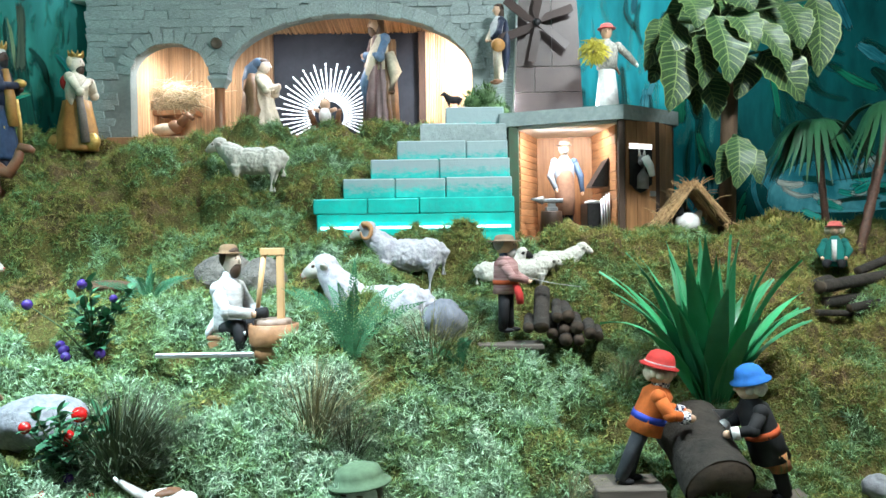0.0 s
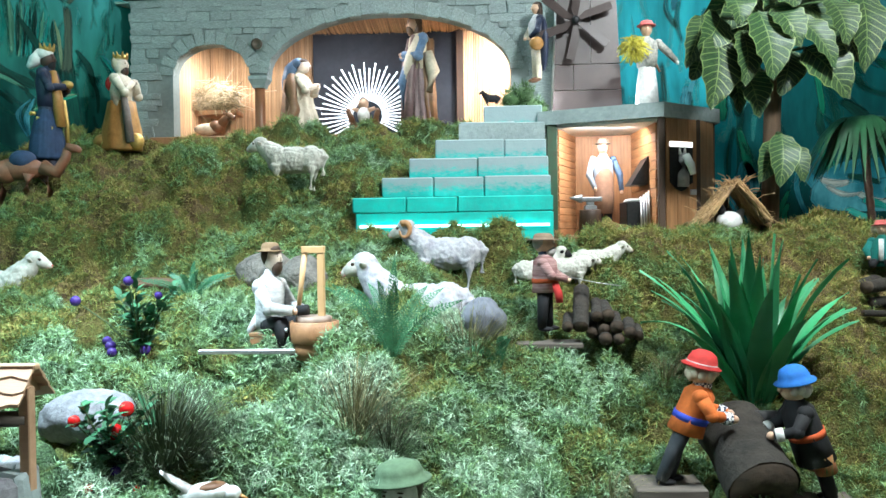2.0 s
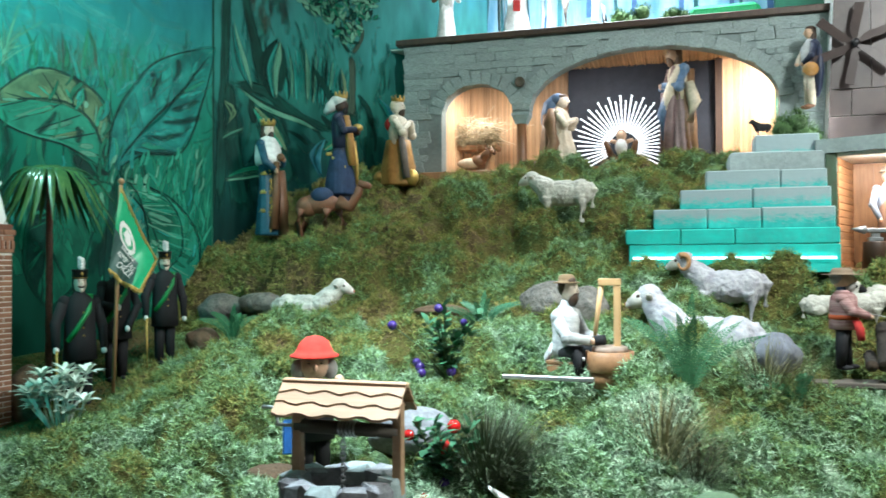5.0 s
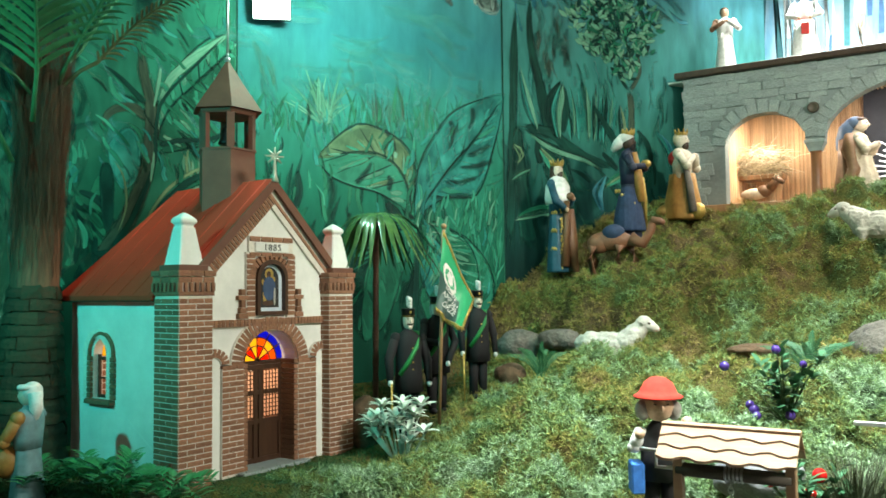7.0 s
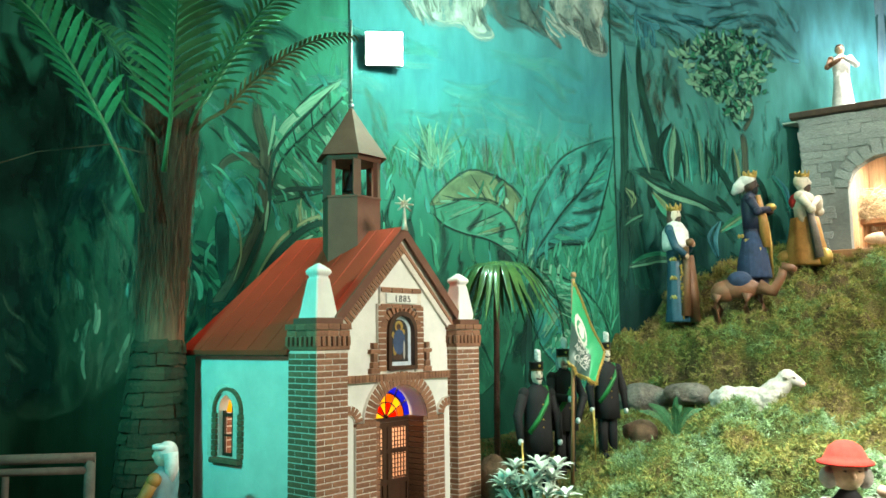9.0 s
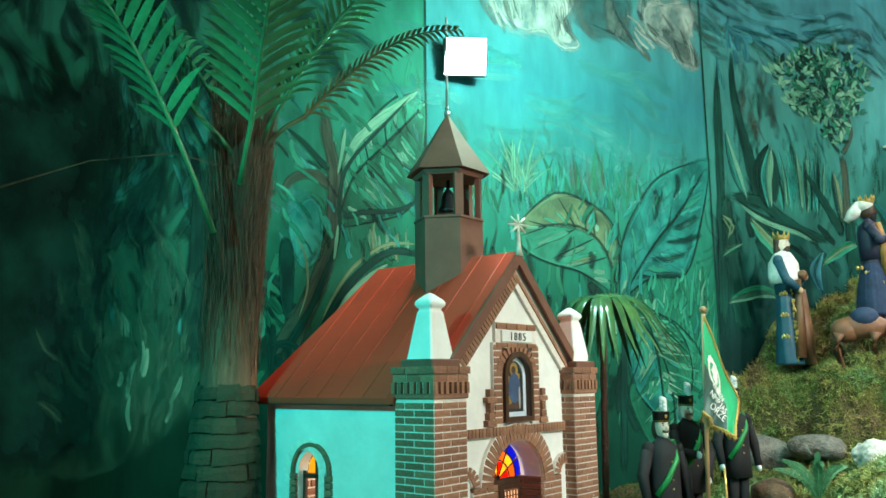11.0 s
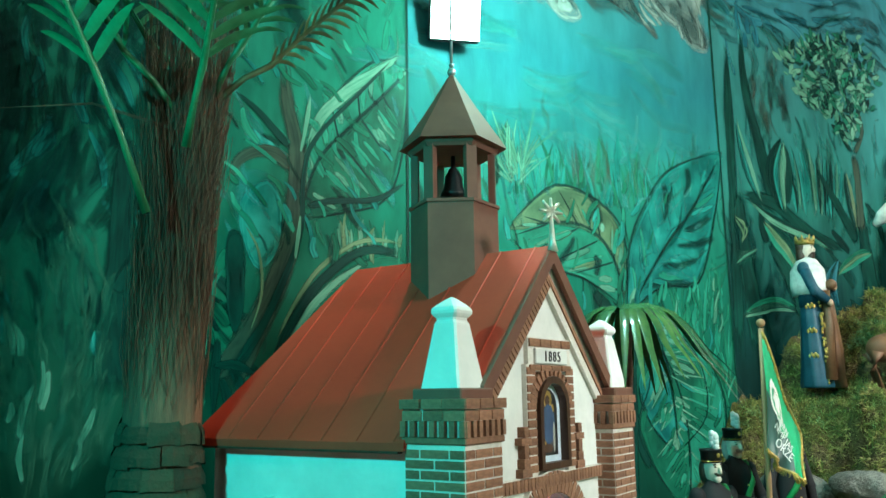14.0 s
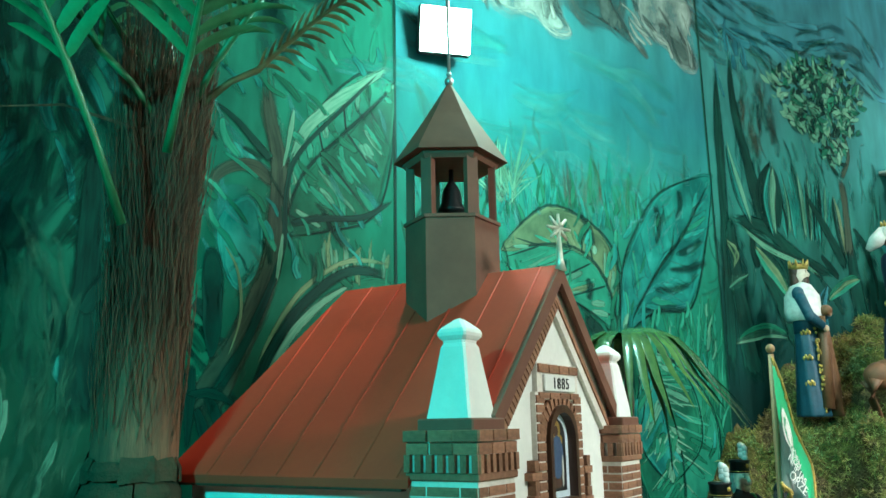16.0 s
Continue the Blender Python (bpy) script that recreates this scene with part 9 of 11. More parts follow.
b.ball(BLACK, (0.05, 0, 0.10), (0.022, 0.018, 0.022))
b.tube(WHITE, [(-0.04, 0, 0.06), (-0.08, 0, 0.10)], [0.03, 0.01])
b.ball(RED, (0.055, 0, 0.125), (0.014, 0.004, 0.01))
b.done("hen_figure", pose(hx - 0.01, hy - 0.01, hz_ + 0.03, 0, 0, -150), "white hen figure sitting in the straw hut", "hen figure")

# ---- plants, stones, wood ----
M_AGAVE = mat("agave_leaf", (0.050, 0.28, 0.12), (0.028, 0.20, 0.075), 26, 0.45, bump=0.1, stretch=(0.3, 0.3, 0.3), rand=0.4, coat=0.05)
M_FERN = mat("fern_green", (0.055, 0.19, 0.08), (0.025, 0.11, 0.045), 40, 0.6, bump=0.0, island=0.3)
M_TUFT = mat("dark_tuft", (0.035, 0.06, 0.032), (0.06, 0.07, 0.03), 30, 0.7, bump=0.0, island=0.4)
M_DRY = mat("dry_grass", (0.20, 0.17, 0.08), (0.10, 0.12, 0.05), 30, 0.8, bump=0.0, island=0.4)
M_STEM = mat("stem", (0.05, 0.09, 0.03), (0.03, 0.06, 0.02), 30, 0.7)
M_LEAF = mat("small_leaf", (0.045, 0.17, 0.08), (0.03, 0.11, 0.05), 40, 0.5, bump=0.1, island=0.3)
M_LILY = mat("silver_leaf", (0.72, 0.78, 0.70), (0.50, 0.62, 0.52), 30, 0.55, bump=0.1, island=0.2)
M_FROND = mat("palm_frond", (0.022, 0.19, 0.08), (0.013, 0.12, 0.048), 30, 0.4, bump=0.1, island=0.25, coat=0.1)
M_FIBRE = mat("palm_fibre", (0.125, 0.072, 0.040), (0.055, 0.036, 0.022), 70, 0.9, bump=0.7, island=0.3, stretch=(1, 1, 0.12))
M_ROCK = mat("rough_rock", (0.25, 0.225, 0.195), (0.10, 0.095, 0.088), 34, 0.95, bump=1.0, big=9, big_amount=0.45, dist=0.03)
M_ROCKW = mat("pale_rock", (0.25, 0.257, 0.275), (0.14, 0.145, 0.16), 55, 0.9, bump=0.6, big=9, dist=0.01)
M_ROCKBLUE = mat("blue_grey_rock", (0.16, 0.17, 0.20), (0.10, 0.105, 0.13), 20, 0.8, bump=0.4, stretch=(3, 3, 1))
M_CLOD = mat("brown_moss_clod", (0.14, 0.085, 0.05), (0.08, 0.05, 0.03), 60, 0.95, bump=0.9)


def gz(x, y):
    return float(ground_height(np.float64(x), np.float64(y)))


def put_leaf(bm, base, tip, width, bend, fold=0.25, n=6, mi=0, side=None, shape=None):
    """A leaf blade with a crease, from base to tip, sagging by bend."""
    base, tip = Vector(base), Vector(tip)
    d = tip - base
    side = side or d.cross(Vector((0, 0, 1)))
    side = side.normalized() if side.length > 1e-6 else Vector((1, 0, 0))
    up = side.cross(d).normalized()
    rows = []
    for i in range(n + 1):
        t = i / n
        p = base + d * t + Vector((0, 0, bend * 4 * t * (1 - t)))
        w = width * (shape(t) if shape else math.sin(math.pi * min(0.08 + 0.92 * t, 1.0)) ** 0.7 * (1 - 0.25 * t)) / 2
        rows.append((bm.verts.new(p + side * w + up * w * fold), bm.verts.new(p), bm.verts.new(p - side * w + up * w * fold)))
    for a, b in zip(rows, rows[1:]):
        for k in (0, 1):
            f = bm.faces.new((a[k], a[k + 1], b[k + 1], b[k]))
            f.material_index, f.smooth = mi, True


# spiky plant
def agave(x, y):
    z = gz(x, y)
    plant = empty("spiky_plant", label="large spiky green plant with long pointed leaves", category="plant")
    rr = random.Random(5)
    for k in range(48):
        a = k * 2.39996 + rr.uniform(-0.25, 0.25)
        lean = radians(6 + 52 * (k / 47) ** 0.9 + rr.uniform(-6, 6))
        L = rr.uniform(0.40, 0.60)
        out = Vector((math.cos(a), math.sin(a) * 0.9, 0))
        width = rr.uniform(0.030, 0.043)
        side = Vector((-out.y, out.x, 0)).normalized()
        p = Vector((x, y, z)) + out * 0.025
        rows, tilt, n = [], lean * 0.45, 11
        curl = rr.uniform(0.5, 1.5) * lean
        bm = bmesh.new()
        for i in range(n + 1):
            t = i / n
            w = width * (0.62 + 1.15 * t if t < 0.33 else max(1 - ((t - 0.33) / 0.67) ** 1.6, 0.012))
            d = out * math.sin(tilt) + Vector((0, 0, math.cos(tilt)))
            nrm = side.cross(d)
            rows.append([bm.verts.new(p + side * w * q + nrm * (0.30 * w * abs(q) ** 1.5 + 0.004 * math.sin(t * 9 + k) * q)) for q in (-1, -0.5, 0, 0.5, 1)])
            p = p + d * (L / n)
            tilt += curl / n * (0.35 + 1.3 * t)
        for u, v in zip(rows, rows[1:]):
            for q in range(4):
                bm.faces.new((u[q], u[q + 1], v[q + 1], v[q])).smooth = True
        part("leaf", bm, M_AGAVE, plant)


agave(0.875, 2.68)


def feather(bm, base, tip, width, rr, n=26):
    """One fern frond: a thin rib with close narrow leaflets in one plane, tapering to its tip."""
    base, tip = Vector(base), Vector(tip)
    out = Vector((tip.x - base.x, tip.y - base.y, 0))
    pt = lambda t: base.lerp(tip, t) + Vector((0, 0, 0.03 * math.sin(math.pi * t))) - out * 0.16 * math.sin(math.pi * t)
    put_tube(bm, [pt(t) for t in np.linspace(0, 1, 7)], [0.0022 * (1 - 0.7 * t) for t in np.linspace(0, 1, 7)], 5)
    face = Vector((rr.uniform(-0.3, 0.3), -1.0, rr.uniform(0.2, 0.7)))
    for i in range(n):
        t = 0.10 + 0.90 * (i + 0.5) / n
        p, d = pt(t), (pt(min(t + 0.03, 1.0)) - pt(t - 0.03)).normalized()
        side = d.cross(face).normalized()
        w = width * math.sin(math.pi * min(1.0, 0.12 + 0.90 * t)) ** 0.8 * rr.uniform(0.85, 1.1)
        for s in (-1, 1):
            e = p + side * s * w + d * w * 0.75 + Vector((rr.uniform(-1, 1), rr.uniform(-1, 1), rr.uniform(-1, 0.4))) * w * 0.12
            put_leaf(bm, p, e, 0.0085 * width / 0.032, 0.0, 0.15, 3, side=d)
            for f in (0.4, 0.7):
                q = p.lerp(e, f)
                for g in (-1, 1):
                    put_leaf(bm, q, q + d * g * 0.010 * width / 0.032 + (e - p) * 0.16, 0.004 * width / 0.032, 0.0, 0.0, 2, side=(e - p))


def fern(x, y, h, count, spread, seed, leaf=0.035, label="feathery green fern in the moss", material=None):
    rr = random.Random(seed)
    plant = empty("fern", label=label, category="fern")
    for k in range(count):
        a = 2 * math.pi * k / count + rr.uniform(-0.3, 0.3)
        e = rr.uniform(0.35, 1.0) if k else 0.05
        tip = (x + math.cos(a) * spread * e, y + math.sin(a) * spread * e * 0.5, gz(x, y) + h * (1 - 0.30 * e) * rr.uniform(0.85, 1.05))
        bm = bmesh.new()
        feather(bm, (x, y, gz(x, y) - 0.01), tip, leaf, rr)
        part("frond", bm, material or M_FERN, plant)


fern(-0.29, 2.565, 0.33, 10, 0.26, 1, 0.021)
fern(-1.06, 2.93, 0.17, 13, 0.24, 2, 0.015, material=M_LEAF, label="low dark green fern beside the bank")
fern(-2.16, 2.93, 0.18, 8, 0.18, 3, 0.018, "low green fern by the rocks")
fern(0.05, 2.70, 0.14, 6, 0.2, 4, 0.015, "small fern sprigs by the round stone")


def tuft(x, y, h, count, spread, seed, material, label, name="grass_tuft", width=0.0026):
    rr = random.Random(seed)
    bm = bmesh.new()
    for k in range(count):
        a, e = rr.uniform(0, 6.28), rr.random() ** 0.7
        b0 = Vector((x + math.cos(a) * spread * 0.25 * e, y + math.sin(a) * spread * 0.25 * e, 0))
        b0.z = gz(b0.x, b0.y)
        a += rr.uniform(-0.7, 0.7)
        t0 = b0 + Vector((math.cos(a) * spread * e + h * 0.18, math.sin(a) * spread * e, h * rr.uniform(0.3, 1.1) * (1 - 0.4 * e)))
        put_leaf(bm, b0, t0, width * rr.uniform(0.5, 1.2), rr.uniform(-0.02, 0.05), 0.1, 5)
        for f in range(3 if k % 2 else 0):
            q = b0.lerp(t0, rr.uniform(0.45, 0.95))
            put_leaf(bm, q, q + Vector((rr.uniform(-1, 1), rr.uniform(-1, 1), rr.uniform(0, 1))) * 0.022, 0.0022, 0.0, 0.1, 2)
    ob = part(name, bm, material)
    return tagged(ob, label, "grass tuft", kind="stuff")


tuft(-0.835, 2.10, 0.25, 760, 0.19, 1, M_TUFT, "dark wiry grass tuft", width=0.0036)
tuft(-0.04, 2.74, 0.20, 300, 0.18, 2, M_DRY, "dry grass tuft by the round stone")
tuft(-0.36, 2.26, 0.23, 380, 0.22, 3, M_DRY, "dry brown and green grass tuft")
tuft(-0.26, 2.24, 0.14, 120, 0.13, 4, M_TUFT, "dark thin grass tuft")
tuft(0.62, 2.78, 0.14, 140, 0.13, 5, M_DRY, "dry grass tuft beside the logs")
tuft(0.36, 2.35, 0.10, 90, 0.12, 6, M_DRY, "small dry grass tuft")
tuft(1.35, 2.75, 0.10, 120, 0.18, 7, M_DRY, "yellow grass tuft on the slope")


def berry_plant(x, y, h, spread, balls, seed, label, leafmat=None):
    rr = random.Random(seed)
    plant = empty("berry_plant", label=label, category="plant")
    z0 = gz(x, y)
    bm = bmesh.new()
    tips = []
    for k in range(7):
        a = 2 * math.pi * k / 7 + rr.uniform(-0.4, 0.4)
        e = rr.uniform(0.3, 1.0)
        tip = Vector((x + math.cos(a) * spread * e, y + math.sin(a) * spread * 0.5 * e, z0 + h * rr.uniform(0.55, 1.0)))
        put_tube(bm, [(x, y, z0), Vector((x, y, z0)).lerp(tip, 0.5) + Vector((0, 0, 0.02)), tip], [0.004, 0.003, 0.0015], 5)
        tips.append(tip)
    for dx, dz, r, _m in balls:
        e = Vector((x + dx, y - 0.03 + 0.04 * math.sin(dx * 40), z0 + dz))
        put_tube(bm, [(x, y, z0), Vector((x, y, z0)).lerp(e, 0.5) + Vector((0, 0, 0.02)), e], [0.003, 0.0025, 0.0015], 5)
    tagged(part("stalk_tuft", bm, M_STEM, plant), kind="stuff")
    bm = bmesh.new()
    for tip in tips:
        for k in range(20):
            p = Vector((x, y, z0)).lerp(tip, rr.uniform(0.2, 1.0))
            d = Vector((rr.uniform(-1, 1), rr.uniform(-1, 1), rr.uniform(-0.2, 0.7))).normalized()
            put_leaf(bm, p, p + d * rr.uniform(0.03, 0.06), 0.028, 0.004, 0.2, 4)
    tagged(part("leaves", bm, leafmat or M_LEAF, plant), kind="stuff")
    for dx, dz, r, m in balls:
        bm = bmesh.new()
        put_ball(bm, (x + dx, y - 0.03 + 0.04 * math.sin(dx * 40), z0 + dz), r, 0, None, 16, 10)
        part("berry", bm, m, plant)


M_PURPLE = mat("purple_berry", (0.06, 0.03, 0.20), (0.04, 0.02, 0.14), 30, 0.2, bump=0.05, coat=0.5)
M_REDB = mat("red_berry", (0.55, 0.012, 0.012), (0.42, 0.008, 0.008), 30, 0.15, bump=0.03, coat=0.6)
berry_plant(-1.09, 2.55, 0.27, 0.15, [(-0.18, 0.19, 0.017, M_PURPLE), (-0.015, 0.25, 0.016, M_PURPLE), (0.015, 0.03, 0.018, M_PURPLE), (-0.10, 0.04, 0.018, M_PURPLE), (-0.115, 0.055, 0.016, M_PURPLE), (-0.09, 0.022, 0.016, M_PURPLE), (0.06, 0.20, 0.013, M_PURPLE)], 1, "leafy plant with shiny purple berries")
berry_plant(-0.97, 2.06, 0.22, 0.13, [(0.04, 0.17, 0.020, M_REDB), (0.015, 0.115, 0.022, M_REDB), (0.02, 0.01, 0.021, M_PURPLE), (-0.02, -0.02, 0.02, M_REDB), (-0.085, 0.145, 0.016, M_REDB), (0.08, -0.03, 0.018, M_REDB)], 2, "leafy plant with shiny red and purple berries")


def lily(x, y, seed, h, name_label):
    rr = random.Random(seed)
    plant = empty("silver_plant", label=name_label, category="plant")
    z0 = gz(x, y)
    for k in range(19):
        cx, cy, cz = x + rr.uniform(-0.16, 0.16), y + rr.uniform(-0.06, 0.06), z0 + rr.uniform(0.3, 1.0) * h
        bm = bmesh.new()
        put_tube(bm, [(x + (cx - x) * 0.3, y, z0), (cx, cy, cz)], 0.004, 5)
        for j in range(11):
            a = 2 * math.pi * j / 6 + rr.uniform(-0.3, 0.3)
            up = 0.25 if j < 6 else 0.85
            d = Vector((math.cos(a), math.sin(a), up)).normalized()
            put_leaf(bm, (cx, cy, cz), Vector((cx, cy, cz)) + d * rr.uniform(0.05, 0.075), 0.024, 0.008, 0.3, 5)
        part("rosette", bm, M_LILY, plant)


lily(-2.44, 2.25, 3, 0.22, "plant with pale silvery pointed leaves")
M_LEAFPLANT = mat("glossy_leaf", (0.03, 0.30, 0.12), (0.02, 0.20, 0.07), 30, 0.3, bump=0.1, island=0.3)
# ferns before the chapel
for i, (x, y, h) in enumerate(((-2.98, 1.30, 0.10), (-2.80, 1.25, 0.13), (-3.12, 1.22, 0.10), (-2.66, 1.32, 0.08), (-3.35, 1.05, 0.12))):
    rr = random.Random(40 + i)
    plant = empty("leaf_plant", label="glossy dark green leafy plant before the chapel", category="plant", group="leafy plants")
    for k in range(9):
        a = 2 * math.pi * k / 9
        bm = bmesh.new()
        p = Vector((x, y, 0.92))
        tip = p + Vector((math.cos(a) * 0.14, math.sin(a) * 0.11, h * rr.uniform(0.5, 1.1)))
        put_tube(bm, [p, p.lerp(tip, 0.5) + Vector((0, 0, 0.04)), tip], 0.002, 4)
        for j in range(9):
            q = p.lerp(tip, 0.15 + j * 0.1) + Vector((0, 0, 0.04 * 4 * (0.15 + j * 0.1) * (0.85 - j * 0.1)))
            d = Vector((-math.sin(a), math.cos(a), 0.1))
            for s in (-1, 1):
                put_leaf(bm, q, q + d * s * 0.045 + (tip - p).normalized() * 0.03, 0.018, 0.004, 0.2, 3)
        part("frond", bm, M_LEAFPLANT, plant)


# palms
big_palm = empty("palm_tree", label="tall palm with fibrous trunk and feather fronds", category="palm tree")
TRUNK = [(-3.56, 1.41, 0.88), (-3.55, 1.415, 1.30), (-3.54, 1.42, 1.60), (-3.535, 1.43, 1.85), (-3.525, 1.435, 2.10), (-3.50, 1.43, 2.42)]
bm = bmesh.new()
put_tube(bm, TRUNK, [0.125, 0.108, 0.083, 0.073, 0.068, 0.066], 24)
for v in bm.verts:
    n_ = noise.noise(Vector((v.co.x * 30, v.co.y * 30, v.co.z * 6)))
    v.co += Vector((n_, n_, 0)) * 0.008
part("trunk", bm, M_FIBRE, big_palm)
rr = random.Random(77)
M_SCALE = mat("palm_scale", (0.034, 0.034, 0.018), (0.008, 0.036, 0.018), 30, 0.9, bump=0.9, rand=0.35)
for row in range(15):
    z = 0.92 + row * 0.046
    r = float(np.interp(z, [0.9, 1.2, 1.6], [0.138, 0.124, 0.089]))
    cx, cy = (float(np.interp(z, [q[2] for q in TRUNK], [q[i] for q in TRUNK])) for i in (0, 1))
    for k in range(9):
        a = 2 * math.pi * (k + 0.5 * (row % 2)) / 9 + rr.uniform(-0.05, 0.05)
        half, low, high = math.pi / 9 * rr.uniform(0.97, 1.06), z - rr.uniform(0.002, 0.010), z + rr.uniform(0.034, 0.050)
        bm = bmesh.new()
        ring = []
        for zz, rad in ((low, r - 0.010), (low, r + 0.006), ((low + high) / 2, r + 0.004), (high, r - 0.006)):
            ring.append([bm.verts.new((cx + math.cos(a + half * u) * (rad + rr.uniform(-0.002, 0.002)), cy + math.sin(a + half * u) * (rad + rr.uniform(-0.002, 0.002)), zz + rr.uniform(-0.003, 0.003))) for u in (-1, -0.4, 0.4, 1)])
        for ra, rb_ in zip(ring, ring[1:]):
            for c in range(3):
                bm.faces.new((ra[c], ra[c + 1], rb_[c + 1], rb_[c]))
        part("bark_scale", bm, M_SCALE, big_palm)
bm = bmesh.new()
for k in range(2200):
    a = rr.uniform(0, 6.28)
    z = rr.uniform(1.80, 2.36) if k % 5 else rr.uniform(1.62, 1.9)
    i = np.interp(z, [p[2] for p in TRUNK], range(len(TRUNK)))
    c = Vector(TRUNK[int(i)]).lerp(Vector(TRUNK[min(int(i) + 1, 5)]), i - int(i))
    r = float(np.interp(z, [1.6, 1.85, 2.1, 2.4], [0.084, 0.073, 0.069, 0.068])) + rr.uniform(-0.004, 0.006)
    p = Vector((c.x + math.cos(a) * r, c.y + math.sin(a) * r, z))
    L = rr.uniform(0.12, 0.32)
    s = rr.uniform(-0.6, 0.6)
    fl = rr.uniform(-0.01, 0.024)
    q = Vector((c.x + math.cos(a + s) * (r + fl + (0.02 if z > 2.0 else 0)), c.y + math.sin(a + s) * (r + fl + (0.02 if z > 2.0 else 0)), z + L))
    put_tube(bm, [p, p.lerp(q, 0.5) + Vector((math.cos(a), math.sin(a), 0)) * rr.uniform(-0.004, 0.014), q], 0.00075, 3, cap=False)
tagged(part("fibre", bm, M_FIBRE, big_palm, "loose hairy palm fibre"), kind="stuff")
bm = bmesh.new()
for k in range(4):
    y = 0.0025 * k
    put_tube(bm, [(-3.47, 1.36, 2.26 + y), (-3.58, 1.22, 2.30 + y * 0.6), (-3.75, 1.05, 2.27 - y * 0.3), (-3.95, 0.85, 2.17 - y)], 0.0008, 3, cap=False)
tagged(part("loose_strand", bm, M_FIBRE, big_palm), kind="stuff")
def arching_frond(parent, base, start, way, length, arch, n, leaf, width, rr, fold=0.35, ahead=0.85, material=None, mend=1.0):
    """A feather frond: a bare stalk from base to start, then leaflets in pairs along an arching rib."""
    base, start, way = Vector(base), Vector(start), Vector(way).normalized()
    rib = lambda t: start + way * length * t + Vector((0, 0, arch * 4 * t * (1 - t) - 0.10 * t ** 3))
    bm = bmesh.new()
    mid = (base + start) / 2 + Vector((0, 0, 0.012))
    put_tube(bm, [base, mid, start] + [rib(t) for t in np.linspace(0.1, 1, 9)], [0.010, 0.007, 0.008] + [0.007 * (1 - 0.75 * t) for t in np.linspace(0.1, 1, 9)], 7)
    for i in range(n):
        t = (i + 0.2) / n
        q = rib(t)
        d = (rib(min(t + 0.03, 1)) - rib(max(t - 0.03, 0))).normalized()
        side = d.cross(Vector((0, 0, 1))).normalized()
        up = side.cross(d)
        size = leaf * (1 - 0.55 * t ** 2) * (0.8 + 0.2 * min(t * 6, 1))
        for sg in (-1, 1):
            l = size * rr.uniform(0.92, 1.06)
            e = q + (side * sg + d * ahead * rr.uniform(0.9, 1.1) + up * fold).normalized() * l
            put_leaf(bm, q, e, width * rr.uniform(0.9, 1.1), 0.012, 0.22, 6, side=d, shape=lambda k: min(1.0, 0.55 + 3 * k) * (1 - max(k - 0.55, 0) / 0.45 * 0.75 if k < 0.985 else 0.05))
    return part("frond", bm, material or M_FROND, parent)


M_DRYFROND = mat("dry_frond", (0.16, 0.16, 0.07), (0.05, 0.12, 0.05), 18, 0.6, bump=0.1, island=0.5)
for base, start, way, ln, arch, n, leaf, w, fold, ahead, m in (
        ((-3.372, 1.30, 2.19), (-3.29, 1.263, 2.353), (0.62, -0.42, 0.62), 0.62, 0.03, 17, 0.195, 0.028, 0.30, 0.55, M_FROND),
        ((-3.455, 1.275, 2.05), (-3.456, 1.124, 2.327), (0.06, -0.66, 0.72), 0.62, 0.04, 16, 0.200, 0.028, 0.25, 0.65, M_FROND),
        ((-3.44, 1.46, 2.36), (-3.36, 1.55, 2.46), (0.80, 0.30, 0.55), 0.62, 0.04, 26, 0.105, 0.013, -0.25, 0.60, M_DRYFROND),
        ((-3.44, 1.44, 2.36), (-3.36, 1.46, 2.50), (0.75, 0.05, 0.60), 0.66, 0.05, 24, 0.135, 0.015, -0.15, 0.60, M_FROND),
        ((-3.47, 1.40, 2.38), (-3.45, 1.36, 2.50), (0.35, -0.25, 0.85), 0.6, 0.03, 18, 0.17, 0.018, 0.2, 0.7, M_FROND),
        ((-3.48, 1.38, 2.30), (-3.52, 1.25, 2.42), (-0.25, -0.55, 0.75), 0.6, 0.04, 17, 0.18, 0.019, 0.2, 0.7, M_FROND),
        ((-3.50, 1.42, 2.38), (-3.60, 1.38, 2.52), (-0.55, -0.15, 0.70), 0.6, 0.04, 18, 0.17, 0.018, 0.2, 0.7, M_FROND),
        ((-3.46, 1.45, 2.38), (-3.47, 1.55, 2.52), (0.15, 0.50, 0.80), 0.6, 0.03, 18, 0.16, 0.018, 0.2, 0.7, M_FROND)):
    arching_frond(big_palm, base, start, way, ln, arch, n, leaf, w, rr, fold, ahead, m)


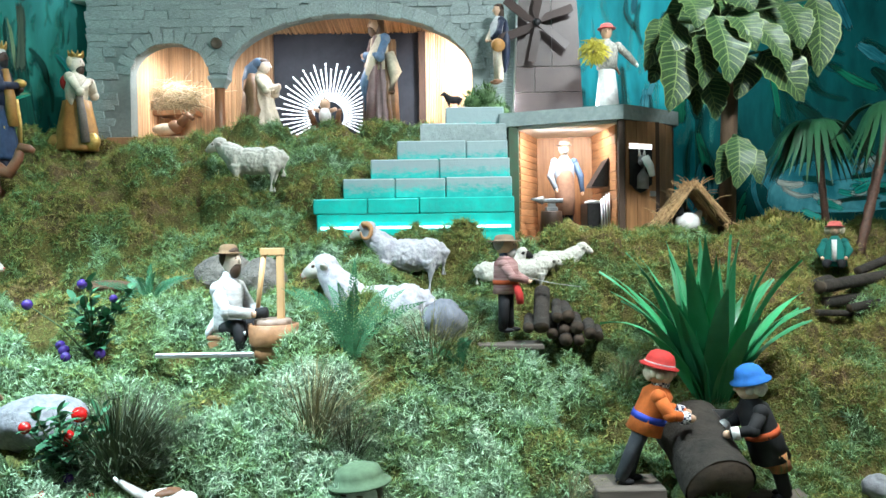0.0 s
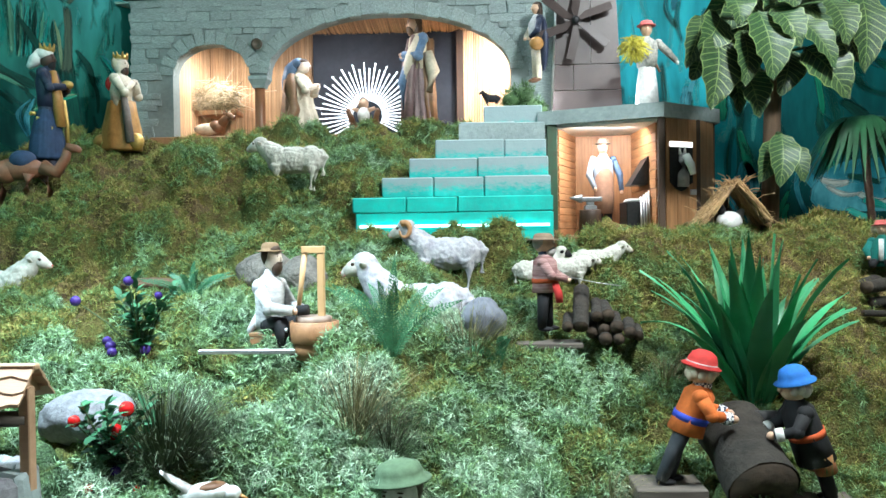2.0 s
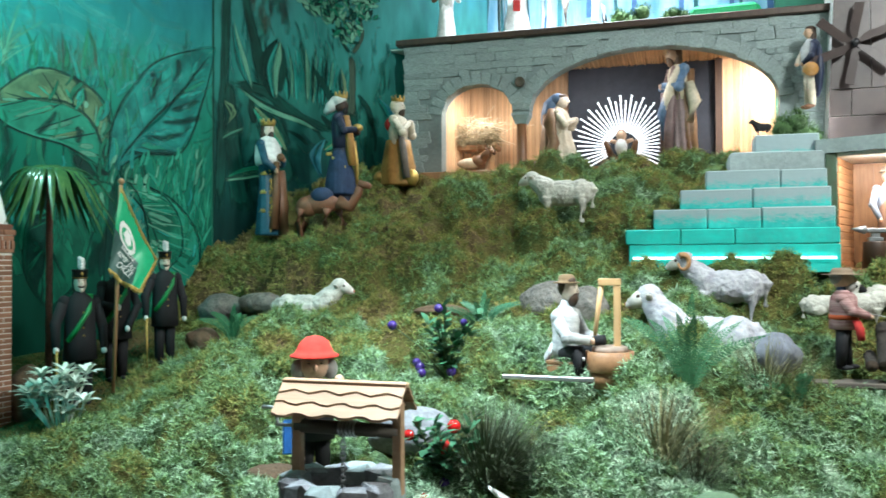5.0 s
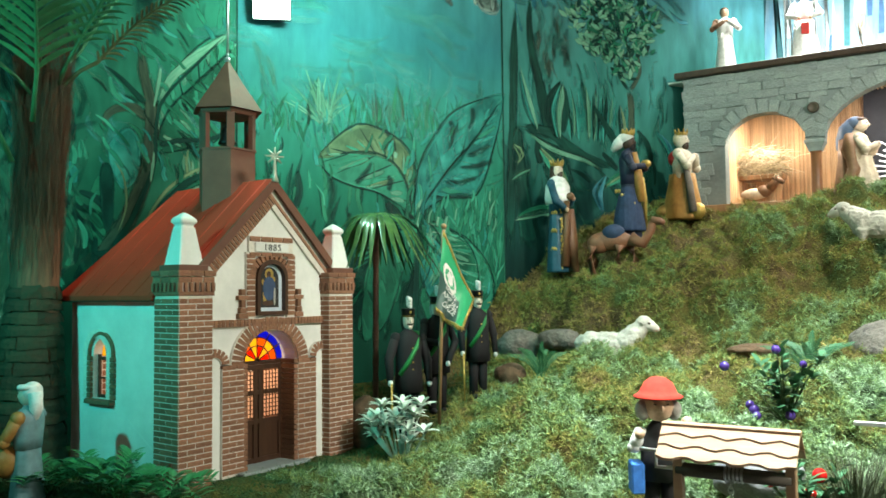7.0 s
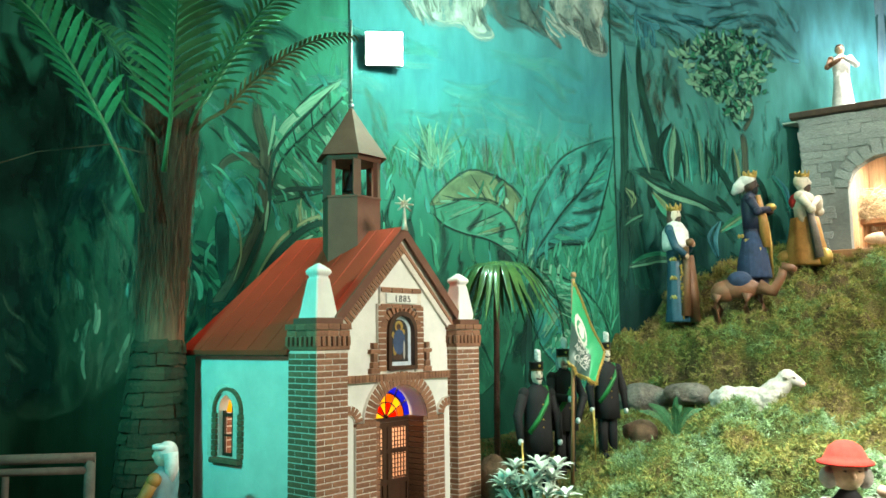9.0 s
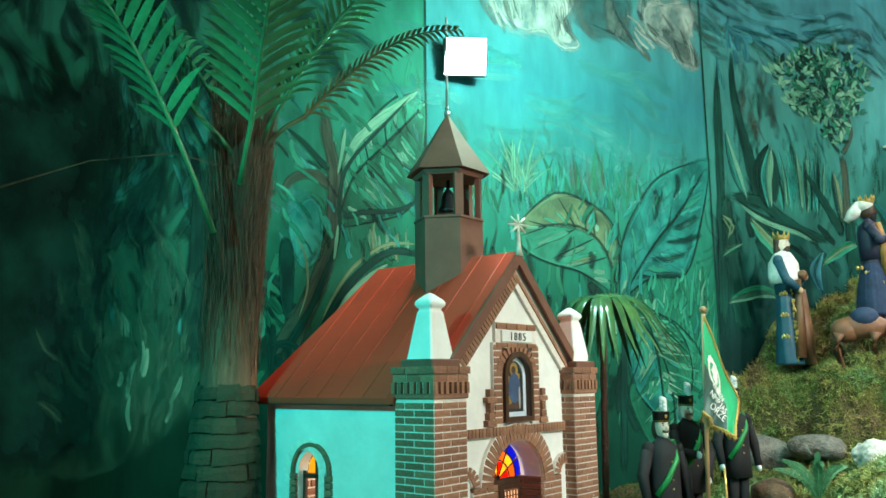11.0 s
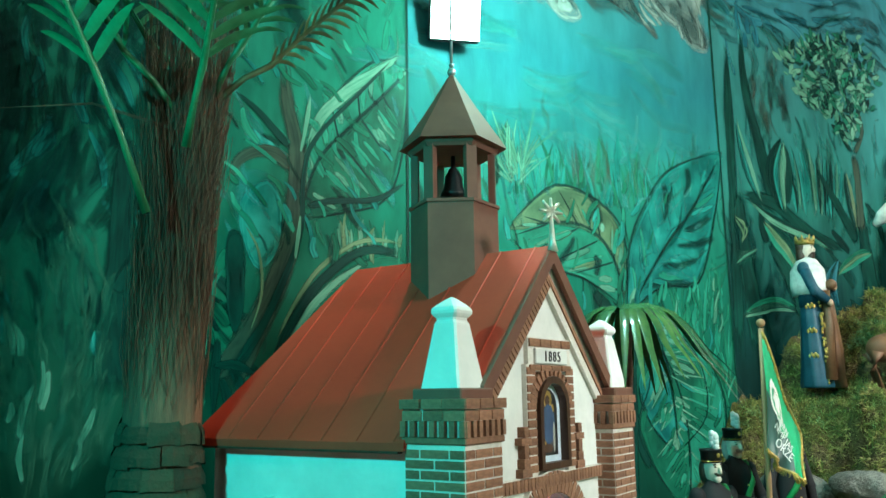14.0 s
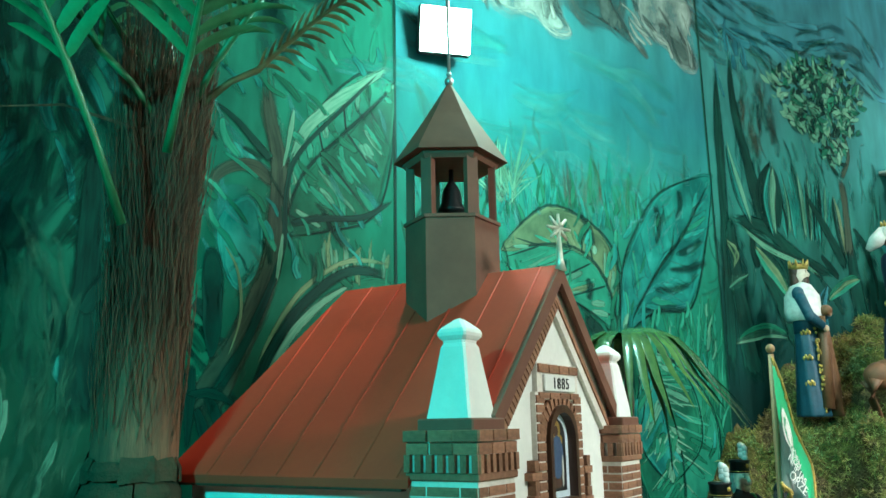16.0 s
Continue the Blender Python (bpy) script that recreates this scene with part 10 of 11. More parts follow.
def small_palm(base, top_, r, count, length, seed, label, drop=0.30, trunk_mat=None, leaf_mat=None):
    rr = random.Random(seed)
    plant = empty("small_palm", label=label, category="palm")
    base, top_ = Vector(base), Vector(top_)
    bm = bmesh.new()
    k = 16
    put_tube(bm, [base.lerp(top_, i / k) for i in range(k + 1)], [r * (1.1 if i % 2 else 0.92) for i in range(k + 1)], 10)
    part("trunk", bm, trunk_mat or M_PALMTRUNK, plant)
    for i in range(count):
        a = 2 * math.pi * i / count + rr.uniform(-0.1, 0.1)
        d = Vector((math.cos(a), math.sin(a), 0))
        bm = bmesh.new()
        L = length * rr.uniform(0.65, 1.12)
        dip = rr.uniform(0.75, 1.15)
        for j in range(3):
            b2 = a + (j - 1) * 0.15 + rr.uniform(-0.03, 0.03)
            e = Vector((math.cos(b2), math.sin(b2), 0))
            pts = [top_ + e * L * t + Vector((0, 0, 0.05 * math.sin(math.pi * min(t * 1.4, 1)) - drop * dip * t ** 2.2)) for t in np.linspace(0.0, 1, 8)]
            side = Vector((-e.y, e.x, 0))
            rows = [(bm.verts.new(p + side * w + Vector((0, 0, -w * 0.4))), bm.verts.new(p), bm.verts.new(p - side * w + Vector((0, 0, -w * 0.4)))) for p, w in zip(pts, [0.004, 0.011, 0.014, 0.014, 0.013, 0.010, 0.006, 0.001])]
            for p, q in zip(rows, rows[1:]):
                for s in (0, 1):
                    f = bm.faces.new((p[s], p[s + 1], q[s + 1], q[s]))
                    f.smooth = True
        part("frond", bm, leaf_mat or M_SHINY, plant)


M_PALMTRUNK = mat("palm_trunk_dark", (0.11, 0.055, 0.035), (0.05, 0.025, 0.018), 60, 0.55, bump=0.7, bump_scale=70)
M_SHINY = mat("shiny_frond", (0.05, 0.115, 0.030), (0.018, 0.065, 0.022), 20, 0.22, bump=0.05, island=0.25, coat=0.5)
M_DARKPALM = mat("dark_frond", (0.022, 0.085, 0.035), (0.012, 0.055, 0.022), 20, 0.35, bump=0.05, island=0.3)
small_palm((-2.84, 2.62, 0.98), (-2.80, 2.58, 1.885), 0.013, 10, 0.33, 1, "small palm with drooping shiny fronds beside the chapel", 0.26)
small_palm((1.86, 3.95, 1.45), (1.78, 3.90, 1.985), 0.017, 13, 0.30, 2, "small palm with dark ringed trunk", 0.26, None, M_DARKPALM)
small_palm((1.78, 3.50, 1.38), (1.98, 3.60, 2.02), 0.02, 13, 0.30, 3, "small palm with glossy dark trunk", 0.26, None, M_DARKPALM)


# tree with large veined leaves
def veined_leaf_material():
    m = mat("variegated_leaf", (0.010, 0.042, 0.014), (0.006, 0.028, 0.010), 30, 0.5, bump=0.15, rand=0.3, coat=0.0)
    nt = m.node_tree
    n, l = nt.nodes, nt.links
    p = n["Principled BSDF"]
    src = p.inputs["Base Color"].links[0].from_socket
    uv = n.new("ShaderNodeUVMap")
    sep = n.new("ShaderNodeSeparateXYZ")
    l.new(uv.outputs[0], sep.inputs[0])

    def math_node(op, a, b=None):
        q = n.new("ShaderNodeMath")
        q.operation = op
        for i, v in enumerate((a, b)):
            if v is None:
                continue
            if isinstance(v, (int, float)):
                q.inputs[i].default_value = v
            else:
                l.new(v, q.inputs[i])
        return q.outputs[0]
    across = math_node("ABSOLUTE", math_node("SUBTRACT", sep.outputs[0], 0.5))
    f = math_node("FRACT", math_node("MULTIPLY", math_node("SUBTRACT", sep.outputs[1], math_node("MULTIPLY", across, 0.34)), 11.0))
    line = math_node("LESS_THAN", math_node("ABSOLUTE", math_node("SUBTRACT", f, 0.5)), 0.085)
    rib = math_node("LESS_THAN", across, 0.014)
    edge = math_node("GREATER_THAN", across, 0.465)
    noise_t = n.new("ShaderNodeTexVoronoi")
    noise_t.feature = "DISTANCE_TO_EDGE"
    noise_t.inputs["Scale"].default_value = 26.0
    l.new(uv.outputs[0], noise_t.inputs[0])
    net = math_node("MULTIPLY", math_node("LESS_THAN", noise_t.outputs["Distance"], 0.035), 0.45)
    tot = math_node("MAXIMUM", math_node("MAXIMUM", line, rib), math_node("MAXIMUM", edge, net))
    mix = n.new("ShaderNodeMix")
    mix.data_type = "RGBA"
    mix.inputs[7].default_value = (0.21, 0.28, 0.09, 1)
    l.new(math_node("MULTIPLY", tot, 0.52), mix.inputs[0])
    l.new(src, mix.inputs[6])
    l.new(mix.outputs[2], p.inputs["Base Color"])
    return m


M_BIGLEAF = veined_leaf_material()


def big_leaf(parent, base, tip, width, bend, roll):
    """A broad pointed leaf with a curved blade, and its stalk."""
    base, tip = Vector(base), Vector(tip)
    d = tip - base
    side = d.cross(Vector((0.0, -1.0, 0.15))).normalized()
    side = Matrix.Rotation(radians(roll), 3, d.normalized()) @ side
    up = side.cross(d).normalized()
    bm = bmesh.new()
    uvl = bm.loops.layers.uv.new("UVMap")
    n, k = 12, 6
    rows, uvs = [], []
    for i in range(n + 1):
        t = i / n
        w = width * 0.5 * (math.sin(math.pi * t ** 0.72)) ** 0.85 + 0.0005
        c = base + d * t + up * bend * math.sin(math.pi * t)
        row, ur = [], []
        for j in range(k + 1):
            s = 2 * j / k - 1
            wave = 0.010 * math.sin(t * 26) * abs(s) ** 2
            row.append(bm.verts.new(c + side * w * s + up * (abs(s) * w * 0.30 + wave)))
            ur.append((0.5 + 0.5 * s, t))
        rows.append(row), uvs.append(ur)
    for i in range(n):
        for j in range(k):
            f = bm.faces.new((rows[i][j], rows[i][j + 1], rows[i + 1][j + 1], rows[i + 1][j]))
            f.smooth = True
            for lp, uvv in zip(f.loops, (uvs[i][j], uvs[i][j + 1], uvs[i + 1][j + 1], uvs[i + 1][j])):
                lp[uvl].uv = uvv
    return part("leaf", bm, M_BIGLEAF, parent)


leafy = empty("leafy_tree", label="tall plant with large drooping veined green leaves", category="plant")
bm = bmesh.new()
put_tube(bm, [(1.265, 3.65, 1.42), (1.275, 3.65, 1.75), (1.285, 3.65, 2.1), (1.285, 3.65, 2.6)], [0.040, 0.036, 0.036, 0.034], 14)
part("trunk", bm, M_BARK, leafy)
FRONT_LEAVES = [(1.015, 3.50, 2.392, 0.904, 3.43, 2.235, 0.162), (0.993, 3.46, 2.302, 0.940, 3.39, 1.988, 0.201), (1.029, 3.44, 2.480, 1.056, 3.37, 2.323, 0.159), (1.081, 3.42, 2.314, 1.068, 3.35, 2.073, 0.133), (1.106, 3.52, 2.186, 1.158, 3.45, 1.958, 0.163), (1.134, 3.38, 2.383, 1.165, 3.31, 2.087, 0.197), (1.201, 3.40, 2.401, 1.281, 3.33, 2.219, 0.147), (1.302, 3.42, 2.367, 1.431, 3.35, 2.136, 0.117), (1.443, 3.44, 2.441, 1.482, 3.37, 2.232, 0.149), (1.355, 3.48, 2.254, 1.507, 3.41, 2.025, 0.208), (1.616, 3.54, 2.496, 1.592, 3.47, 2.141, 0.169)]
BACK_LEAVES = [(0.965, 3.60, 2.426, 0.878, 3.53, 2.184, 0.118), (1.082, 3.60, 2.203, 1.103, 3.53, 1.990, 0.113), (1.335, 3.60, 2.273, 1.271, 3.53, 2.058, 0.150), (1.218, 3.42, 2.476, 1.285, 3.35, 2.391, 0.179), (1.547, 3.62, 2.361, 1.614, 3.55, 2.197, 0.135), (0.974, 3.62, 2.283, 0.905, 3.55, 2.134, 0.135), (1.258, 3.56, 1.867, 1.169, 3.49, 1.692, 0.117), (1.266, 3.50, 1.899, 1.232, 3.43, 1.669, 0.131), (1.317, 3.56, 1.856, 1.357, 3.49, 1.692, 0.101)]
LEAVES = FRONT_LEAVES + BACK_LEAVES
for k, (bx, by, bz, tx_, ty_, tz_, w) in enumerate(LEAVES):
    big_leaf(leafy, (bx, by, bz), (tx_, ty_, tz_), w, 0.030, (k * 37) % 36 - 18)
rr = random.Random(14)
for k in range(14):
    a = 2 * math.pi * k / 7
    base = Vector((1.285 + 0.08 * math.cos(a), 3.70 + 0.08 * math.sin(a), 2.56 + rr.uniform(-0.06, 0.16)))
    tip = base + Vector((math.cos(a) * rr.uniform(0.16, 0.30), math.sin(a) * rr.uniform(0.08, 0.2), -rr.uniform(0.14, 0.30)))
    big_leaf(leafy, base, tip, rr.uniform(0.12, 0.16), 0.05, rr.uniform(-30, 30))
bm = bmesh.new()
for bx, by, bz, *rest in LEAVES:
    z = min(bz - 0.05, 2.4) if bz > 2.2 else bz - 0.03
    put_tube(bm, [(1.285, 3.65, z), (1.285 + (bx - 1.285) * 0.5, (3.65 + by) / 2, (z + bz) / 2 + 0.03), (bx, by, bz)], 0.006, 6)
tagged(part("stalk_tuft", bm, M_STEM, leafy), kind="stuff")


# stones
def rock(x, y, r, seed, material, label, sink=0.25, name="rock", lift=0.0, group=""):
    bm = bmesh.new()
    bmesh.ops.create_icosphere(bm, subdivisions=4, radius=1.0)
    off = Vector((seed * 7.1, seed * 3.3, seed))
    for v in bm.verts:
        n_ = noise.fractal(v.co * 1.1 + off, 1.0, 2.0, 4)
        v.co = Vector((v.co.x * r[0], v.co.y * r[1], v.co.z * r[2])) * (1 + 0.16 * n_)
    for f in bm.faces:
        f.smooth = True
    ob = part(name, bm, material)
    ob.location = (x, y, gz(x, y) + r[2] * (1 - 2 * sink) + lift)
    return tagged(ob, label, "rock", group)


rock(-0.825, 3.10, (0.115, 0.09, 0.085), 1, M_ROCK, "rounded brown grey boulder on the bank", 0.12)
rock(-0.680, 3.06, (0.095, 0.08, 0.085), 2, M_ROCK, "speckled grey boulder behind the cooper", 0.15)
rock(-0.005, 2.87, (0.085, 0.07, 0.072), 3, M_ROCKBLUE, "dark blue grey rounded stone", 0.15)
rock(-1.125, 2.26, (0.14, 0.10, 0.08), 4, M_ROCKW, "pale speckled rounded stone", 0.2)
rock(-2.46, 3.34, (0.14, 0.09, 0.075), 5, M_ROCK, "brown rounded rock at the foot of the bank", 0.2)
rock(-2.22, 3.28, (0.11, 0.07, 0.052), 6, M_ROCK, "flat brown rock at the foot of the bank", 0.2)
rock(-1.28, 3.12, (0.12, 0.06, 0.03), 7, M_CLOD, "flat reddish brown stone in moss", 0.2)
rock(1.26, 2.36, (0.05, 0.045, 0.04), 8, M_ROCKW, "small pale rounded stone in moss", 0.2)
rock(-2.32, 2.95, (0.075, 0.06, 0.06), 9, M_CLOD, "brown clod of earth and roots", 0.2)
rock(-2.70, 2.36, (0.08, 0.06, 0.12), 10, M_CLOD, "reddish brown dry moss clump", 0.2)
rock(-1.545, 2.16, (0.085, 0.06, 0.04), 11, M_CLOD, "brown heap of dry twigs and soil", 0.1)
rock(-1.30, 2.16, (0.12, 0.05, 0.05), 12, M_CLOD, "brown mossy hollow behind the well", 0.3)

# wood
M_LOG = mat("log_bark", (0.034, 0.028, 0.022), (0.014, 0.012, 0.010), 26, 0.9, bump=0.9, stretch=(1, 1, 1), big=6, big_amount=0.3)
M_CUT = mat("cut_wood", (0.055, 0.036, 0.022), (0.026, 0.018, 0.012), 30, 0.85, bump=0.4)


def log(p0, p1, r, label, seed, name="log", group=""):
    p0, p1 = Vector(p0), Vector(p1)
    thing = empty(name, label=label, category="log", group=group)
    bm = bmesh.new()
    put_tube(bm, [p0.lerp(p1, i / 8) for i in range(9)], [r] * 9, 20, cap=False)
    off = Vector((seed * 5.0, 0, 0))
    for v in bm.verts:
        c = p0 + (p1 - p0) * max(0, min(1, (v.co - p0).dot(p1 - p0) / (p1 - p0).length_squared))
        v.co = c + (v.co - c) * (1 + 0.10 * noise.noise(v.co * 14 + off))
    part("bark", bm, M_LOG, thing)
    bm = bmesh.new()
    put_tube(bm, [p0 - (p1 - p0).normalized() * 0.002, p0 + (p1 - p0).normalized() * 0.02], r * 0.96, 20)
    part("cut_end", bm, M_CUT, thing)
    bm = bmesh.new()
    put_tube(bm, [p1 - (p1 - p0).normalized() * 0.02, p1 + (p1 - p0).normalized() * 0.003], r * 0.96, 20)
    part("cut_end", bm, M_CUT, thing)
    return thing


log((0.765, 2.27, 0.782), (0.739, 2.50, 0.902), 0.100, "thick dark log being sawn by two dolls", 1)
saw = empty("cross_saw", label="toothed two handed saw across the log", category="saw")
part("blade", box(0.62, 0.95, 2.43, 2.433, 0.925, 0.965), M_METAL, saw)
for i, (x0, y0, z0, x1, y1, z1, r) in enumerate(((0.340, 2.86, 1.167, 0.361, 2.99, 1.288, 0.028), (0.435, 2.86, 1.205, 0.437, 2.99, 1.229, 0.024), (0.424, 2.87, 1.155, 0.433, 3.00, 1.177, 0.022), (0.466, 2.86, 1.164, 0.477, 2.99, 1.188, 0.024), (0.511, 2.86, 1.145, 0.527, 2.99, 1.166, 0.022), (0.543, 2.87, 1.132, 0.560, 3.00, 1.145, 0.018), (0.426, 2.86, 1.123, 0.435, 2.99, 1.137, 0.024), (0.295, 2.86, 1.167, 0.313, 2.99, 1.189, 0.020), (0.380, 2.87, 1.142, 0.392, 3.00, 1.188, 0.020), (0.397, 2.86, 1.202, 0.412, 2.99, 1.240, 0.020), (0.472, 2.86, 1.122, 0.485, 2.99, 1.129, 0.020))):
    log((x0, y0, z0), (x1, y1, z1), r, "short dark round of firewood", 10 + i, group="firewood by the woodcutter")
tagged(part("sawing_board", box(0.12, 0.35, 2.86, 2.98, 1.09, 1.108, 0.003), M_GREYWOOD), "dark flat board under the woodcutter", "board")
for i, (x0, y0, z0, x1, y1, z1, r) in enumerate(((1.36, 3.12, 1.245, 1.52, 3.22, 1.285, 0.035), (1.40, 3.05, 1.28, 1.95, 3.22, 1.345, 0.024), (1.43, 3.08, 1.22, 1.62, 3.12, 1.235, 0.022), (1.50, 3.02, 1.205, 1.85, 3.10, 1.25, 0.016), (1.62, 3.20, 1.33, 2.0, 3.25, 1.47, 0.018), (1.38, 3.02, 1.19, 1.60, 3.05, 1.18, 0.012))):
    log((x0, y0, z0), (x1, y1, z1), r, "dark knotty branch in the heap", 30 + i, "branch", "branch heap")

# well
well = empty("well", label="wooden well with a shingled roof, winding roller and stone ring", category="well")
M_WELLWOOD = mat("well_wood", (0.46, 0.29, 0.18), (0.34, 0.20, 0.115), 30, 0.6, bump=0.2, stretch=(0.1, 1, 1), rand=0.1)
WX0, WX1, WY = -1.215, -0.905, 1.60
for x in (WX0 + 0.035, WX1 - 0.022):
    b0 = box(x - 0.011, x + 0.011, WY - 0.013, WY + 0.013, 0.60, 1.20, 0.002)
    part("post", b0, M_WELLWOOD, well)
for sg in (-1, 1):
    for k in range(3):
        d0, d1 = k * 0.030, k * 0.030 + 0.040
        n = 4
        outl = [(WX0 + (WX1 - WX0) * i / 16, d1 + 0.006 * math.cos(2 * math.pi * n * i / 16 + k * 2)) for i in range(17)] + [(WX1, d0), (WX0, d0)]
        part("roof_board", prism(outl, lambda u, v, w, k=k, sg=sg: Vector((u, WY + sg * v * 0.72 - 0.0 + (0 if sg < 0 else 0), 1.232 - v * 0.62 + 0.010 * (2 - k) * 0.5 + w)), 0.006), M_WELLWOOD, well)
part("ridge", box(WX0 - 0.002, WX1 + 0.002, WY - 0.012, WY + 0.012, 1.234, 1.247, 0.003), M_WELLWOOD, well)
for x in (WX0 + 0.02, WX1 - 0.035):
    part("gable", prism([(WY - 0.06, 1.185), (WY + 0.06, 1.185), (WY, 1.238)], lambda u, v, w, x=x: Vector((x + w, u, v)), 0.012), M_WELLWOOD, well)
bm = bmesh.new()
put_tube(bm, [(WX0 + 0.03, WY, 1.135), (WX1 - 0.02, WY, 1.135)], 0.016, 14)
part("roller", bm, M_GREYWOOD, well)
bm = bmesh.new()
put_tube(bm, [(WX0 + 0.03, WY, 1.135), (WX0 - 0.02, WY, 1.135), (WX0 - 0.02, WY, 1.175), (WX0 - 0.06, WY, 1.175)], 0.005, 6)
part("crank", bm, M_METAL, well)
for k in range(11):
    bm = bmesh.new()
    c = Vector((-1.055, WY - 0.022, 1.115 - k * 0.013))
    put_tube(bm, [c + Vector((0.006 * math.cos(t) if k % 2 else 0, 0 if k % 2 else 0.006 * math.cos(t), 0.010 * math.sin(t))) for t in np.linspace(0, 2 * math.pi, 9)], 0.0018, 5)
    part("chain_link", bm, M_METAL, well)
bm = bmesh.new()
for k in range(5):
    put_lathe(bm, [(0.018, 0), (0.0205, 0.003), (0.018, 0.006)], sides=14, m=pose(-1.072 + k * 0.009, WY, 1.135, 0, 90, 0))
part("chain_coil", bm, M_METAL, well)
for k in range(12):
    a = 2 * math.pi * k / 12
    rr = random.Random(k)
    bm = bmesh.new()
    put_box(bm, -0.035, 0.035, -0.028, 0.028, -0.05, 0.045, 0.010)
    for v in bm.verts:
        v.co += Vector((rr.uniform(-0.006, 0.006), rr.uniform(-0.006, 0.006), rr.uniform(-0.008, 0.008)))
    bmesh.ops.transform(bm, matrix=pose(-1.06 + 0.118 * math.cos(a), WY - 0.01 + 0.105 * math.sin(a), 0.985, 0, 0, math.degrees(a) + 90), verts=bm.verts)
    part("ring_stone", bm, M_ROCKW if k % 3 else M_GREY, well)
# solid black core in place of the dark down the well
bm = bmesh.new()
put_lathe(bm, [(0.11, 0.62), (0.11, 0.94), (0.085, 0.985)], (-1.06, WY - 0.01, 0), 20)
part("shade_core", bm, M_BLACK, well)
# bush mounds by the arch and right of the straw hut, pine twigs on the stage
M_MOUND = moss_material("moss_mound")
M_BUSH = mat("bush_green", (0.09, 0.17, 0.055), (0.04, 0.09, 0.03), 40, 0.8, bump=0.0, island=0.4)
for i, (x, y, z, r, n, m) in enumerate(((0.235, 4.25, 2.12, 0.15, 2600, M_BUSH), (1.52, 3.75, 1.45, 0.17, 2600, M_MOUND), (1.34, 3.62, 1.45, 0.10, 1300, M_MOUND), (1.70, 3.62, 1.42, 0.12, 1500, M_MOUND), (-0.58, 4.58, 2.85, 0.13, 1200, M_BUSH), (-0.35, 4.60, 2.86, 0.09, 800, M_BUSH))):
    rr = random.Random(60 + i)
    bm = bmesh.new()
    lobes = [(Vector((x, y, z)), r * 0.75)] + [(Vector((x + rr.uniform(-0.7, 0.7) * r, y + rr.uniform(-0.5, 0.3) * r, z + rr.uniform(-0.1, 0.6) * r)), r * rr.uniform(0.3, 0.5)) for q in range(7)]
    for c, q in lobes:
        put_ball(bm, c, (q * 0.75, q * 0.7, q * 0.7), 0, None, 10, 7)
    for k in range(n):
        c, q = lobes[rr.randrange(len(lobes))]
        d = Vector((rr.gauss(0, 1), rr.gauss(0, 1), rr.gauss(0.3, 1))).normalized()
        p = c + d * q * rr.uniform(0.72, 1.05)
        e = (d * 0.7 + Vector((rr.uniform(-1, 1), rr.uniform(-1, 1), rr.uniform(-0.6, 1)))).normalized()
        put_leaf(bm, p - d * 0.006, p + e * rr.uniform(0.012, 0.032), 0.0055, rr.uniform(-0.004, 0.004), 0.1, 2)
    tagged(part("moss_bush", bm, m), "loose green mossy bush" if m is M_BUSH else "yellow green mossy mound", "bush", kind="stuff")

# ---- moss: many small curled blades over the hill ----


def needles(name, pts, nrm, length, width, depth, material, rng):
    """One mesh of very small pointed sprigs that fill a thin layer over the ground."""
    k = len(pts)
    rv = rng.normal(size=(k, 3))
    d = nrm * rng.uniform(-0.1, 0.9, (k, 1)) + rv / np.linalg.norm(rv, axis=1, keepdims=True)
    d /= np.linalg.norm(d, axis=1, keepdims=True)
    side = np.cross(d, rng.normal(size=(k, 3)))
    side /= np.linalg.norm(side, axis=1, keepdims=True)
    base = pts + nrm * (rng.random((k, 1)) ** 1.5 * depth - 0.004)
    w = (width * rng.uniform(0.6, 1.4, k))[:, None] / 2
    co = np.stack([base - side * w, base + side * w, base + d * length[:, None]], 1).reshape(-1, 3)
    me = bpy.data.meshes.new(name)
    me.vertices.add(3 * k)
    me.vertices.foreach_set("co", co.astype(np.float32).ravel())
    me.loops.add(3 * k)
    me.loops.foreach_set("vertex_index", np.arange(3 * k, dtype=np.int32))
    me.polygons.add(k)
    me.polygons.foreach_set("loop_start", np.arange(0, 3 * k, 3, dtype=np.int32))
    me.update(calc_edges=True)
    me.materials.append(material)
    return new(name, me)


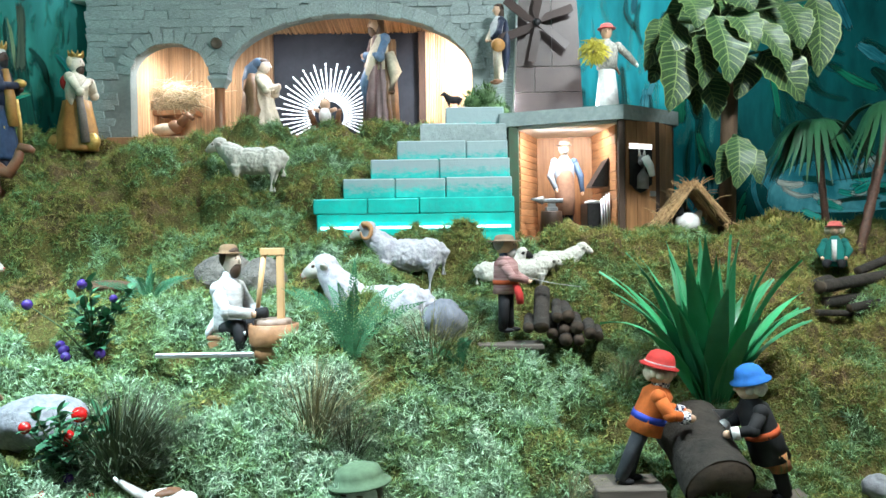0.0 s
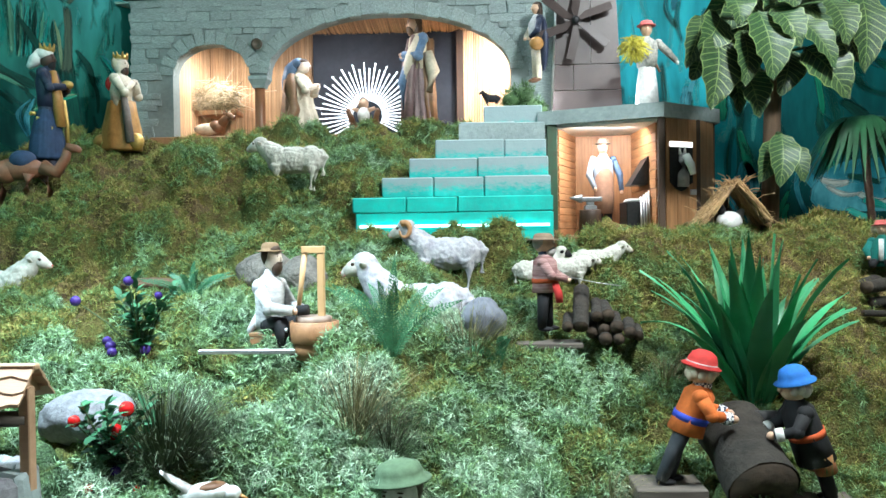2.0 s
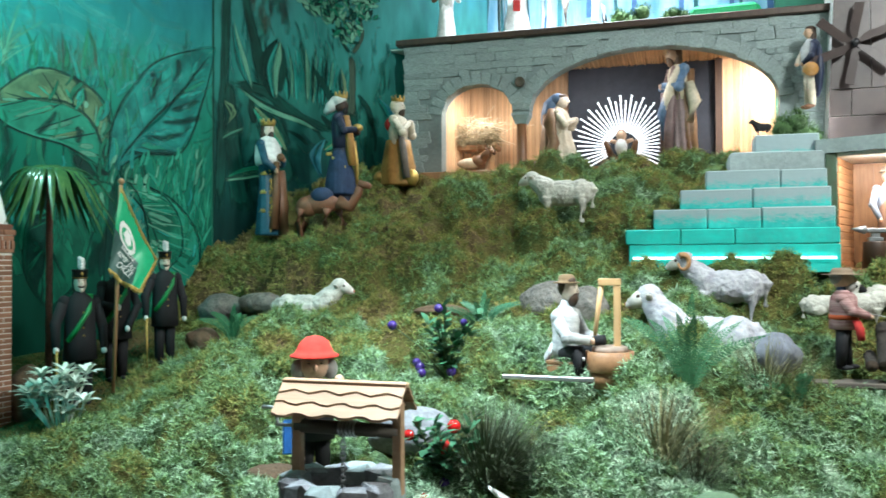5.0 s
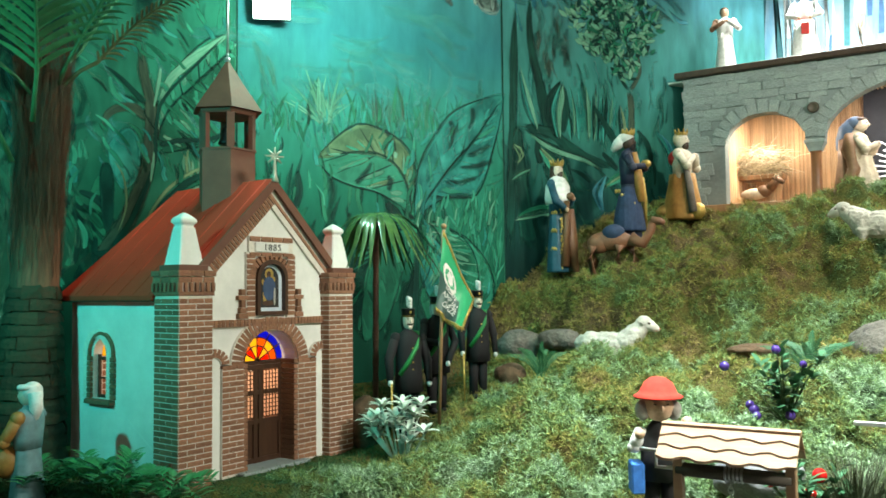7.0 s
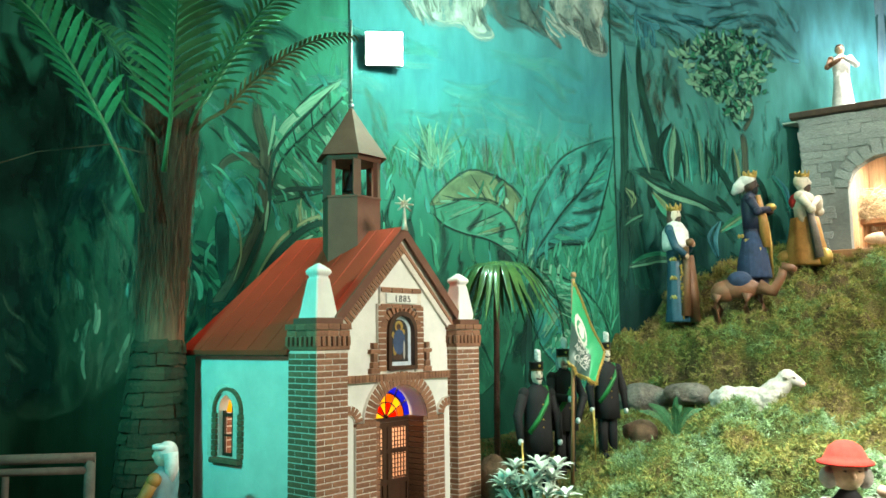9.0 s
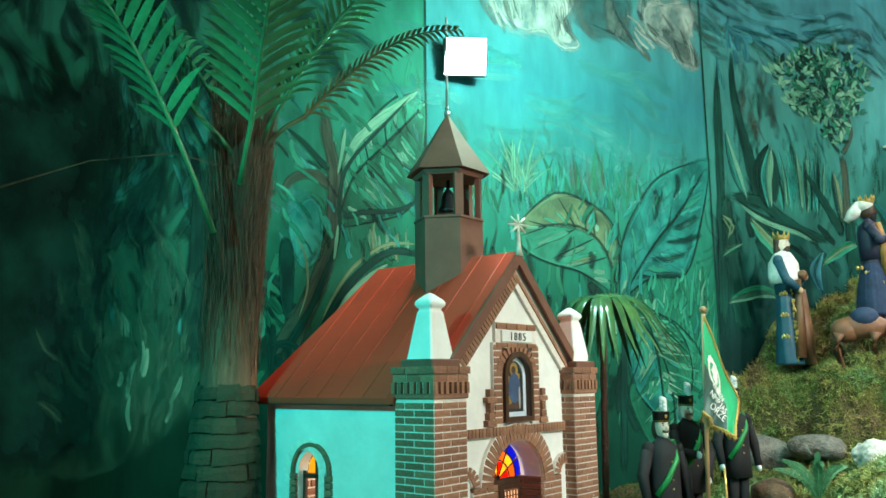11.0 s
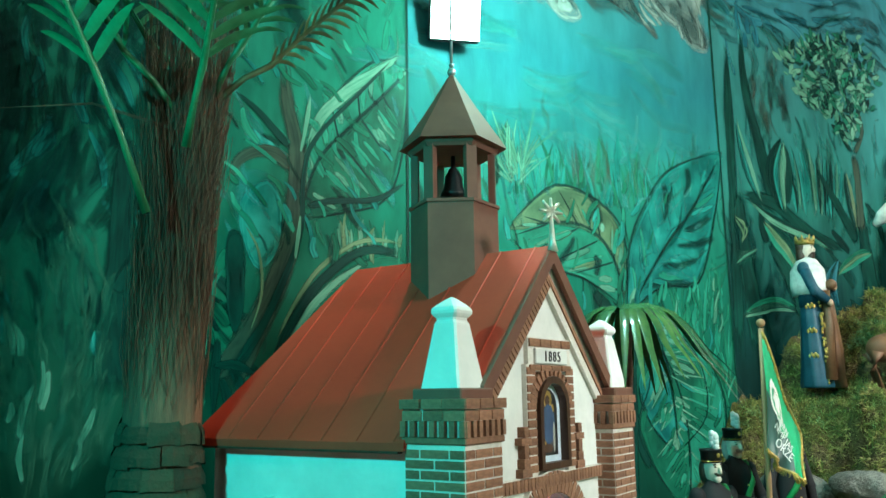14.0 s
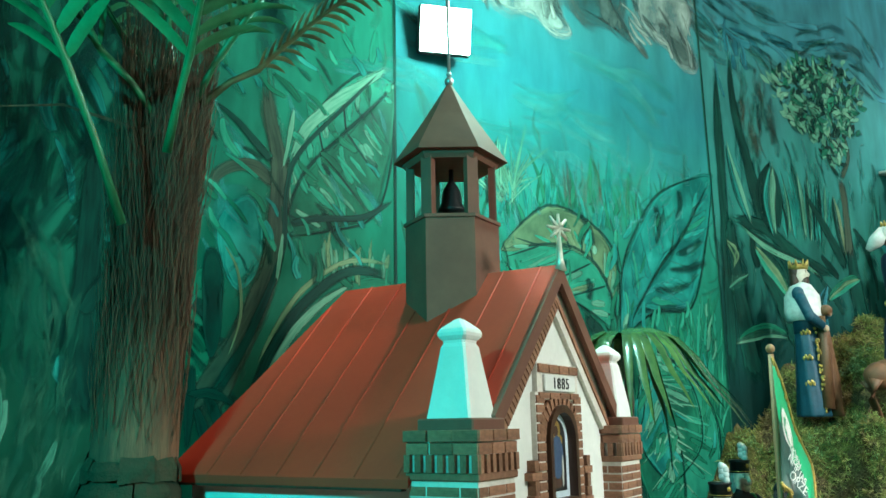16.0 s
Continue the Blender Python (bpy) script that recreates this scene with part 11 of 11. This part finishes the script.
def blades(name, pts, d, length, width, material, rng, turn=0.9, lift=0.0):
    """One mesh of thin curled strands, each bent once over its length."""
    k = len(pts)
    d = d / np.linalg.norm(d, axis=1, keepdims=True)
    side = np.cross(d, rng.normal(size=(k, 3)))
    side /= np.linalg.norm(side, axis=1, keepdims=True)
    L = length[:, None] / 2
    w = (width * rng.uniform(0.6, 1.3, k))[:, None] / 2
    rows = [pts - side * w * 0.8, pts + side * w * 0.8]
    p = pts + d * L
    rows += [p - side * w, p + side * w]
    bend = rng.uniform(-turn, turn, (k, 1))
    d = d + np.cross(side, d) * bend + rng.normal(size=(k, 3)) * 0.3 - np.array([0, 0, 0.25])
    d /= np.linalg.norm(d, axis=1, keepdims=True)
    rows.append(p + d * L)
    co = np.stack(rows, 1).reshape(-1, 3)
    i = np.arange(k) * 5
    me = bpy.data.meshes.new(name)
    me.vertices.add(5 * k)
    me.vertices.foreach_set("co", co.astype(np.float32).ravel())
    loops = np.stack([i, i + 1, i + 3, i + 2, i + 2, i + 3, i + 4], 1).astype(np.int32).ravel()
    me.loops.add(7 * k)
    me.loops.foreach_set("vertex_index", loops)
    me.polygons.add(2 * k)
    q = np.arange(k) * 7
    me.polygons.foreach_set("loop_start", np.stack([q, q + 4], 1).astype(np.int32).ravel())
    me.update(calc_edges=True)
    me.materials.append(material)
    return new(name, me)


def sprigs(pts, nrm, each, rng, spread=0.9, up=0.55):
    """Curls that burst from shared centres: places and directions of the single strands."""
    k = len(pts)
    axis = nrm + rng.normal(size=(k, 3)) * 0.35
    axis /= np.linalg.norm(axis, axis=1, keepdims=True)
    base = pts - nrm * rng.uniform(0.0, 0.010, (k, 1)) + nrm * rng.uniform(0, 0.016, (k, 1))
    rv = rng.normal(size=(k * each, 3))
    rv /= np.linalg.norm(rv, axis=1, keepdims=True)
    d = np.repeat(axis, each, 0) * up + rv * spread
    size = np.repeat(rng.uniform(0.7, 1.45, k), each)
    return np.repeat(base, each, 0) + rv * 0.002, d, size


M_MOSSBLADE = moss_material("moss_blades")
M_LAWNBLADE = mat("lawn_blade", (0.012, 0.07, 0.02), (0.02, 0.10, 0.03), 30, 0.7, bump=0.0, island=0.4)
rng = np.random.default_rng(3)
gv = np.empty(len(ground.data.vertices) * 3, np.float32)
ground.data.vertices.foreach_get("co", gv)
GNX, GNY = HILL_SHAPE
gv = gv.reshape(GNY, GNX, 3).astype(np.float64)
gx_, gy_ = np.gradient(gv[..., 2], axis=1) / 0.0125, np.gradient(gv[..., 2], axis=0) / 0.0125


def scatter(count, keep, crest=None):
    fx, fy = rng.uniform(0, GNX - 1.01, count), rng.uniform(0, GNY - 1.01, count)
    i, j = fx.astype(int), fy.astype(int)
    u, v = (fx - i)[:, None], (fy - j)[:, None]
    p = gv[j, i] * (1 - u) * (1 - v) + gv[j, i + 1] * u * (1 - v) + gv[j + 1, i] * (1 - u) * v + gv[j + 1, i + 1] * u * v
    nn = np.stack([-gx_[j, i], -gy_[j, i], np.ones(count)], 1)
    nn /= np.linalg.norm(nn, axis=1, keepdims=True)
    ok = keep(p)
    if crest is not None:
        ok &= rng.random(count) < crest + (1 - crest) * np.clip((TUFTS[0][j, i] - 0.008) / 0.022, 0, 1)
    return p[ok], nn[ok]


def hill_side(p):
    x, y = p[:, 0], p[:, 1]
    wall = (x - W0.x) * WN.x + (y - W0.y) * WN.y > 0.02
    lawn = (x - 0.55 * np.clip(y - 2.3, -1.5, 0.0) + 0.25 * np.clip(y - 2.3, 0, 1) < -2.38) & (y < 3.25)
    stairs = (x > -0.58 + 1.075 * (y - 3.5)) & (x < 0.34) & (y > 3.49)
    smithy = (x > 0.31) & (x < 1.12) & (y > 3.93 - 0.3 * (x - 0.3))
    hollow = (x > -1.375) & (x < -1.12) & (y > 1.98) & (y < 2.22)
    plank = ((x > 0.42) & (x < 0.70) & (y > 2.18) & (y < 2.49)) | ((x > 0.15) & (x < 0.62) & (y > 2.87) & (y < 2.99))
    return wall & ~lawn & ~stairs & ~smithy & ~hollow & ~plank & (y < 4.42) & (x < 2.3) & (x > -3.2) & (y > 1.75)


p_, n_ = scatter(600000, hill_side)
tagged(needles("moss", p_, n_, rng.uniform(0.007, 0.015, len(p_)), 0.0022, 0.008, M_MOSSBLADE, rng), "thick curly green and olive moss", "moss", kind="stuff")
p_, n_ = scatter(230000, lambda p: hill_side(p) & (rng.random(len(p)) < np.interp(p[:, 1], [2.4, 4.2], [1.0, 0.55])), 0.24)
b_, d_, s_ = sprigs(p_, n_, 12, rng)
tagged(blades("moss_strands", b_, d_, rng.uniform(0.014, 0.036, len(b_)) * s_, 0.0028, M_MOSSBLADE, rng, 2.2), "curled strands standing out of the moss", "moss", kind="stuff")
p_, n_ = scatter(170000, lambda p: (p[:, 0] < -1.9) & (p[:, 0] > -3.7) & (p[:, 1] > 0.95) & (p[:, 1] < 3.3) & ((p[:, 0] - W0.x) * WN.x + (p[:, 1] - W0.y) * WN.y > 0.02) & ~hill_side(p) & ~((p[:, 0] < -2.79) & (p[:, 1] > 1.45) & (p[:, 1] < 2.31)))
tagged(blades("lawn", p_, n_ * 0.8 + rng.normal(size=n_.shape) * 0.5, rng.uniform(0.010, 0.022, len(p_)), 0.003, M_LAWNBLADE, rng), "short dark green artificial lawn round the chapel", "lawn", kind="stuff")

# ---- stones of the grotto front ----


def in_arch(x, z, arch, grow):
    cx, zs, rx, rz = arch
    if z < zs:
        return abs(x - cx) < rx + grow
    return ((x - cx) / (rx + grow)) ** 2 + ((z - zs) / (rz + grow)) ** 2 < 1


rnd = random.Random(12)
z = 1.96
while z < 2.79:
    h = min(rnd.uniform(0.022, 0.056), 2.80 - z)
    if 2.80 - z - h < 0.02:
        h = 2.80 - z
    x = -1.91
    while x < 0.44:
        w = min(rnd.uniform(0.06, 0.19), 0.45 - x)
        if 0.45 - x - w < 0.05:
            w = 0.45 - x
        xs = [x, x + w / 2, x + w]
        hit = [any(in_arch(q, zc, a, 0.062) for a in (ARCH_SMALL, ARCH_BIG) for zc in (z + 0.01, z + h - 0.01)) for q in xs]
        if not any(hit):
            x0, x1 = x, x + w
        elif not hit[0] and not hit[1]:
            x0, x1 = x, x + w / 2
        elif not hit[2] and not hit[1]:
            x0, x1 = x + w / 2, x + w
        else:
            x0 = x1 = 0
        if x1 - x0 > 0.02 and z + h > 2.0:
            piece("stone", STONES[rnd.randrange(9)], front_wall, pose((x0 + x1) / 2, STONE_Y + 0.016 + rnd.uniform(-0.006, 0.004), z + h / 2, 0, rnd.uniform(-2, 2), 0) @ Matrix.Diagonal((x1 - x0 - 0.001, 0.03, h - 0.0005, 1)))
        x += w
    z += h
for cx, zs, rx, rz, n, span in ((*ARCH_SMALL, 13, 0), (*ARCH_BIG, 30, 0)):
    for k in range(n):
        a = math.pi * (k + 0.5) / n
        x, zc = cx - (rx + 0.032) * math.cos(a), zs + (rz + 0.032) * math.sin(a)
        nx, nz = -math.cos(a) / rx, math.sin(a) / rz
        ang = math.degrees(math.atan2(nz, nx))
        arc = math.pi * math.hypot(rx * math.sin(a), rz * math.cos(a)) / n
        piece("stone", STONES[k % 7], front_wall, pose(x, STONE_Y + 0.016, zc, 0, -ang, 0) @ Matrix.Diagonal((0.066 + rnd.uniform(0, 0.012), 0.034, arc * 1.02, 1)))
